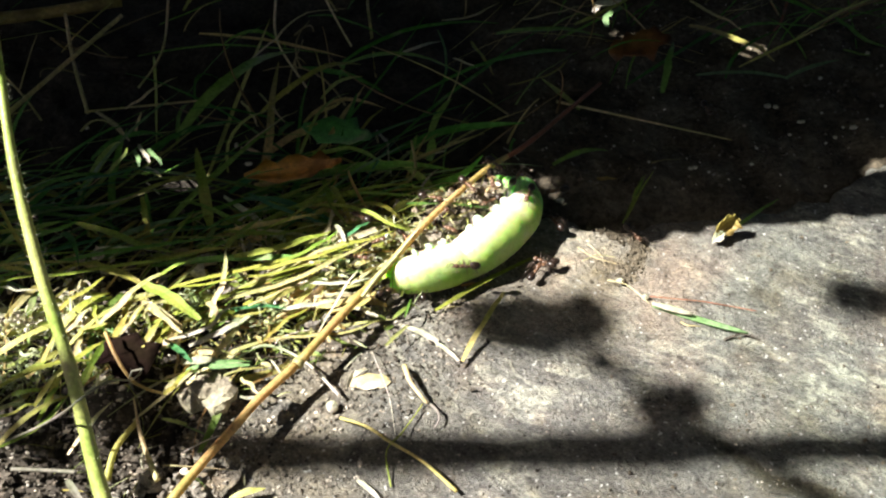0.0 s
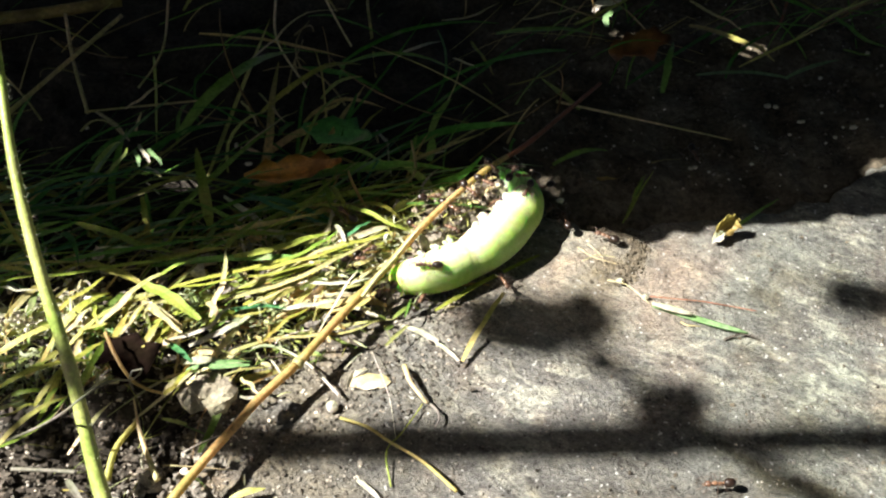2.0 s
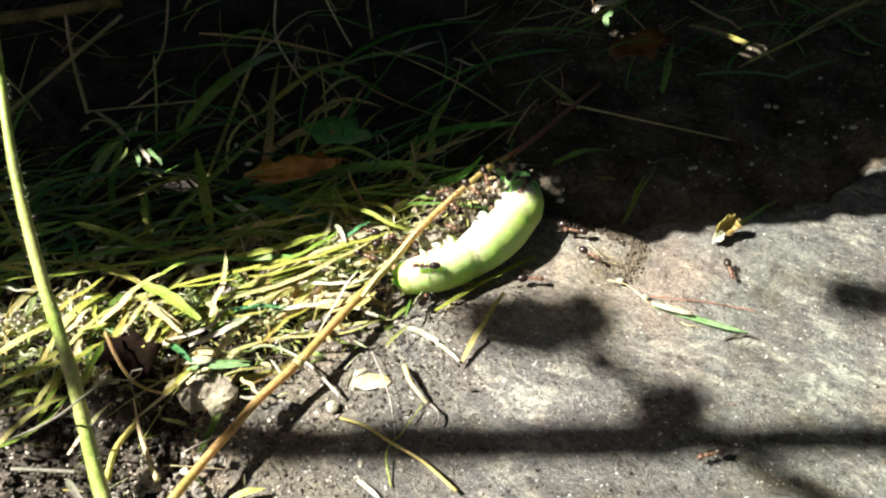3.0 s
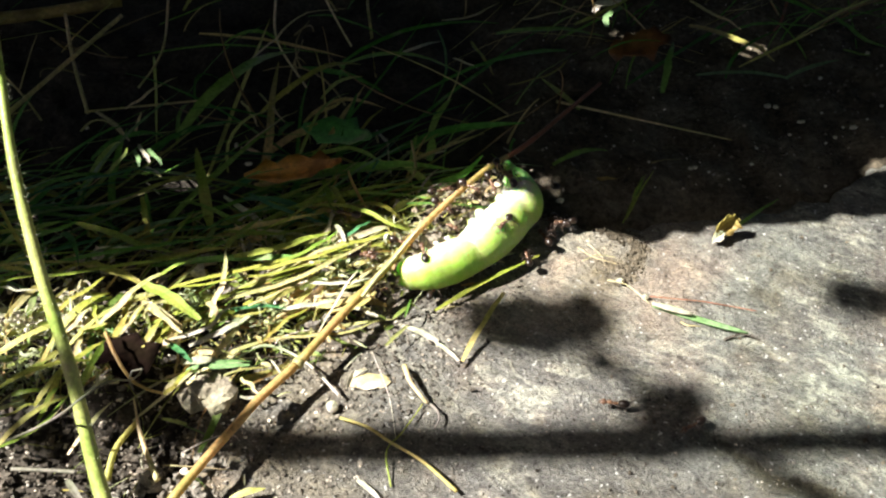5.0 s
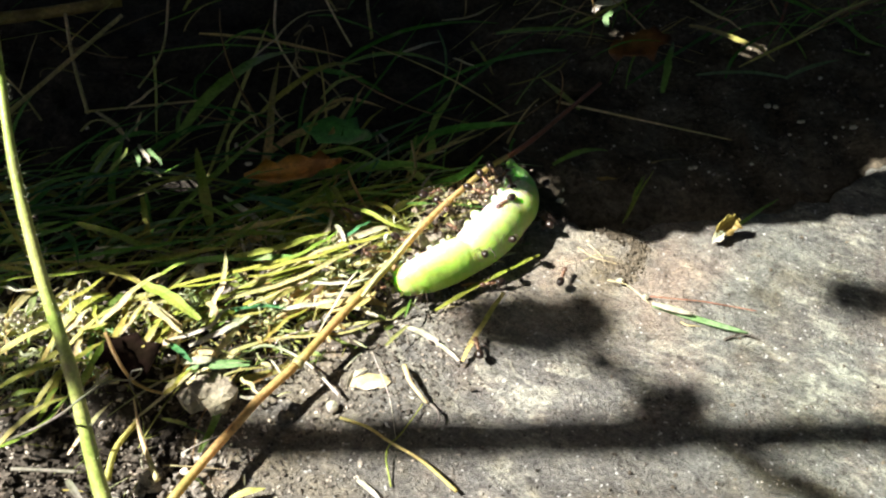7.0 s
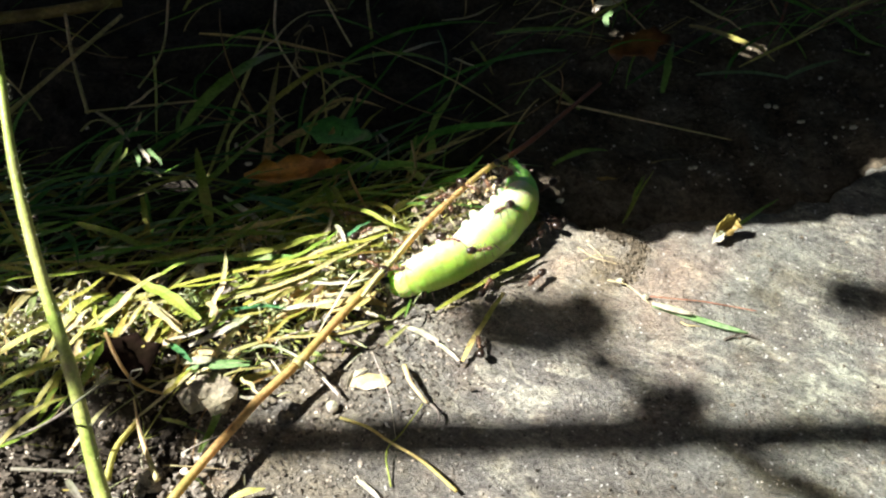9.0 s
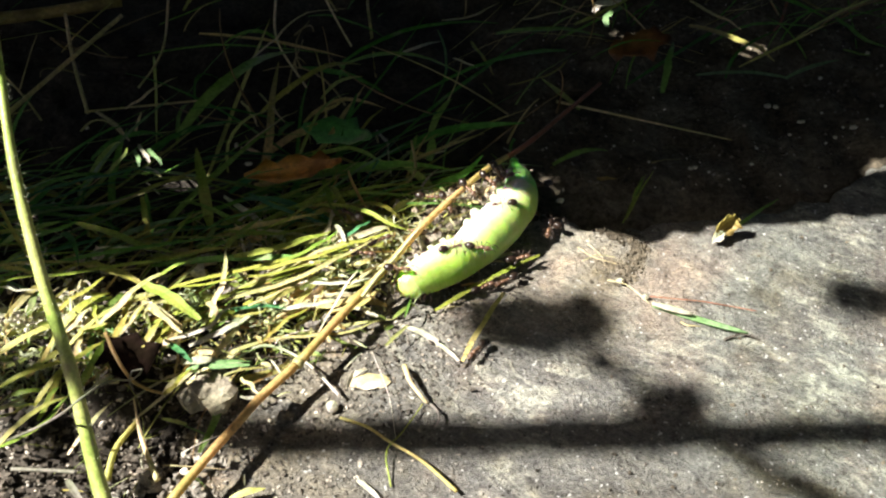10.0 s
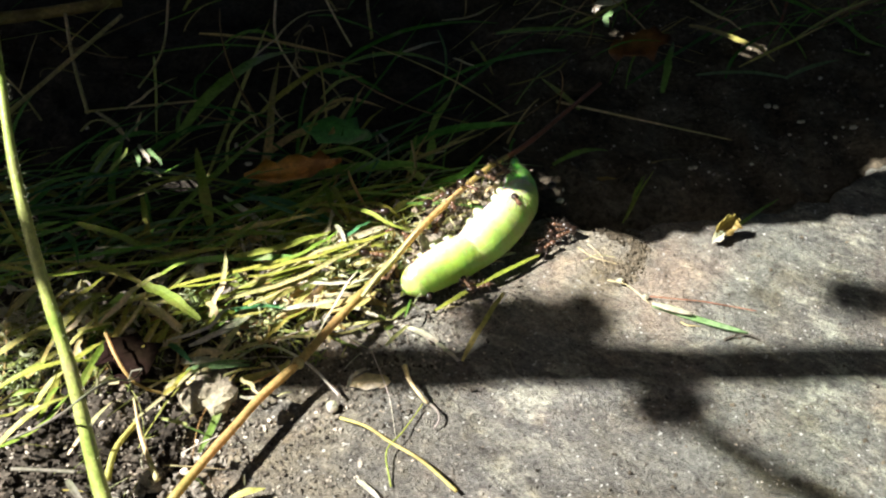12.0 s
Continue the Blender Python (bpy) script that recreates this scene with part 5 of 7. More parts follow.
stem_thing("straw", "thin dry stub under the leaf fragment", "straw", [(0.0519, -0.0230, 0.0005), (0.0531, -0.0242, 0.0008), (0.0560, -0.0243, 0.0005)], 0.00013, 0.0001, STRAW)
stem_thing("straw", "thin dry stub under the leaf fragment", "straw", [(0.0604, -0.0281, 0.0005), (0.0625, -0.0274, 0.0008), (0.0647, -0.0270, 0.0010), (0.0682, -0.0281, 0.0005)], 0.0003, 0.00012, BARK)

# single blades
G = "green grass blade lying in the shade"
blade("broad dark green grass blade in the shade", (-0.0674, 0.0375, 0.0040), (-0.0408, 0.0727, 0.0050), 0.006, 0.0038, BLADE)
blade("yellowish arched grass blade in the shade", (-0.0482, 0.0490, 0.0020), (-0.0222, 0.0651, 0.0060), 0.008, 0.0020, YELLOW, 0.004)
blade(G, (-0.0285, 0.0657, 0.0050), (0.0071, 0.0641, 0.0020), 0.006, 0.0016, BLADE)
blade("bleached bluish grass tip in the shade", (-0.0133, 0.0728, 0.0030), (-0.0006, 0.0776, 0.0050), 0.001, 0.0014, PALE)
blade(G, (0.0153, 0.0846, 0.0030), (0.0463, 0.0834, 0.0030), 0.002, 0.0021, BLADE)
blade("pale green grass blade on shaded soil", (0.0695, 0.0645, 0.0030), (0.0944, 0.0630, 0.0030), 0.0015, 0.0015, LIMELEAF, tip=0.8)
blade("pale green grass blade on shaded soil", (0.0936, 0.0630, 0.0030), (0.1105, 0.0715, 0.0030), 0.001, 0.0014, LIMELEAF)
blade(G, (0.0593, 0.0577, 0.0020), (0.0645, 0.0759, 0.0060), 0.002, 0.0019, BLADE)
blade(G, (0.0277, 0.0290, 0.0010), (0.0418, 0.0334, 0.0020), 0.002, 0.0018, BLADE)
blade("thin green blade on the shaded slab", (0.0438, 0.0091, 0.0010), (0.0527, 0.0257, 0.0020), 0.001, 0.0006, OLIVE)
blade("thin pale blade in the shade", (-0.0219, 0.0366, 0.0040), (-0.0156, 0.0455, 0.0060), 0.001, 0.0009, YELLOW)
blade("pale straw strip in the shade", (-0.0263, 0.0286, 0.0040), (-0.0162, 0.0219, 0.0020), 0.001, 0.0010, STRAW)
blade("upright yellow-green grass blade", (-0.0549, 0.0054, 0.0020), (-0.0601, 0.0248, 0.0100), 0.002, 0.0026, OLIVE)
blade(G, (-0.0680, 0.0010, 0.0020), (-0.0701, 0.0110, 0.0080), 0.001, 0.0017, BLADE)
blade("pale green arched grass blade", (-0.0771, 0.0121, 0.0030), (-0.0485, 0.0171, 0.0040), 0.005, 0.0012, YELLOW)
blade(G, (-0.1015, 0.0146, 0.0030), (-0.0751, 0.0200, 0.0040), 0.004, 0.0014, BLADE)
blade(G, (-0.0480, 0.0131, 0.0040), (-0.0232, 0.0048, 0.0020), 0.003, 0.0018, BLUEGREEN)
blade("yellow-green blade bent over straw", (-0.0268, 0.0142, 0.0070), (-0.0206, 0.0023, 0.0020), 0.003, 0.0014, YELLOW)
blade("yellow-green blade bent over straw", (-0.0208, 0.0088, 0.0050), (-0.0085, 0.0043, 0.0030), 0.004, 0.0013, YELLOW)
blade("long green grass blade across the straw", (-0.1003, -0.0168, 0.0070), (-0.0456, -0.0047, 0.0090), 0.001, 0.0012, BLADE, -0.001)
blade("long green grass blade across the straw", (-0.1009, -0.0138, 0.0080), (-0.0789, -0.0124, 0.0080), 0.001, 0.0010, YELLOW)
blade("long yellow-green blade across the straw", (-0.0642, -0.0276, 0.0040), (-0.0184, -0.0066, 0.0050), 0.0015, 0.0012, YELLOW)
blade("long yellow-green blade across the straw", (-0.0434, -0.0212, 0.0040), (-0.0122, -0.0021, 0.0050), 0.001, 0.0015, YELLOW)
blade("long yellow-green blade across the straw", (-0.0596, -0.0180, 0.0060), (-0.0184, -0.0055, 0.0060), 0.0012, 0.0010, YELLOW)
blade("yellow grass blade in sunlight", (-0.0797, -0.0112, 0.0060), (-0.0631, -0.0189, 0.0060), 0.002, 0.0020, YELLOW)
blade("sunlit green grass blade on straw", (-0.0418, -0.0129, 0.0060), (-0.0178, -0.0048, 0.0050), 0.001, 0.0019, OLIVE)
blade("straw blade lying on the mat", (-0.0464, -0.0188, 0.0050), (-0.0160, -0.0035, 0.0040), 0.002, 0.0017, STRAW)
blade("straw blade lying on the mat", (-0.0403, -0.0154, 0.0050), (-0.0123, -0.0001, 0.0040), 0.003, 0.0012, STRAW)
blade("straw blade lying on the mat", (-0.0371, -0.0236, 0.0030), (-0.0119, -0.0126, 0.0030), 0.002, 0.0016, STRAW)
blade("straw blade at the slab edge", (-0.0400, -0.0307, 0.0020), (-0.0103, -0.0231, 0.0015), 0.001, 0.0011, STRAW)
blade("straw blade at the slab edge", (-0.0526, -0.0412, 0.0020), (-0.0364, -0.0299, 0.0030), 0.002, 0.0013, STRAW)
blade("bleached strip of grass in sunlight", (-0.0542, -0.0369, 0.0040), (-0.0403, -0.0373, 0.0030), 0.001, 0.0020, PALE)
blade("mint green strip of grass in sunlight", (-0.0524, -0.0399, 0.0050), (-0.0396, -0.0369, 0.0040), 0.001, 0.0011, LIMELEAF)
blade("fresh green blade in sunlight", (-0.0572, -0.0330, 0.0050), (-0.0512, -0.0380, 0.0040), 0.001, 0.0013, BLUEGREEN)
blade("sunlit green grass blade on straw", (-0.0466, -0.0240, 0.0050), (-0.0336, -0.0217, 0.0040), 0.001, 0.0012, BLUEGREEN)
blade("straw blade in sunlight", (-0.0794, -0.0377, 0.0050), (-0.0593, -0.0197, 0.0060), 0.003, 0.0010, YELLOW, -0.002)
blade("straw blade in sunlight", (-0.0819, -0.0476, 0.0030), (-0.0687, -0.0325, 0.0060), 0.003, 0.0014, YELLOW)
blade("straw blade in sunlight", (-0.0809, -0.0309, 0.0060), (-0.0723, -0.0206, 0.0070), 0.002, 0.0019, YELLOW)
blade("yellow blade in sunlight", (-0.0934, -0.0377, 0.0050), (-0.0761, -0.0262, 0.0060), 0.002, 0.0016, YELLOW)
blade("green blade in sunlight", (-0.0908, -0.0464, 0.0050), (-0.0690, -0.0377, 0.0050), 0.004, 0.0012, YELLOW)
blade("green blade bent under the stalk", (-0.0867, -0.0584, 0.0030), (-0.0734, -0.0471, 0.0060), 0.003, 0.0013, YELLOW)
blade("bleached straw pieces by the caterpillar", (-0.0076, -0.0255, 0.0015), (-0.0011, -0.0296, 0.0015), 0.0005, 0.0015, PALE, tip=0.7)
blade("bleached straw pieces by the caterpillar", (-0.0017, -0.0296, 0.0015), (0.0033, -0.0344, 0.0010), 0.0005, 0.0010, PALE, tip=0.7)
blade("yellow-green blade under the caterpillar", (-0.0017, -0.0201, 0.0010), (0.0222, -0.0040, 0.0020), 0.001, 0.0012, YELLOW, tip=0.5)
blade("thin yellow-green blade on the slab", (0.0040, -0.0344, 0.0010), (0.0135, -0.0166, 0.0030), 0.001, 0.0012, YELLOW, tip=0.6)
blade("short straw on the sunlit slab", (-0.0164, -0.0635, 0.0010), (-0.0119, -0.0678, 0.0010), 0.0005, 0.0010, PALE, tip=0.6)
blade("yellow straw on the sunlit slab", (-0.0403, -0.0678, 0.0010), (-0.0335, -0.0660, 0.0020), 0.0008, 0.0014, YELLOW)
blade("pale straw hanging on the soil", (-0.0707, -0.0654, 0.0040), (-0.0663, -0.0708, 0.0030), 0.001, 0.0013, GREYSTEM, tip=0.5)
blade("pale straw strip on dark soil", (-0.0723, -0.0591, 0.0030), (-0.0660, -0.0470, 0.0040), 0.001, 0.0009, STRAW)
blade("thin green blade on the shaded soil", (-0.0063, 0.0167, 0.0020), (-0.0012, 0.0227, 0.0050), 0.001, 0.0007, PALE)
blade("grey-green stalk of the curled dry leaf", (0.0708, 0.0078, 0.0006), (0.0822, 0.0168, 0.0006), 0.0002, 0.0010, BLADE)
blade("small green blade in the shade", (-0.0083, 0.0261, 0.0020), (-0.0065, 0.0338, 0.0070), 0.001, 0.0011, BLADE)
blade("small green blade in the shade", (-0.0034, 0.0294, 0.0020), (-0.0023, 0.0335, 0.0060), 0.001, 0.0022, BLADE)
blade("green blade in the shade", (-0.0035, 0.0395, 0.0020), (0.0024, 0.0498, 0.0060), 0.002, 0.0018, BLADE)

for a, b, w, mat in (
        ((-0.0792, -0.0304, 0.0050), (-0.0755, -0.0227, 0.0060), 0.0013, YELLOW), ((-0.0764, -0.0309, 0.0060), (-0.0702, -0.0289, 0.0060), 0.0014, OLIVE), ((-0.0693, -0.0319, 0.0050), (-0.0638, -0.0242, 0.0070), 0.0011, YELLOW),
        ((-0.0726, -0.0283, 0.0060), (-0.0687, -0.0236, 0.0070), 0.0015, LIMELEAF), ((-0.0629, -0.0239, 0.0070), (-0.0549, -0.0294, 0.0060), 0.0018, STRAW), ((-0.0624, -0.0344, 0.0050), (-0.0599, -0.0294, 0.0070), 0.0012, STRAW),
        ((-0.0597, -0.0341, 0.0050), (-0.0576, -0.0293, 0.0070), 0.0014, YELLOW), ((-0.0791, -0.0487, 0.0040), (-0.0773, -0.0400, 0.0060), 0.0013, YELLOW), ((-0.0851, -0.0410, 0.0040), (-0.0795, -0.0358, 0.0060), 0.0014, YELLOW),
        ((-0.0734, -0.0286, 0.0060), (-0.0746, -0.0231, 0.0070), 0.0010, YELLOW), ((-0.0730, -0.0444, 0.0050), (-0.0697, -0.0336, 0.0070), 0.0016, OLIVE), ((-0.0563, -0.0453, 0.0040), (-0.0530, -0.0415, 0.0050), 0.0012, STRAW)):
    blade("yellowing cut grass blade on the straw" if mat not in (PALE, MOSS_LEAF) else "bleached pale grass strip on the straw", a, b, 0.0012, w, mat, 0.0006, tip=0.5, twist=0.5)
for a, b, w, mat in (
        ((-0.0771, -0.0319, 0.0060), (-0.0721, -0.0381, 0.0040), 0.0007, PALE), ((-0.0868, -0.0456, 0.0040), (-0.0809, -0.0442, 0.0040), 0.0010, OLIVE),
        ((-0.0469, -0.0301, 0.0050), (-0.0407, -0.0256, 0.0060), 0.0016, MOSS_LEAF), ((-0.0515, -0.0293, 0.0050), (-0.0442, -0.0234, 0.0050), 0.0012, YELLOW), ((-0.0481, -0.0369, 0.0040), (-0.0431, -0.0282, 0.0050), 0.0014, STRAW), ((-0.0337, -0.0236, 0.0030), (-0.0279, -0.0154, 0.0050), 0.0013, YELLOW), ((-0.0295, -0.0203, 0.0030), (-0.0230, -0.0155, 0.0040), 0.0010, PALE)):
    blade("yellowing cut grass blade on the straw" if mat not in (PALE, MOSS_LEAF) else "bleached pale grass strip on the straw", a, b, 0.0012, w, mat, 0.0006, tip=0.5, twist=0.5)


def ribbon(label, ctrl, width, mat, tip=0.12, roll=0.0):
    """A grass blade laid through a few points, keeled and slightly uneven."""
    line = [p for p, d in along(ctrl, 14)[0]]
    line = [p + 0.0006 * noise.noise_vector(Vector((p.x * 170, p.y * 170, i * 0.21))) for i, p in enumerate(line)]
    mid, run = line[7].copy(), (line[-1] - line[0]).normalized()
    odd = Vector((mid.x * 911, mid.y * 377, width * 9e4))
    sizes = []
    for i in range(14):
        u = i / 13
        w = width * 0.45 * (1 + 0.30 * noise.noise(odd + Vector((u * 4.7, 0, 0)))) * min(1.0, 0.6 + 2.5 * u) * (1 - max(0.0, (u - 0.5) / 0.5) ** 1.8 * (1 - tip))
        sizes.append((w, max(0.00010, w * 0.24)))
    side = Matrix.Rotation(roll + 0.5 * noise.noise(odd * 1.7), 3, run) @ run.cross(Vector((0, 0, 1)))
    ob = new("fallen_grass", mesh_of("fallen_grass", *sweep([p - mid for p in line], KEEL, sizes, side), mat, False))
    ob.location = mid
    return tagged(ob, label, "grass", "loose grass blades", "thing")


ribbon("long green grass blade over the straw", [(-0.0978, -0.0152, 0.0080), (-0.0955, -0.0110, 0.0080), (-0.0930, -0.0075, 0.0080)], 0.0014, BLADE)
ribbon("yellow cut grass blade on the straw", [(-0.0980, -0.0131, 0.0080), (-0.0934, -0.0141, 0.0080), (-0.0888, -0.0155, 0.0080)], 0.0012, YELLOW, tip=0.6)
ribbon("long green grass blade over the straw", [(-0.0959, -0.0191, 0.0090), (-0.0886, -0.0170, 0.0090), (-0.0814, -0.0163, 0.0090), (-0.0703, -0.0141, 0.0090), (-0.0566, -0.0109, 0.0090), (-0.0485, -0.0045, 0.0090)], 0.0011, OLIVE)
ribbon("yellow cut grass blade on the straw", [(-0.0840, -0.0145, 0.0080), (-0.0770, -0.0126, 0.0080), (-0.0708, -0.0157, 0.0080), (-0.0654, -0.0192, 0.0080)], 0.0014, YELLOW)
ribbon("bleached pale grass strip on the straw", [(-0.0955, -0.0194, 0.0080), (-0.0916, -0.0204, 0.0080), (-0.0874, -0.0197, 0.0080)], 0.0007, PALE)
ribbon("yellow cut grass blade on the straw", [(-0.0816, -0.0273, 0.0080), (-0.0784, -0.0222, 0.0080), (-0.0733, -0.0163, 0.0080)], 0.0011, YELLOW)
ribbon("yellow cut grass blade on the straw", [(-0.0779, -0.0323, 0.0080), (-0.0764, -0.0280, 0.0080), (-0.0741, -0.0241, 0.0080)], 0.0013, STRAW, tip=0.6)
ribbon("yellow cut grass blade on the straw", [(-0.0746, -0.0235, 0.0080), (-0.0723, -0.0303, 0.0080)], 0.0009, YELLOW, tip=0.6)
ribbon("yellow cut grass blade on the straw", [(-0.0710, -0.0309, 0.0090), (-0.0662, -0.0220, 0.0090), (-0.0612, -0.0161, 0.0090)], 0.0016, STRAW, tip=0.6)
ribbon("half-withered olive grass blade", [(-0.0623, -0.0171, 0.0090), (-0.0585, -0.0144, 0.0090), (-0.0542, -0.0116, 0.0090)], 0.0012, OLIVE)
ribbon("yellow cut grass blade on the straw", [(-0.0679, -0.0345, 0.0080), (-0.0669, -0.0280, 0.0080), (-0.0659, -0.0215, 0.0080)], 0.0013, YELLOW)
ribbon("yellow cut grass blade on the straw", [(-0.0663, -0.0338, 0.0090), (-0.0646, -0.0289, 0.0090), (-0.0626, -0.0237, 0.0090)], 0.0008, STRAW)
ribbon("broad bright yellow grass blade in sunlight", [(-0.0649, -0.0191, 0.0090), (-0.0602, -0.0218, 0.0090), (-0.0553, -0.0254, 0.0090), (-0.0512, -0.0289, 0.0080)], 0.0027, OLIVE, tip=0.4)
ribbon("yellow cut grass blade on the straw", [(-0.0639, -0.0244, 0.0090), (-0.0590, -0.0281, 0.0090), (-0.0537, -0.0335, 0.0090)], 0.0012, STRAW, tip=0.5)
ribbon("yellow cut grass blade on the straw", [(-0.0612, -0.0368, 0.0090), (-0.0599, -0.0327, 0.0090), (-0.0586, -0.0285, 0.0090)], 0.0012, YELLOW)
ribbon("yellow cut grass blade on the straw", [(-0.0597, -0.0360, 0.0080), (-0.0583, -0.0326, 0.0080), (-0.0567, -0.0299, 0.0080)], 0.0011, YELLOW)
ribbon("yellow cut grass blade on the straw", [(-0.0596, -0.0215, 0.0090), (-0.0468, -0.0186, 0.0090), (-0.0349, -0.0161, 0.0090), (-0.0227, -0.0109, 0.0090)], 0.0009, YELLOW)
ribbon("yellow cut grass blade on the straw", [(-0.0411, -0.0154, 0.0090), (-0.0327, -0.0127, 0.0090), (-0.0231, -0.0088, 0.0090), (-0.0176, -0.0056, 0.0090)], 0.0013, YELLOW)
ribbon("yellow cut grass blade on the straw", [(-0.0469, -0.0246, 0.0090), (-0.0322, -0.0183, 0.0090), (-0.0229, -0.0120, 0.0090), (-0.0155, -0.0056, 0.0090)], 0.0011, STRAW)
ribbon("yellow cut grass blade on the straw", [(-0.0412, -0.0248, 0.0080), (-0.0345, -0.0202, 0.0080), (-0.0258, -0.0152, 0.0080)], 0.0010, STRAW)
ribbon("bleached pale grass strip on the straw", [(-0.0294, -0.0176, 0.0070), (-0.0226, -0.0178, 0.0070), (-0.0159, -0.0163, 0.0070)], 0.0010, PALE)
ribbon("long green grass blade over the straw", [(-0.0452, -0.0252, 0.0070), (-0.0390, -0.0240, 0.0070), (-0.0327, -0.0250, 0.0070)], 0.0010, BLUEGREEN)
ribbon("yellow cut grass blade on the straw", [(-0.0461, -0.0271, 0.0070), (-0.0411, -0.0268, 0.0070), (-0.0371, -0.0252, 0.0070)], 0.0008, YELLOW)
ribbon("grey bleached curved grass strip", [(-0.0563, -0.0342, 0.0080), (-0.0489, -0.0311, 0.0080), (-0.0459, -0.0256, 0.0080), (-0.0445, -0.0212, 0.0080)], 0.0008, PALE)
ribbon("bleached pale grass strip on the straw", [(-0.0519, -0.0360, 0.0080), (-0.0461, -0.0323, 0.0080), (-0.0406, -0.0280, 0.0080)], 0.0014, PALE, tip=0.5)
ribbon("yellow cut grass blade on the straw", [(-0.0360, -0.0325, 0.0060), (-0.0265, -0.0314, 0.0060), (-0.0194, -0.0302, 0.0060), (-0.0134, -0.0273, 0.0060)], 0.0008, STRAW)
ribbon("yellow cut grass blade on the straw", [(-0.0375, -0.0331, 0.0060), (-0.0323, -0.0265, 0.0060), (-0.0281, -0.0235, 0.0060)], 0.0008, YELLOW)
ribbon("bleached pale grass strip on the straw", [(-0.0190, -0.0226, 0.0050), (-0.0142, -0.0256, 0.0050)], 0.0011, PALE, tip=0.6)
ribbon("pale fresh green strip of grass in sunlight", [(-0.0488, -0.0397, 0.0060), (-0.0441, -0.0400, 0.0060), (-0.0394, -0.0391, 0.0060)], 0.0015, LIMELEAF, tip=0.4)
ribbon("yellow cut grass blade on the straw", [(-0.0408, -0.0418, 0.0050), (-0.0371, -0.0459, 0.0050)], 0.0009, STRAW, tip=0.5)
ribbon("bleached pale grass strip on the straw", [(-0.0403, -0.0464, 0.0040), (-0.0359, -0.0459, 0.0040)], 0.0010, PALE, tip=0.5)
ribbon("yellow cut grass blade on the straw", [(-0.0556, -0.0474, 0.0060), (-0.0537, -0.0443, 0.0060), (-0.0512, -0.0403, 0.0060)], 0.0011, YELLOW, tip=0.4)
ribbon("olive grass blade bent under the stalk", [(-0.0849, -0.0594, 0.0060), (-0.0791, -0.0553, 0.0060), (-0.0757, -0.0493, 0.0060), (-0.0735, -0.0460, 0.0060)], 0.0012, OLIVE)
ribbon("half-withered olive grass blade", [(-0.0787, -0.0533, 0.0060), (-0.0779, -0.0471, 0.0060), (-0.0776, -0.0403, 0.0060)], 0.0011, OLIVE)
ribbon("yellow cut grass blade on the straw", [(-0.0868, -0.0529, 0.0060), (-0.0826, -0.0504, 0.0060), (-0.0790, -0.0482, 0.0060)], 0.0007, YELLOW)
ribbon("half-withered olive grass blade", [(-0.0365, -0.0131, 0.0080), (-0.0295, -0.0078, 0.0080), (-0.0231, -0.0009, 0.0080)], 0.0013, OLIVE)
ribbon("yellow cut grass blade on the straw", [(-0.0491, -0.0280, 0.0080), (-0.0484, -0.0223, 0.0080), (-0.0477, -0.0165, 0.0080), (-0.0482, -0.0078, 0.0080)], 0.0012, STRAW, tip=0.2)
ribbon("yellow cut grass blade on the straw", [(-0.0501, -0.0232, 0.0080), (-0.0473, -0.0280, 0.0080)], 0.0014, STRAW, tip=0.5)
ribbon("yellow cut grass blade on the straw", [(-0.0751, -0.0393, 0.0070), (-0.0754, -0.0333, 0.0070), (-0.0739, -0.0295, 0.0070)], 0.0011, STRAW, tip=0.4)
ribbon("yellow cut grass blade on the straw", [(-0.0755, -0.0319, 0.0080), (-0.0728, -0.0308, 0.0080), (-0.0691, -0.0302, 0.0080)], 0.0012, YELLOW, tip=0.4)
ribbon("yellow cut grass blade on the straw", [(-0.0809, -0.0401, 0.0080), (-0.0804, -0.0357, 0.0080), (-0.0808, -0.0311, 0.0080)], 0.0010, YELLOW, tip=0.4)
ribbon("half-withered olive grass blade", [(-0.0865, -0.0437, 0.0070), (-0.0827, -0.0408, 0.0070), (-0.0799, -0.0393, 0.0070)], 0.0013, OLIVE, tip=0.3)
ribbon("torn straw shred under the dry reed", [(-0.0271, -0.0238, 0.0060), (-0.0212, -0.0222, 0.0060), (-0.0159, -0.0172, 0.0060)], 0.0012, STRAW, tip=0.6)
ribbon("bleached pale grass strip on the straw", [(-0.0344, -0.0238, 0.0060), (-0.0296, -0.0230, 0.0060), (-0.0236, -0.0213, 0.0060)], 0.0013, PALE, tip=0.5)
ribbon("small bleached grass tip in sunlight", [(-0.0245, -0.0012, 0.0090), (-0.0216, -0.0067, 0.0090)], 0.0014, PALE, tip=0.5)
ribbon("long green grass blade over the straw", [(-0.0224, -0.0049, 0.0080), (-0.0167, 0.0010, 0.0080)], 0.0010, BLUEGREEN)
ribbon("yellow cut grass blade on the straw", [(-0.0233, -0.0064, 0.0080), (-0.0171, -0.0049, 0.0080), (-0.0115, -0.0024, 0.0080)], 0.0011, YELLOW)
ribbon("arched olive grass blade at the rim of the shade", [(-0.0305, 0.0085, 0.0060), (-0.0242, 0.0067, 0.0080), (-0.0187, 0.0039, 0.0090), (-0.0121, -0.0008, 0.0090), (-0.0072, -0.0017, 0.0070)], 0.0012, OLIVE)
ribbon("half-withered olive grass blade", [(-0.0288, 0.0166, 0.0070), (-0.0259, 0.0066, 0.0070), (-0.0220, 0.0001, 0.0070)], 0.0015, OLIVE)
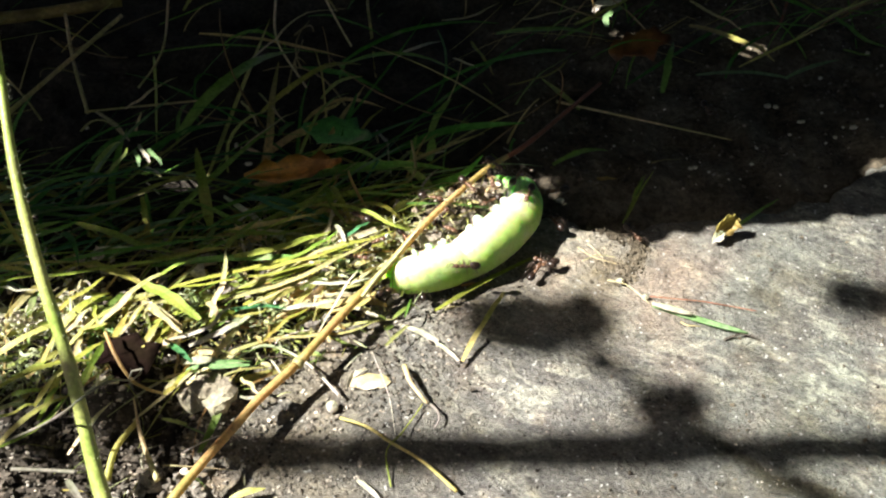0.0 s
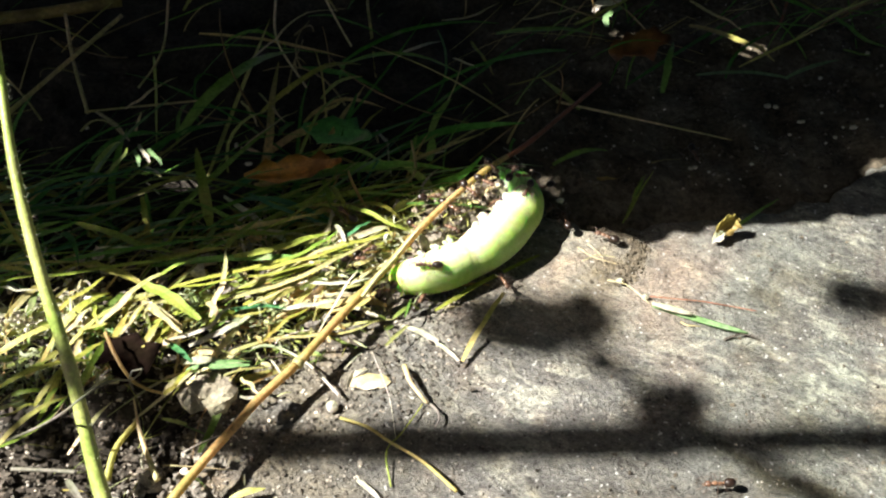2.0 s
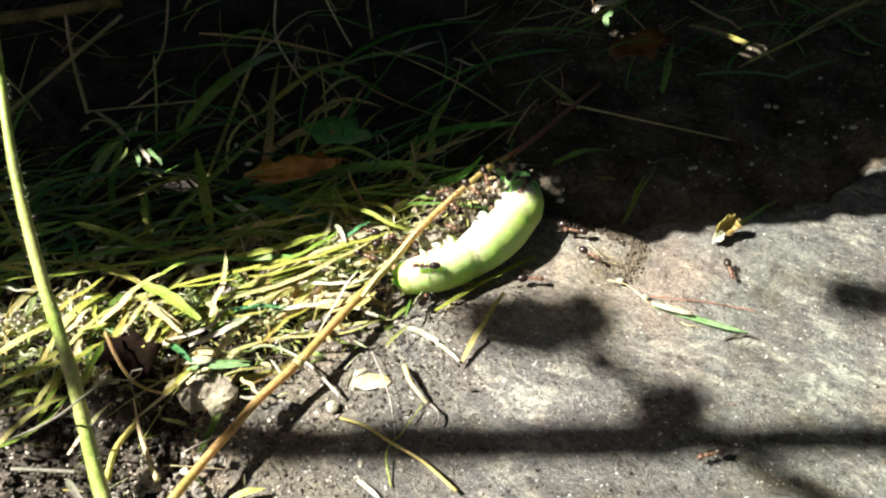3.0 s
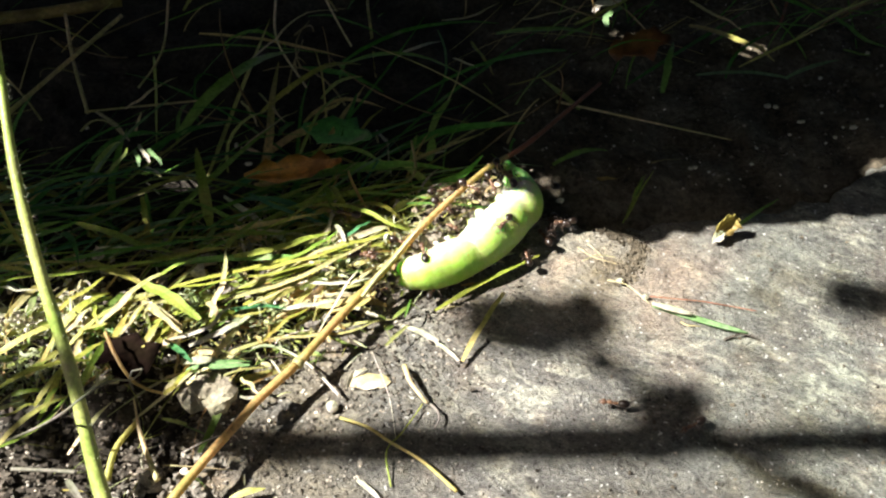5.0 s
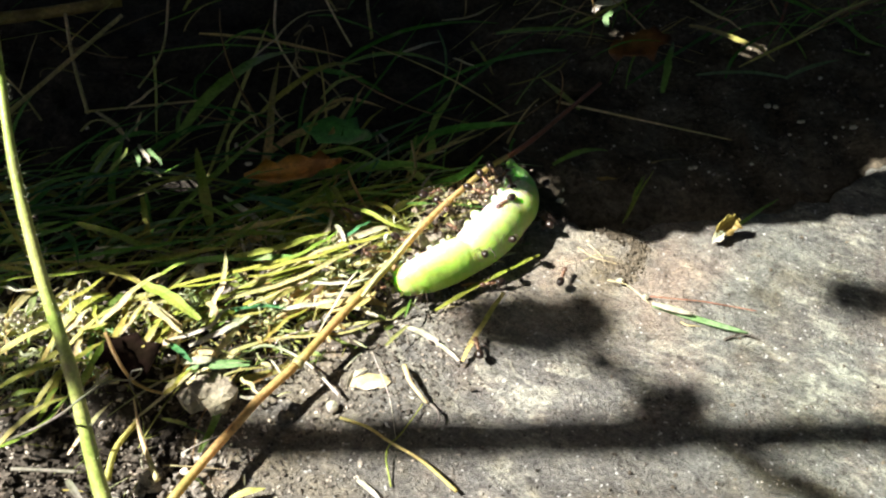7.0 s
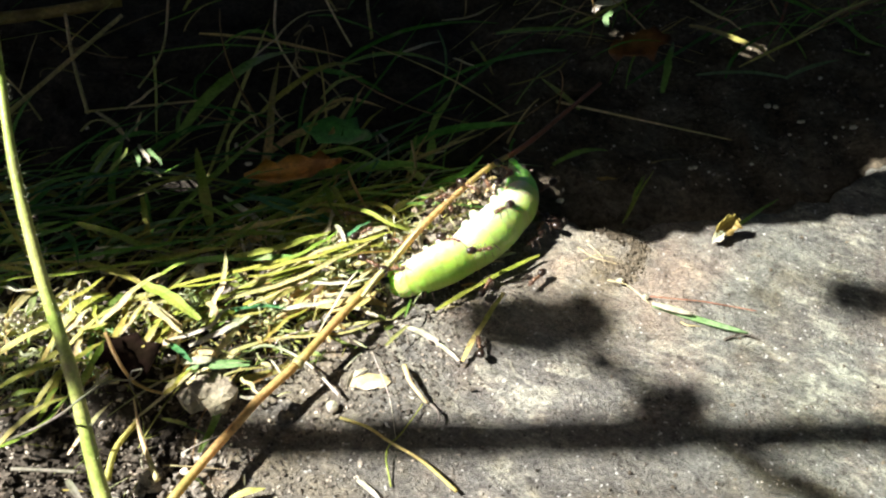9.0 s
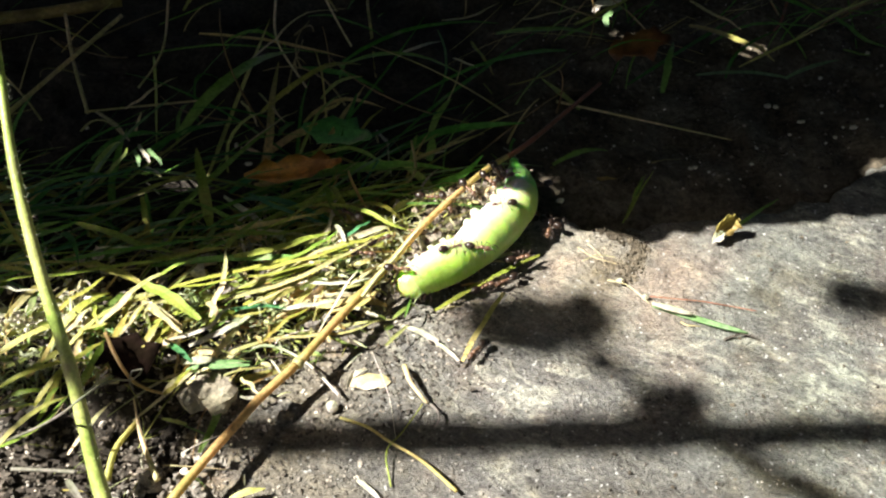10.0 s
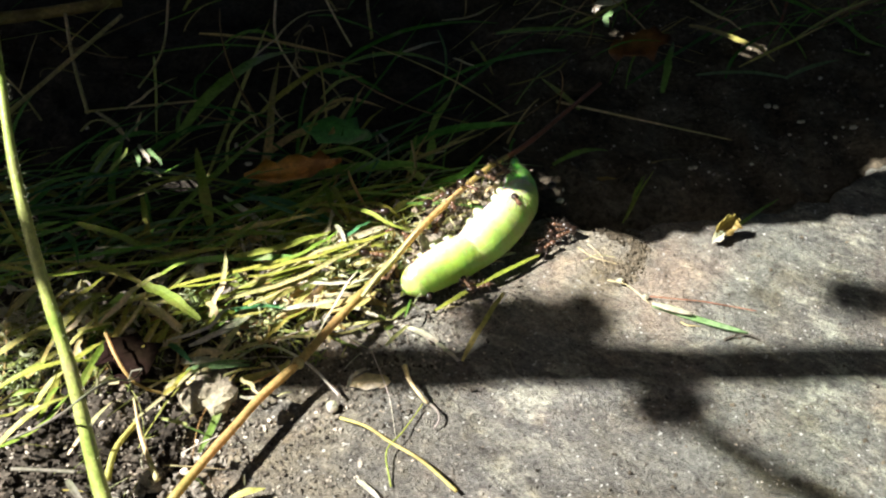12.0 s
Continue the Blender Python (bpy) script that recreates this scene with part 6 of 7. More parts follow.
ribbon("green grass blade in the deep shade", [(-0.0461, 0.0117, 0.0070), (-0.0360, 0.0053, 0.0070), (-0.0258, 0.0011, 0.0070)], 0.0014, BLUEGREEN)
ribbon("half-withered olive grass blade", [(-0.0490, -0.0078, 0.0080), (-0.0443, -0.0007, 0.0080), (-0.0405, 0.0040, 0.0080)], 0.0015, OLIVE)
ribbon("half-withered olive grass blade", [(-0.0501, -0.0015, 0.0070), (-0.0404, -0.0019, 0.0070), (-0.0309, -0.0008, 0.0070)], 0.0014, OLIVE)
ribbon("half-withered olive grass blade", [(-0.0467, -0.0095, 0.0070), (-0.0337, -0.0052, 0.0070), (-0.0258, -0.0010, 0.0070)], 0.0019, OLIVE)
ribbon("broad half-withered green grass blade", [(-0.0840, 0.0008, 0.0080), (-0.0747, -0.0033, 0.0080), (-0.0683, -0.0064, 0.0080), (-0.0602, -0.0091, 0.0080)], 0.0022, OLIVE, tip=0.2)
ribbon("green grass blade in the deep shade", [(-0.0956, -0.0038, 0.0080), (-0.0879, -0.0016, 0.0080), (-0.0830, 0.0006, 0.0080)], 0.0017, BLADE)
ribbon("green grass blade in the deep shade", [(-0.0978, 0.0087, 0.0080), (-0.0880, 0.0146, 0.0080), (-0.0773, 0.0181, 0.0080), (-0.0660, 0.0192, 0.0080)], 0.0014, BLUEGREEN)
ribbon("half-withered olive grass blade", [(-0.0673, -0.0031, 0.0040), (-0.0707, 0.0100, 0.0080)], 0.0017, OLIVE, tip=0.5)
ribbon("half-withered olive grass blade", [(-0.0653, 0.0129, 0.0070), (-0.0570, 0.0129, 0.0070), (-0.0475, 0.0144, 0.0070)], 0.0009, OLIVE)
ribbon("dim withered stem in the deep shade", [(-0.0835, 0.0060, 0.0070), (-0.0738, 0.0102, 0.0070), (-0.0637, 0.0148, 0.0070)], 0.0008, STRAW)
ribbon("half-withered olive grass blade", [(-0.0632, -0.0082, 0.0080), (-0.0572, 0.0055, 0.0080)], 0.0009, OLIVE)
ribbon("half-withered olive grass blade", [(-0.0409, -0.0020, 0.0080), (-0.0332, 0.0042, 0.0080), (-0.0295, 0.0100, 0.0080), (-0.0248, 0.0196, 0.0080)], 0.0008, OLIVE)
ribbon("green grass blade in the deep shade", [(-0.0319, 0.0263, 0.0070), (-0.0230, 0.0280, 0.0070), (-0.0135, 0.0233, 0.0070)], 0.0013, BLADE)
ribbon("dim withered stem in the deep shade", [(-0.0897, 0.0446, 0.0060), (-0.0844, 0.0392, 0.0060), (-0.0787, 0.0328, 0.0060)], 0.0013, STRAW)
ribbon("dim withered stem in the deep shade", [(-0.0794, 0.0388, 0.0030), (-0.0771, 0.0417, 0.0080)], 0.0009, STRAW)
ribbon("dim withered stem in the deep shade", [(-0.0825, 0.0455, 0.0060), (-0.0769, 0.0543, 0.0060), (-0.0714, 0.0591, 0.0060)], 0.0009, STRAW)
ribbon("dim withered stem in the deep shade", [(-0.0578, 0.0553, 0.0080), (-0.0487, 0.0699, 0.0080), (-0.0402, 0.0868, 0.0080), (-0.0280, 0.0903, 0.0080)], 0.0008, STRAW)
ribbon("dim withered stem in the deep shade", [(-0.0488, 0.0528, 0.0060), (-0.0448, 0.0467, 0.0060), (-0.0405, 0.0396, 0.0060)], 0.0009, STRAW)
ribbon("dim withered stem in the deep shade", [(-0.0528, 0.0491, 0.0060), (-0.0470, 0.0382, 0.0060)], 0.0009, STRAW)
ribbon("dim withered stem in the deep shade", [(-0.0505, 0.0292, 0.0060), (-0.0413, 0.0415, 0.0060), (-0.0373, 0.0453, 0.0060)], 0.0010, STRAW)
ribbon("dim withered stem in the deep shade", [(0.0080, 0.0797, 0.0040), (0.0112, 0.0711, 0.0040), (0.0136, 0.0634, 0.0040)], 0.0011, YELLOW)
ribbon("dim withered stem in the deep shade", [(0.0030, 0.0709, 0.0040), (0.0099, 0.0661, 0.0040)], 0.0011, STRAW)
ribbon("dim withered stem in the deep shade", [(0.0178, 0.0596, 0.0030), (0.0272, 0.0638, 0.0030), (0.0353, 0.0712, 0.0030)], 0.0012, YELLOW)
ribbon("dim withered stem in the deep shade", [(-0.0003, 0.0895, 0.0040), (0.0076, 0.0919, 0.0040), (0.0168, 0.0997, 0.0040)], 0.0010, STRAW)
ribbon("dim withered stem in the deep shade", [(0.0223, 0.0901, 0.0040), (0.0342, 0.0943, 0.0040), (0.0466, 0.0997, 0.0040)], 0.0008, STRAW)
ribbon("dim withered stem in the deep shade", [(0.0736, 0.1004, 0.0040), (0.0795, 0.0931, 0.0040), (0.0859, 0.0860, 0.0040)], 0.0012, STRAW)
ribbon("dim withered stem in the deep shade", [(0.0832, 0.0949, 0.0040), (0.0909, 0.0961, 0.0040), (0.0964, 0.0997, 0.0040)], 0.0007, STRAW)
ribbon("dim withered stem in the deep shade", [(0.1028, 0.1022, 0.0040), (0.0981, 0.0895, 0.0040), (0.0936, 0.0825, 0.0040)], 0.0010, REDSTEM)
ribbon("green grass blade in the deep shade", [(0.1130, 0.0767, 0.0030), (0.1201, 0.0734, 0.0030)], 0.0011, BLADE)
ribbon("green grass blade in the deep shade", [(0.1148, 0.0919, 0.0040), (0.1198, 0.0803, 0.0040), (0.1255, 0.0758, 0.0040)], 0.0018, BLADE)
ribbon("yellow-green blade with a sunlit stretch", [(0.0715, 0.0884, 0.0030), (0.0784, 0.0855, 0.0030), (0.0834, 0.0820, 0.0030), (0.0890, 0.0778, 0.0030), (0.0923, 0.0712, 0.0030)], 0.0029, YELLOW)
ribbon("thin brown stem on the shaded soil", [(0.0466, 0.0269, 0.0015), (0.0507, 0.0289, 0.0015), (0.0601, 0.0307, 0.0015)], 0.0006, DRYSTEM)
ribbon("thin forked twig on the shaded soil", [(0.0430, 0.0080, 0.0010), (0.0500, 0.0233, 0.0030)], 0.0006, OLIVE)
ribbon("thin forked twig on the shaded soil", [(0.0462, 0.0155, 0.0010), (0.0491, 0.0228, 0.0030)], 0.0004, OLIVE)
ribbon("small olive leaf scrap on the shaded soil", [(0.0381, 0.0234, 0.0010), (0.0430, 0.0239, 0.0010)], 0.0014, DRYLEAF)
ribbon("sunlit pale green leaf fragment in grass", [(-0.0762, 0.0268, 0.0075), (-0.0735, 0.0212, 0.0075)], 0.0012, LIMELEAF, tip=0.4)
ribbon("sunlit pale leaf fragment in the grass", [(-0.0753, 0.0286, 0.0080), (-0.0713, 0.0219, 0.0080)], 0.0011, PALE, tip=0.4)
ribbon("sunlit pale leaf fragment in the grass", [(-0.0729, 0.0271, 0.0080), (-0.0681, 0.0214, 0.0080)], 0.0012, LIMELEAF, tip=0.4)
ribbon("sunlit pale leaf fragment in the grass", [(-0.0716, 0.0200, 0.0080), (-0.0679, 0.0177, 0.0080)], 0.0010, PALE, tip=0.4)
ribbon("sunlit pale green leaf fragment in grass", [(0.0464, 0.0808, 0.0080), (0.0467, 0.0856, 0.0080), (0.0516, 0.0915, 0.0080)], 0.0019, LIMELEAF, tip=0.4)
ribbon("sunlit crumpled white leaf fragment", [(0.0469, 0.0964, 0.0080), (0.0434, 0.0880, 0.0080)], 0.0023, PALE, tip=0.6)


def leaf_thing(name, label, p, length, width, yaw, mat, cup=0.2, curl=0.0, ragged=0.25, tilt=(0, 0), seed=1.0, thick=0.0003):
    ob = new(name, mesh_of(name, *leaf_mesh(length, width, cup, 9, thick, curl, ragged, seed), mat))
    ob.matrix_basis = Matrix.Translation(p) @ Euler((radians(tilt[0]), radians(tilt[1]), radians(yaw))).to_matrix().to_4x4()
    return tagged(ob, label, "leaf")


leaf_thing("dead_leaf", "orange-brown dead leaf lying in shaded grass", (-0.0485, 0.0201, 0.0050), 0.0250, 0.0062, 6, BROWN, 0.6, 0.5, 1.1, (28, 0), 2.0)
leaf_thing("dead_leaf", "dark red-brown dead leaf in shaded grass", (0.0464, 0.0741, 0.0040), 0.0175, 0.0090, 4, DULLBROWN, 0.3, 0.4, 1.2, (20, -5), 5.0)
leaf_thing("weed_leaf", "broad green weed leaf in the shade", (-0.0361, 0.0400, 0.0050), 0.0205, 0.0085, -24, BROADLEAF, 0.3, 0.3, 0.6, (12, 0), 3.0)
leaf_thing("dead_leaf", "dark rotten curled leaf on the soil", (-0.0687, -0.0350, 0.0090), 0.0125, 0.0095, -40, DARKLEAF, 0.5, 0.7, 1.0, (14, 34), 5.6)
leaf_thing("dead_leaf", "curled dry yellow leaf on the slab", (0.0633, 0.0022, 0.0010), 0.0080, 0.0040, 54, DRYLEAF, 1.5, 1.2, 1.1, (38, -14), 9.0)
leaf_thing("leaf_fragment", "bleached white torn leaf tip on the slab", (0.0630, 0.0009, 0.0015), 0.0036, 0.0022, 38, PALE, 0.9, 0.9, 0.9, (20, -10), 2.4)
leaf_thing("leaf_fragment", "white and green leaf fragment on the slab", (0.0462, -0.0185, 0.0010), 0.0212, 0.0014, -24, LIMELEAF, 0.3, 0.1, 0.2, (0, 1), 6.0, 0.0005)
leaf_thing("leaf_fragment", "bleached white leaf base on the slab", (0.0460, -0.0187, 0.0020), 0.0090, 0.0015, -24, PALE, 0.3, 0.1, 0.2, (0, 0), 8.0, 0.0005)
leaf_thing("leaf_fragment", "sunlit pale leaf fragment in the grass", (-0.0725, 0.0203, 0.0070), 0.0060, 0.0012, -12, LIMELEAF, 0.3, 0.3, 0.3, (0, 0), 4.3)
leaf_thing("leaf_fragment", "sunlit pale flower bits in the grass", (0.0432, 0.0921, 0.0080), 0.0085, 0.0036, -8, PALE, 0.4, 0.5, 0.6, (0, 0), 5.3)


def pebble(label, p, r, mat, dent=0.5, seed=1.0, name="pebble", category="pebble"):
    ob = new(name, mesh_of(name, *ball((0, 0, 0), r, 14, 9, dent, seed), mat, False))
    ob.location = p
    return tagged(ob, label, category)


STONE = SLAB
pebble("flat pale stone chip on the soil", (-0.0468, -0.0442, 0.0026), (0.0050, 0.0050, 0.0027), CHIP, 0.75, 2.0, "stone_chip", "stone")
pebble("small dark stone chip at the slab edge", (-0.0325, -0.0468, 0.0000), (0.0036, 0.0030, 0.0014), STONE, 0.6, 4.0, "stone_chip", "stone")
for p, r, seed in (((0.0074, 0.0152, 0.0020), (0.0026, 0.0022, 0.0018), 3.1), ((0.0102, 0.0181, 0.0020), (0.0020, 0.0018, 0.0016), 6.4), ((-0.0016, -0.0003, 0.0020), (0.0026, 0.0023, 0.0020), 8.8), ((0.0046, 0.0100, 0.0020), (0.0017, 0.0015, 0.0013), 5.2)):
    pebble("grey-brown soil clod dug up beside the caterpillar", p, r, CLOD, 1.1, seed, "soil_clod", "soil clod")
pebble("pale yellow dry flake on the slab", (-0.0150, -0.0396, 0.0007), (0.0041, 0.0021, 0.0005), SHELLY, 0.35, 4.6, "bark_flake", "flake")
pebble("white seed husk on the slab", (-0.0224, -0.0465, 0.0015), (0.0012, 0.0013, 0.0010), PALE, 0.2, 1.0, "seed", "seed")
pebble("white seed husk on the slab", (0.0450, -0.0161, 0.0010), (0.0009, 0.0006, 0.0006), PALE, 0.3, 1.0, "seed", "seed")
pebble("pale crumb on the slab", (0.0401, -0.0109, 0.0008), (0.0009, 0.0007, 0.0006), PALE, 0.3, 3.0, "seed", "seed")
pebble("white seed on a grass stem", (-0.0044, 0.0141, 0.0030), (0.0011, 0.0009, 0.0009), PALE, 0.3, 5.0, "seed", "seed")
pebble("white seed in the grass", (-0.0480, 0.0248, 0.0050), (0.0010, 0.0005, 0.0005), PALE, 0.3, 6.0, "seed", "seed")
pebble("white seed in the grass", (-0.0520, 0.0320, 0.0050), (0.0005, 0.0009, 0.0005), PALE, 0.3, 7.0, "seed", "seed")

pebble("pale crumb on the shaded soil", (0.0286, 0.0155, 0.0012), (0.0008, 0.0007, 0.0006), PALE, 0.6, 2.0, "crumb", "crumb")
pebble("pale crumb on the shaded soil", (0.0622, 0.0275, 0.0012), (0.0006, 0.0005, 0.0004), PALE, 0.6, 7.0, "crumb", "crumb")
pebble("white seed in the deep shade", (-0.0935, 0.0438, 0.0012), (0.0007, 0.0006, 0.0005), PALE, 0.6, 8.0, "crumb", "crumb")
pebble("pale crumb on the shaded soil", (0.0940, 0.0462, 0.0012), (0.0006, 0.0005, 0.0004), PALE, 0.6, 2.0, "crumb", "crumb")
pebble("pale crumb on the shaded soil", (0.1072, 0.0438, 0.0012), (0.0007, 0.0006, 0.0005), PALE, 0.6, 5.0, "crumb", "crumb")
pebble("pale crumb on the shaded soil", (0.0869, 0.0530, 0.0012), (0.0009, 0.0007, 0.0006), PALE, 0.6, 8.0, "crumb", "crumb")
pebble("pale crumb on the shaded soil", (0.1043, 0.0657, 0.0012), (0.0006, 0.0005, 0.0004), PALE, 0.6, 3.0, "crumb", "crumb")
pebble("pale crumb on the shaded soil", (0.1207, 0.0776, 0.0012), (0.0006, 0.0005, 0.0005), PALE, 0.6, 5.0, "crumb", "crumb")
for x, y, r in ((0.1011, 0.0509, 0.00039), (0.0952, 0.0471, 0.00058), (0.1052, 0.0447, 0.00045), (0.1083, 0.0447, 0.00071), (0.1125, 0.0480, 0.00039), (0.1180, 0.0539, 0.00052), (0.1020, 0.0405, 0.00058), (0.0990, 0.0382, 0.00039), (0.0904, 0.0416, 0.00052), (0.0807, 0.0361, 0.00039), (0.0636, 0.0285, 0.00058), (0.0668, 0.0268, 0.00039), (0.0781, 0.0298, 0.00052), (0.0947, 0.0215, 0.00039), (0.0741, 0.0240, 0.00032), (0.0893, 0.0534, 0.00071)):
    pebble("pale speck of grit on the shaded soil", (x, y, 0.0006), (r, r * 0.85, r * 0.7), PALE, 0.5, x * 90, "crumb", "crumb")
pebble("grey-brown soil clod under the dry reed", (-0.0029, -0.0016, 0.0040), (0.0026, 0.0024, 0.0022), CLOD, 1.1, 7.7, "soil_clod", "soil clod")

# ---- ants ----
def ant():
    """A wood ant, seven millimetres long, facing +x, its feet at z = 0."""
    root = new("ant")
    mm = 0.00087
    part("thorax", joined([ball((0.75 * mm, 0, 1.55 * mm), (0.85 * mm, 0.52 * mm, 0.52 * mm)), ball((-0.35 * mm, 0, 1.40 * mm), (0.75 * mm, 0.42 * mm, 0.45 * mm)), ball((-1.15 * mm, 0, 1.45 * mm), (0.22 * mm, 0.25 * mm, 0.42 * mm), 8, 6)]), ANT_RED, root, "rust-red thorax")
    head = part("head", ball((2.15 * mm, 0, 1.55 * mm), (0.85 * mm, 0.75 * mm, 0.55 * mm)), ANT_HEAD, root)
    for s in (-1, 1):
        part("jaw", tube_mesh([Vector((2.8, 0.25 * s, 1.4)) * mm, Vector((3.25, 0.22 * s, 1.3)) * mm, Vector((3.4, 0.02 * s, 1.25)) * mm], 0.14 * mm, 0.05 * mm), ANT_RED, head)
        part("antenna", tube_mesh([Vector((2.7, 0.3 * s, 1.85)) * mm, Vector((3.4, 1.05 * s, 2.3)) * mm, Vector((4.1, 1.25 * s, 1.9)) * mm, Vector((4.8, 1.2 * s, 1.3)) * mm], 0.09 * mm, 0.07 * mm), ANT_LEG, root)
    part("gaster", ball((-2.55 * mm, 0, 1.60 * mm), (1.45 * mm, 1.05 * mm, 1.0 * mm), 14, 10), ANT_DARK, root, "glossy black abdomen")
    for k, (x, reach, spread) in enumerate(((0.95, 1.9, 2.1), (0.35, 0.0, 2.7), (-0.2, -2.3, 2.5))):
        for s in (-1, 1):
            pts = [Vector((0, 0, 0)), Vector((reach * 0.35, s * spread * 0.42, 1.35)) * mm, Vector((reach * 0.8, s * spread * 0.85, 0.1)) * mm, Vector((reach * 1.08, s * spread * 1.05, -1.3)) * mm]
            part("leg", tube_mesh(pts, 0.10 * mm, 0.05 * mm), ANT_LEG, root, "", Matrix.Translation(Vector((x, 0.35 * s, 1.35)) * mm))
    return tagged(root, "rust-and-black wood ant swarming on the caterpillar", "ant", "ants")


first_ant = ant()
PATHS = []


def track(*rows):
    """Rows of (seconds, place, heading in degrees, lean sideways in degrees)."""
    PATHS.append(rows)


# on the caterpillar
track((0, (0.0048, -0.0156, 0.0085), 185, -35), (0.2, (0.0028, -0.0165, 0.0085), 182, -35), (0.4, (0.0016, -0.0156, 0.0090), 180, -35), (0.6, (-0.0004, -0.0158, 0.0090), 178, -35), (1.2, (-0.0017, -0.0159, 0.0090), 180, -35), (1.8, (-0.0027, -0.0156, 0.0090), 178, -35),
      (2.4, (-0.0042, -0.0161, 0.0090), 182, -30), (3.2, (-0.0039, -0.0159, 0.0090), 175, -30), (4.8, (-0.0052, -0.0134, 0.0090), 120, 0), (5.0, (-0.0043, -0.0100, 0.0080), 100, 0), (5.4, (-0.0012, -0.0011, 0.0040), 70, 0), (7, (-0.0018, 0.0003, 0.0040), 80, 0), (9, (-0.0025, -0.0011, 0.0040), 60, 0), (12, (-0.0016, -0.0001, 0.0040), 75, 0))
track((0, (0.0116, 0.0111, 0.0040), 210, 0), (3.2, (0.0129, 0.0099, 0.0040), 230, 0), (4.8, (0.0135, -0.0025, 0.0090), 250, -10), (5.4, (0.0145, -0.0026, 0.0100), 205, -10), (6.0, (0.0155, -0.0009, 0.0100), 200, -10), (6.2, (0.0162, 0.0007, 0.0100), 215, -5), (6.4, (0.0148, 0.0040, 0.0100), 225, 0),
      (7.2, (0.0141, 0.0038, 0.0100), 225, 0), (8.8, (0.0134, 0.0015, 0.0100), 222, -5), (9.5, (0.0147, 0.0026, 0.0100), 222, -5), (9.8, (0.0134, 0.0022, 0.0100), 218, 0), (10.2, (0.0143, 0.0066, 0.0090), 150, 0), (10.6, (0.0153, 0.0095, 0.0090), 120, 0), (11.0, (0.0164, 0.0122, 0.0080), 100, 0), (12.0, (0.0170, 0.0040, 0.0100), 280, -20))
track((0, (0.0228, -0.0063, 0.0010), 150, 0), (0.6, (0.0226, -0.0049, 0.0010), 90, 0), (0.9, (0.0241, 0.0014, 0.0010), 80, 0), (1.4, (0.0236, 0.0146, 0.0030), 110, 0), (1.8, (0.0200, 0.0155, 0.0080), 170, 0), (3.2, (0.0196, 0.0146, 0.0080), 190, 0), (5.0, (0.0256, 0.0064, 0.0010), 250, 0), (5.6, (0.0190, -0.0049, 0.0010), 200, 0), (6.0, (0.0127, -0.0106, 0.0040), 120, -40), (6.4, (0.0090, -0.0118, 0.0070), 130, -40), (6.8, (0.0083, -0.0114, 0.0070), 110, -40), (7.2, (0.0098, -0.0101, 0.0085), 80, -30), (8.8, (0.0082, -0.0109, 0.0090), 30, -25), (9.2, (0.0088, -0.0109, 0.0090), 15, -25), (9.6, (0.0093, -0.0099, 0.0090), 15, -25),
      (10.0, (0.0080, -0.0101, 0.0090), -20, -20), (10.4, (0.0061, -0.0106, 0.0090), -55, -10), (10.8, (0.0048, -0.0130, 0.0090), -65, 0), (11.2, (0.0042, -0.0134, 0.0090), -65, 0), (11.4, (0.0041, -0.0138, 0.0080), -70, 0), (11.6, (0.0045, -0.0155, 0.0060), -80, 0), (12.0, (0.0053, -0.0152, 0.0030), -60, 0))
track((0, (0.0008, 0.0018, 0.0040), -30, 0), (7.2, (0.0014, 0.0027, 0.0040), -40, 0), (8.8, (0.0008, -0.0041, 0.0070), -50, 0), (9.2, (0.0024, -0.0088, 0.0090), 15, -20), (9.5, (0.0018, -0.0094, 0.0090), 22, -20), (10.0, (0.0020, -0.0102, 0.0090), 30, -20), (10.3, (0.0008, -0.0088, 0.0090), 100, 0), (10.6, (-0.0012, -0.0041, 0.0070), 130, 0), (11.0, (-0.0018, 0.0027, 0.0040), 110, 0), (12.0, (-0.0012, 0.0037, 0.0040), 60, 0))
track((0, (-0.0118, -0.0160, 0.0020), 30, 0), (7.2, (-0.0130, -0.0161, 0.0030), 20, 0), (8.8, (-0.0117, -0.0146, 0.0060), 10, 0), (9.2, (-0.0096, -0.0146, 0.0080), 2, -15), (9.6, (-0.0085, -0.0158, 0.0090), 0, -15), (10.0, (-0.0096, -0.0155, 0.0080), -10, -10), (10.4, (-0.0111, -0.0145, 0.0050), 200, 0), (12, (-0.0125, -0.0135, 0.0030), 190, 0))
track((0, (0.0199, 0.0079, 0.0090), 250, 0), (3.2, (0.0187, 0.0109, 0.0090), 240, 0), (5.0, (0.0163, 0.0146, 0.0080), 100, 0), (7.2, (0.0144, 0.0166, 0.0070), 60, 0), (9.5, (0.0148, 0.0158, 0.0070), 40, 0), (12, (0.0137, 0.0172, 0.0070), 20, 0))
track((0, (0.0175, 0.0139, 0.0090), 60, 0), (3.2, (0.0161, 0.0171, 0.0080), 80, 0), (5.5, (0.0156, 0.0140, 0.0080), 120, 0), (7.2, (0.0162, 0.0130, 0.0080), 100, 0), (8.5, (0.0218, 0.0131, 0.0040), 0, 0), (9.0, (0.0233, 0.0059, 0.0015), 240, 0), (9.6, (0.0245, 0.0041, 0.0010), 260, 0), (10.6, (0.0252, 0.0058, 0.0010), 250, 0), (11.2, (0.0263, 0.0070, 0.0010), 230, 0), (11.6, (0.0275, 0.0045, 0.0010), 200, 0), (12, (0.0274, 0.0041, 0.0010), 190, 0))
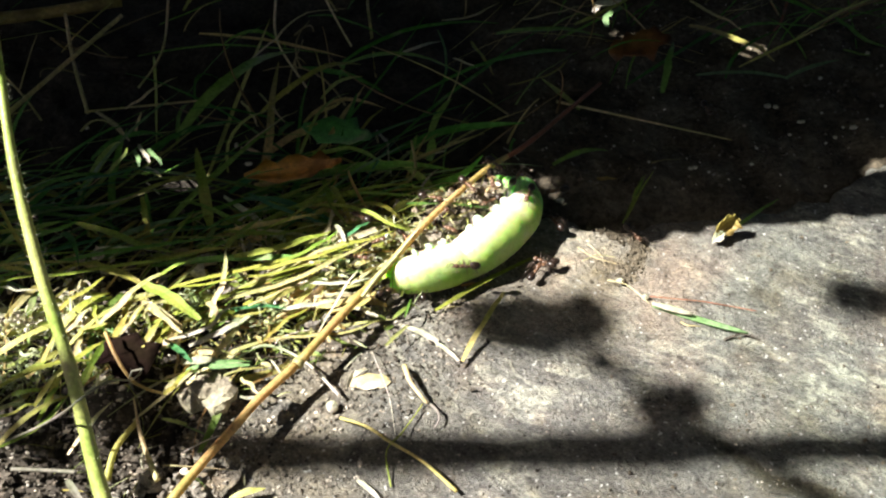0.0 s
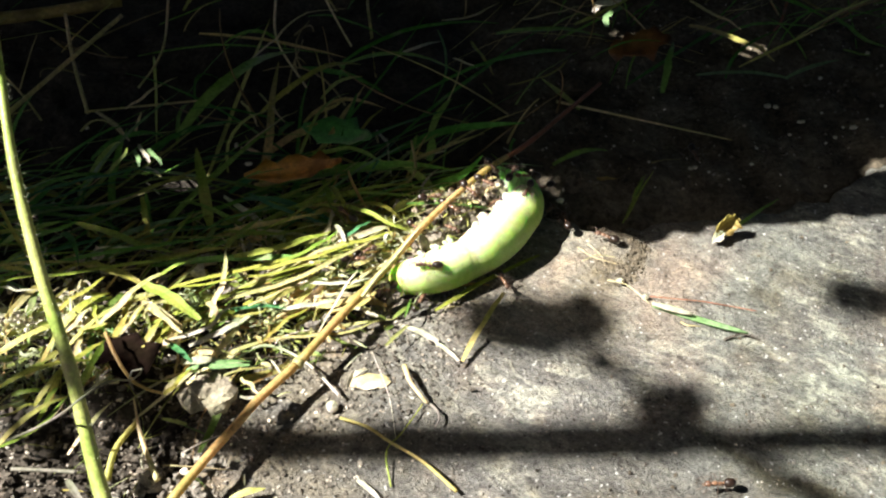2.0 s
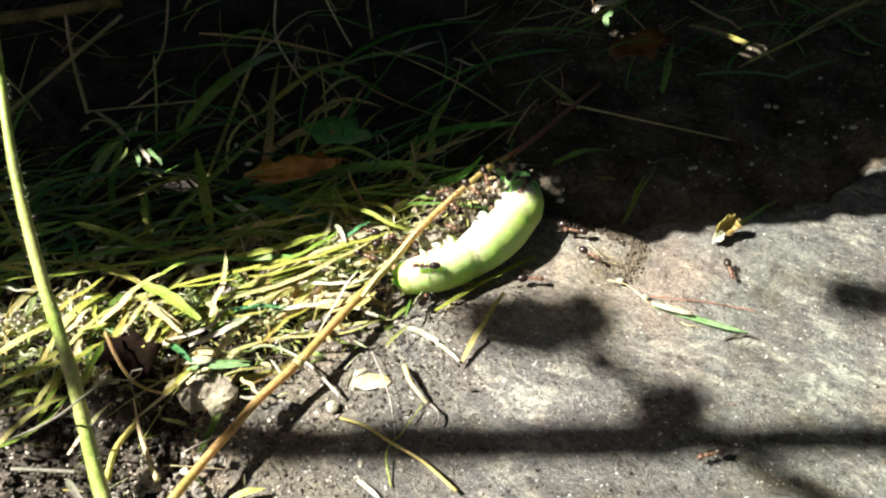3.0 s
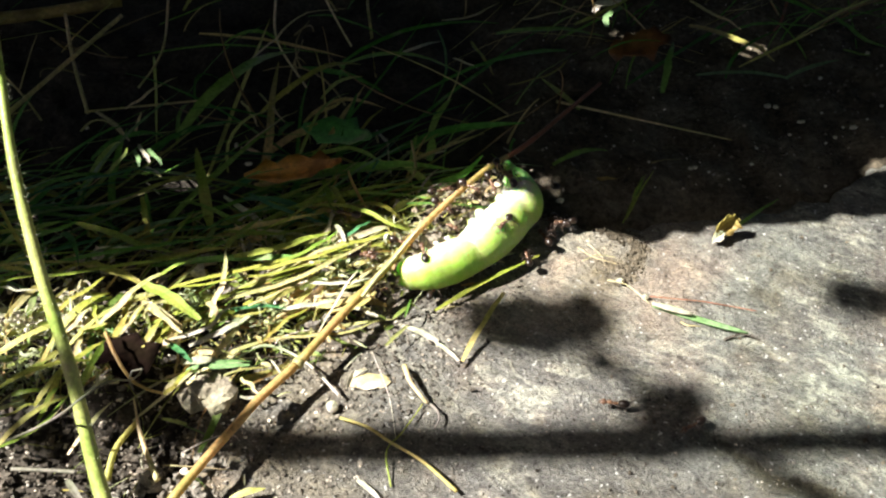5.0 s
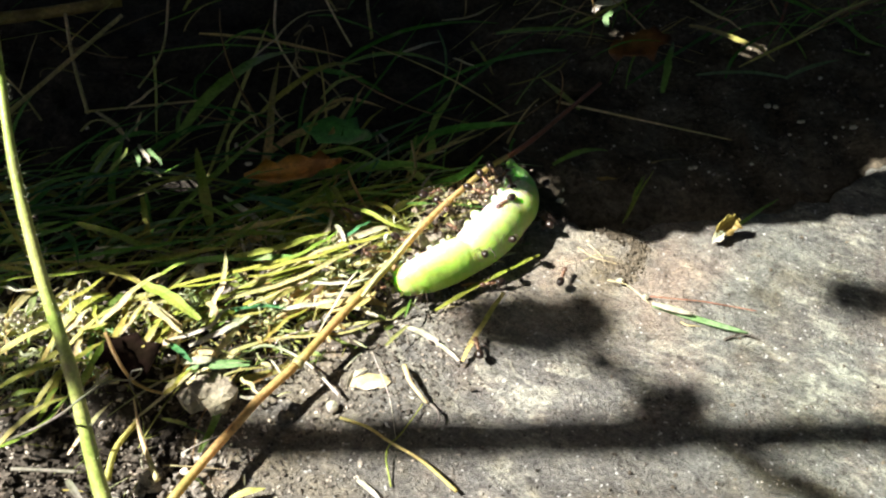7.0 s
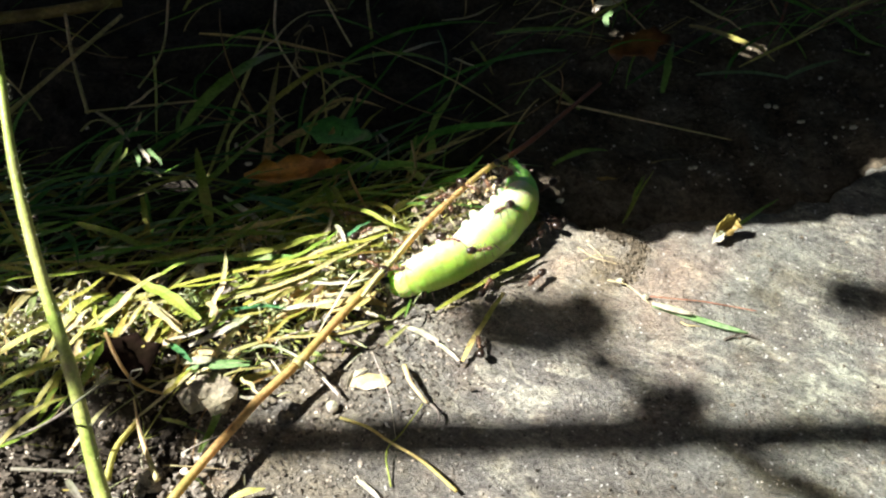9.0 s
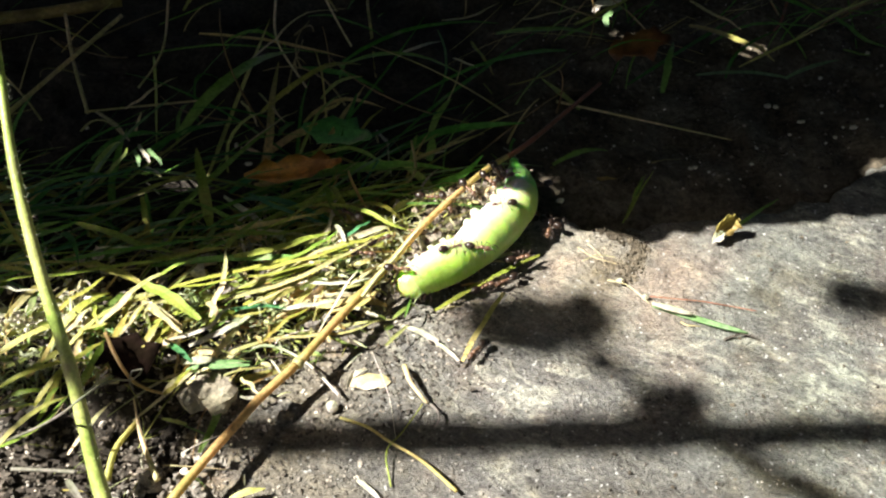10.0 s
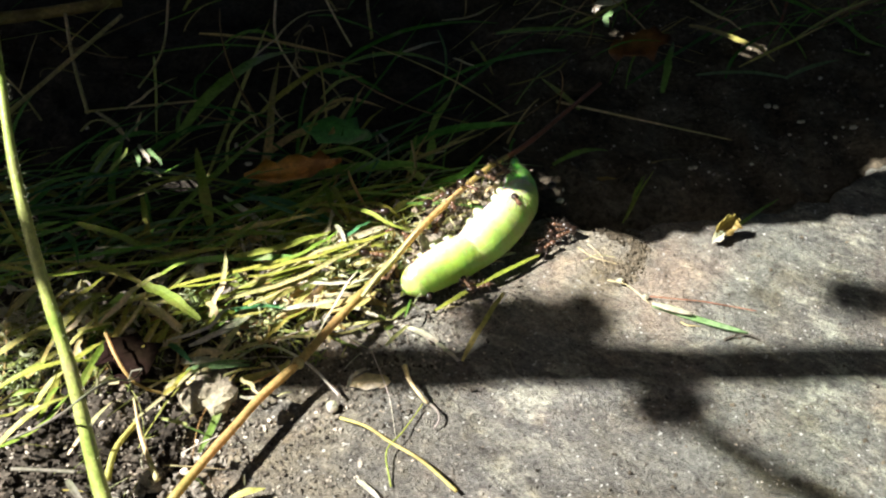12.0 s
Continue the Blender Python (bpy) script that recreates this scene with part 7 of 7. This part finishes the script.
# beside the caterpillar, on the slab
track((0, (0.0266, 0.0068, 0.0010), 120, 0), (0.2, (0.0291, 0.0068, 0.0010), -20, 0), (0.6, (0.0320, 0.0056, 0.0010), 10, 0), (0.8, (0.0285, -0.0008, 0.0010), 250, 0), (1.0, (0.0252, 0.0009, 0.0010), 150, 0), (1.4, (0.0274, 0.0076, 0.0010), 100, 0), (1.8, (0.0295, 0.0085, 0.0010), 60, 0), (2.4, (0.0281, 0.0052, 0.0010), 200, 0), (3.0, (0.0264, 0.0066, 0.0010), 160, 0), (4.8, (0.0293, 0.0056, 0.0010), 200, 0),
      (5.2, (0.0254, 0.0069, 0.0020), 180, 0), (5.4, (0.0220, -0.0004, 0.0010), 220, 0), (5.8, (0.0235, -0.0030, 0.0010), 10, 0), (6.2, (0.0246, -0.0023, 0.0010), 190, 0), (7.0, (0.0240, 0.0083, 0.0010), 90, 0), (9.0, (0.0209, -0.0116, 0.0010), 230, 0), (9.8, (0.0168, -0.0075, 0.0030), 20, 0), (10.4, (0.0189, -0.0066, 0.0020), 10, 0), (10.8, (0.0154, -0.0083, 0.0010), 170, 0), (11.4, (0.0151, -0.0079, 0.0010), 160, 0), (11.6, (0.0211, -0.0067, 0.0010), 10, 0), (11.8, (0.0227, -0.0016, 0.0010), 60, 0), (12, (0.0240, -0.0014, 0.0010), 40, 0))
track((0, (0.0210, -0.0092, 0.0010), 60, 0), (0.4, (0.0220, -0.0127, 0.0010), 240, 0), (0.6, (0.0232, -0.0137, 0.0010), 300, 0), (0.9, (0.0260, -0.0063, 0.0010), 80, 0), (1.2, (0.0249, 0.0033, 0.0010), 110, 0), (1.5, (0.0250, 0.0107, 0.0010), 100, 0), (2.6, (0.0255, 0.0111, 0.0010), -20, 0), (3.0, (0.0340, -0.0041, 0.0010), 320, 0), (3.2, (0.0285, -0.0008, 0.0010), 160, 0), (4.8, (0.0182, -0.0072, 0.0010), 140, 0), (5.2, (0.0200, -0.0037, 0.0030), 60, 0), (5.6, (0.0168, -0.0073, 0.0020), 220, 0), (6.6, (0.0142, -0.0057, 0.0050), 110, -40), (7.2, (0.0154, -0.0048, 0.0070), 110, -40), (8.8, (0.0221, 0.0042, 0.0020), 200, 0),
      (9.4, (0.0180, -0.0106, 0.0010), 280, 0), (10.2, (0.0132, -0.0127, 0.0010), 200, 0), (11.0, (0.0145, -0.0120, 0.0010), 10, 0), (11.8, (0.0296, 0.0041, 0.0010), 30, 0), (12, (0.0287, 0.0029, 0.0010), 210, 0))
track((0, (0.0234, -0.0072, 0.0010), 200, 0), (0.4, (0.0221, -0.0059, 0.0010), 200, 0), (1.0, (0.0154, -0.0116, 0.0010), 200, 0), (2.7, (0.0122, -0.0130, 0.0010), 0, 0), (3.0, (0.0201, -0.0116, 0.0010), 0, 0), (3.2, (0.0231, -0.0115, 0.0010), 0, 0), (4.8, (0.0254, 0.0039, 0.0010), 70, 0), (5.4, (0.0189, -0.0046, 0.0020), 220, 0), (6.0, (0.0155, -0.0076, 0.0020), 200, 0), (7.2, (0.0103, -0.0137, 0.0010), 190, 0), (9.5, (0.0094, -0.0141, 0.0010), 40, 0), (12, (0.0083, -0.0142, 0.0010), 20, 0))
# walkers that cross the slab
track((0, (0.1216, 0.0068, 0.0010), 205, 0), (0.8, (0.0874, -0.0086, 0.0010), 205, 0), (1.2, (0.0607, -0.0196, 0.0010), 200, 0), (1.6, (0.0462, -0.0063, 0.0010), 150, 0), (2.2, (0.0353, 0.0029, 0.0010), 150, 0), (3.0, (0.0308, 0.0039, 0.0010), 170, 0), (5.0, (0.0270, 0.0068, 0.0010), 160, 0), (7.2, (0.0236, 0.0067, 0.0020), 120, 0), (9.5, (0.0224, 0.0096, 0.0020), 110, 0), (12, (0.0230, 0.0011, 0.0010), 200, 0))
track((0, (0.0446, 0.0029, 0.0010), -60, 0), (0.5, (0.0592, -0.0267, 0.0010), -30, 0), (0.8, (0.0641, -0.0301, 0.0010), -10, 0), (1.2, (0.0658, -0.0300, 0.0010), -10, 0), (1.4, (0.0681, -0.0306, 0.0010), -12, 0), (1.5, (0.0739, -0.0325, 0.0010), -14, 0), (1.6, (0.0873, -0.0386, 0.0010), -16, 0), (1.8, (0.1107, -0.0490, 0.0010), -16, 0), (12, (0.1142, -0.0517, 0.0010), -16, 0))
track((0, (0.0701, 0.0503, 0.0010), -80, 0), (2.6, (0.0632, 0.0107, 0.0010), -80, 0), (2.8, (0.0635, 0.0011, 0.0010), -70, 0), (3.2, (0.0660, -0.0181, 0.0010), -110, 0), (4.0, (0.0494, -0.0344, 0.0010), 210, 0), (4.8, (0.0344, -0.0442, 0.0010), 190, 0), (5.2, (0.0342, -0.0470, 0.0010), 160, 0), (5.4, (0.0291, -0.0445, 0.0010), 160, 0), (5.5, (0.0239, -0.0419, 0.0010), 155, 0), (5.8, (0.0102, -0.0344, 0.0010), 140, 0), (6.0, (0.0070, -0.0311, 0.0010), 110, 0),
      (7.2, (0.0074, -0.0314, 0.0010), 100, 0), (9.6, (0.0077, -0.0311, 0.0010), 95, 0), (10.1, (0.0067, -0.0329, 0.0010), 260, 0), (10.4, (0.0026, -0.0410, 0.0010), 245, 0), (10.7, (0.0031, -0.0541, 0.0010), 280, 0), (11.1, (0.0052, -0.0617, 0.0010), 300, 0), (11.4, (0.0080, -0.0599, 0.0010), 10, 0), (11.7, (0.0133, -0.0702, 0.0010), 300, 0), (12, (0.0219, -0.0812, 0.0010), 300, 0))
track((0, (0.0523, -0.0812, 0.0010), 150, 0), (5.2, (0.0490, -0.0517, 0.0010), 210, 0), (5.6, (0.0351, -0.0602, 0.0010), 205, 0), (5.8, (0.0269, -0.0662, 0.0010), 190, 0), (6.0, (0.0169, -0.0632, 0.0010), 150, 0), (6.3, (0.0114, -0.0501, 0.0010), 95, 0), (6.5, (0.0143, -0.0367, 0.0010), 60, 0), (6.6, (0.0181, -0.0315, 0.0010), 70, 0), (6.9, (0.0257, -0.0185, 0.0010), 60, 0), (7.2, (0.0280, 0.0011, 0.0010), 110, 0), (9, (0.0250, 0.0068, 0.0010), 140, 0), (12, (0.0269, 0.0058, 0.0010), 170, 0))
track((0, (0.0280, -0.0812, 0.0010), 110, 0), (0.8, (0.0259, -0.0702, 0.0010), 100, 0), (1.2, (0.0252, -0.0594, 0.0010), 110, 0), (1.5, (0.0201, -0.0702, 0.0010), 260, 0), (2.5, (0.0175, -0.0866, 0.0010), 260, 0), (12, (0.0169, -0.0876, 0.0010), 260, 0))


def fidget(p, heading, seed, reach=0.0012, pace=0.45):
    """An ant that tugs and shuffles about one spot."""
    rnd = random.Random(seed)
    p, rows, s = Vector(p), [], 0.0
    while s < SECONDS + pace:
        q = p + Vector((rnd.uniform(-reach, reach), rnd.uniform(-reach, reach), rnd.uniform(-0.0002, 0.0004)))
        rows.append((min(s, SECONDS), q, heading + rnd.uniform(-28, 28), rnd.uniform(-14, 14)))
        if s >= SECONDS:
            break
        s += pace * rnd.uniform(0.7, 1.4)
    if rows[-1][0] < SECONDS:
        rows.append((SECONDS, *rows[-1][1:]))
    PATHS.append(tuple(rows))


fidget((0.0068, 0.0110, 0.0080), -40, 1)
fidget((0.0105, 0.0134, 0.0080), -60, 2)
fidget((0.0008, 0.0077, 0.0060), -50, 4)
fidget((-0.0019, 0.0101, 0.0070), 10, 7, 0.002)
fidget((0.0133, 0.0181, 0.0080), -70, 8, 0.0016)
fidget((-0.0089, -0.0021, 0.0050), -40, 10, 0.003)
fidget((-0.0148, -0.0058, 0.0060), 30, 11, 0.004)
fidget((-0.0188, 0.0016, 0.0060), 160, 12, 0.004)
fidget((-0.0105, -0.0153, 0.0040), 40, 13, 0.002)
fidget((-0.0030, -0.0172, 0.0015), 80, 14, 0.0025)
fidget((0.0245, 0.0203, 0.0015), 210, 15, 0.003)
fidget((-0.0182, -0.0097, 0.0060), -10, 16, 0.003)

ANTS = [first_ant] + [copy_thing(first_ant, pose(0, 0, 0)) for k in PATHS[1:]]


# ---- motion ----
def motions():
    # the twig above drifts across near the end
    rows = []
    for s, dy in ((0, -0.0005), (1.5, 0.0015), (3, 0.0017), (5.2, 0.0012), (6, 0.0028), (9.2, 0.0028), (10.7, 0.0035), (11.0, 0.0040), (11.2, 0.0078), (11.4, 0.0098), (11.7, 0.0130), (12.0, 0.0222)):
        rows.append((s, Matrix.Translation(cane_foot) @ Matrix.Rotation(-math.atan2(dy, 0.41), 4, "X")))
    walk(cane, rows)
    walk(branch, [(s, Matrix.Translation(branch_foot) @ Matrix.Rotation(radians(a), 4, "X")) for s, a in ((0, 0), (10.6, 0), (11.0, 0.6), (11.5, 2.4), (12.0, 6.2))])
    walk(gust, [(s, Matrix.Translation(gust_foot) @ Matrix.Rotation(radians(a), 4, "X")) for s, a in ((0, 0), (11.2, 0), (11.6, 1.0), (12.0, 5.3))])
    # the caterpillar squirms
    poses = {t: body_poses(c, 62 if t < 3.5 else 22 if t < 5 else 0) for t, c in BODY.items()}
    for i, seg in enumerate(worm_rings):
        walk(seg, [(t, poses[t][i]) for t in BODY])

    # the ants walk, tug and step
    for k, (bug, rows) in enumerate(zip(ANTS, PATHS)):
        keys, prev = [], None
        for s, p, heading, lean in rows:
            if prev is not None:
                while heading - prev > 180:
                    heading -= 360
                while heading - prev < -180:
                    heading += 360
                gap = s - keys[-1][0]
                steps = int(abs(heading - prev) // 80)
                for j in range(1, steps + 1):
                    u = j / (steps + 1)
                    keys.append((rows_last[0] + gap * u, rows_last[1].lerp(Vector(p), u), prev + (heading - prev) * u, lean))
            keys.append((s, Vector(p), heading, lean))
            rows_last, prev = (s, Vector(p)), heading
        walk(bug, [(s, Matrix.Translation(p) @ Matrix.Rotation(radians(lean), 4, "X") @ Matrix.Rotation(radians(h), 4, "Z")) for s, p, h, lean in keys])
        legs = [o for o in bug.children if o.name.startswith("leg")]
        rnd = random.Random(k)
        pace = rnd.uniform(0.16, 0.24)
        for j, leg in enumerate(legs):
            home, gait, s, i = leg.location.copy(), [], 0.0, 0
            while s < SECONDS:
                swing = (14 if (i + j) % 2 else -14) * rnd.uniform(0.5, 1.2)
                gait.append((s, Matrix.Translation(home) @ Matrix.Rotation(radians(swing), 4, "Z")))
                s, i = s + pace, i + 1
            gait.append((SECONDS, gait[-1][1]))
            walk(leg, gait)


motions()
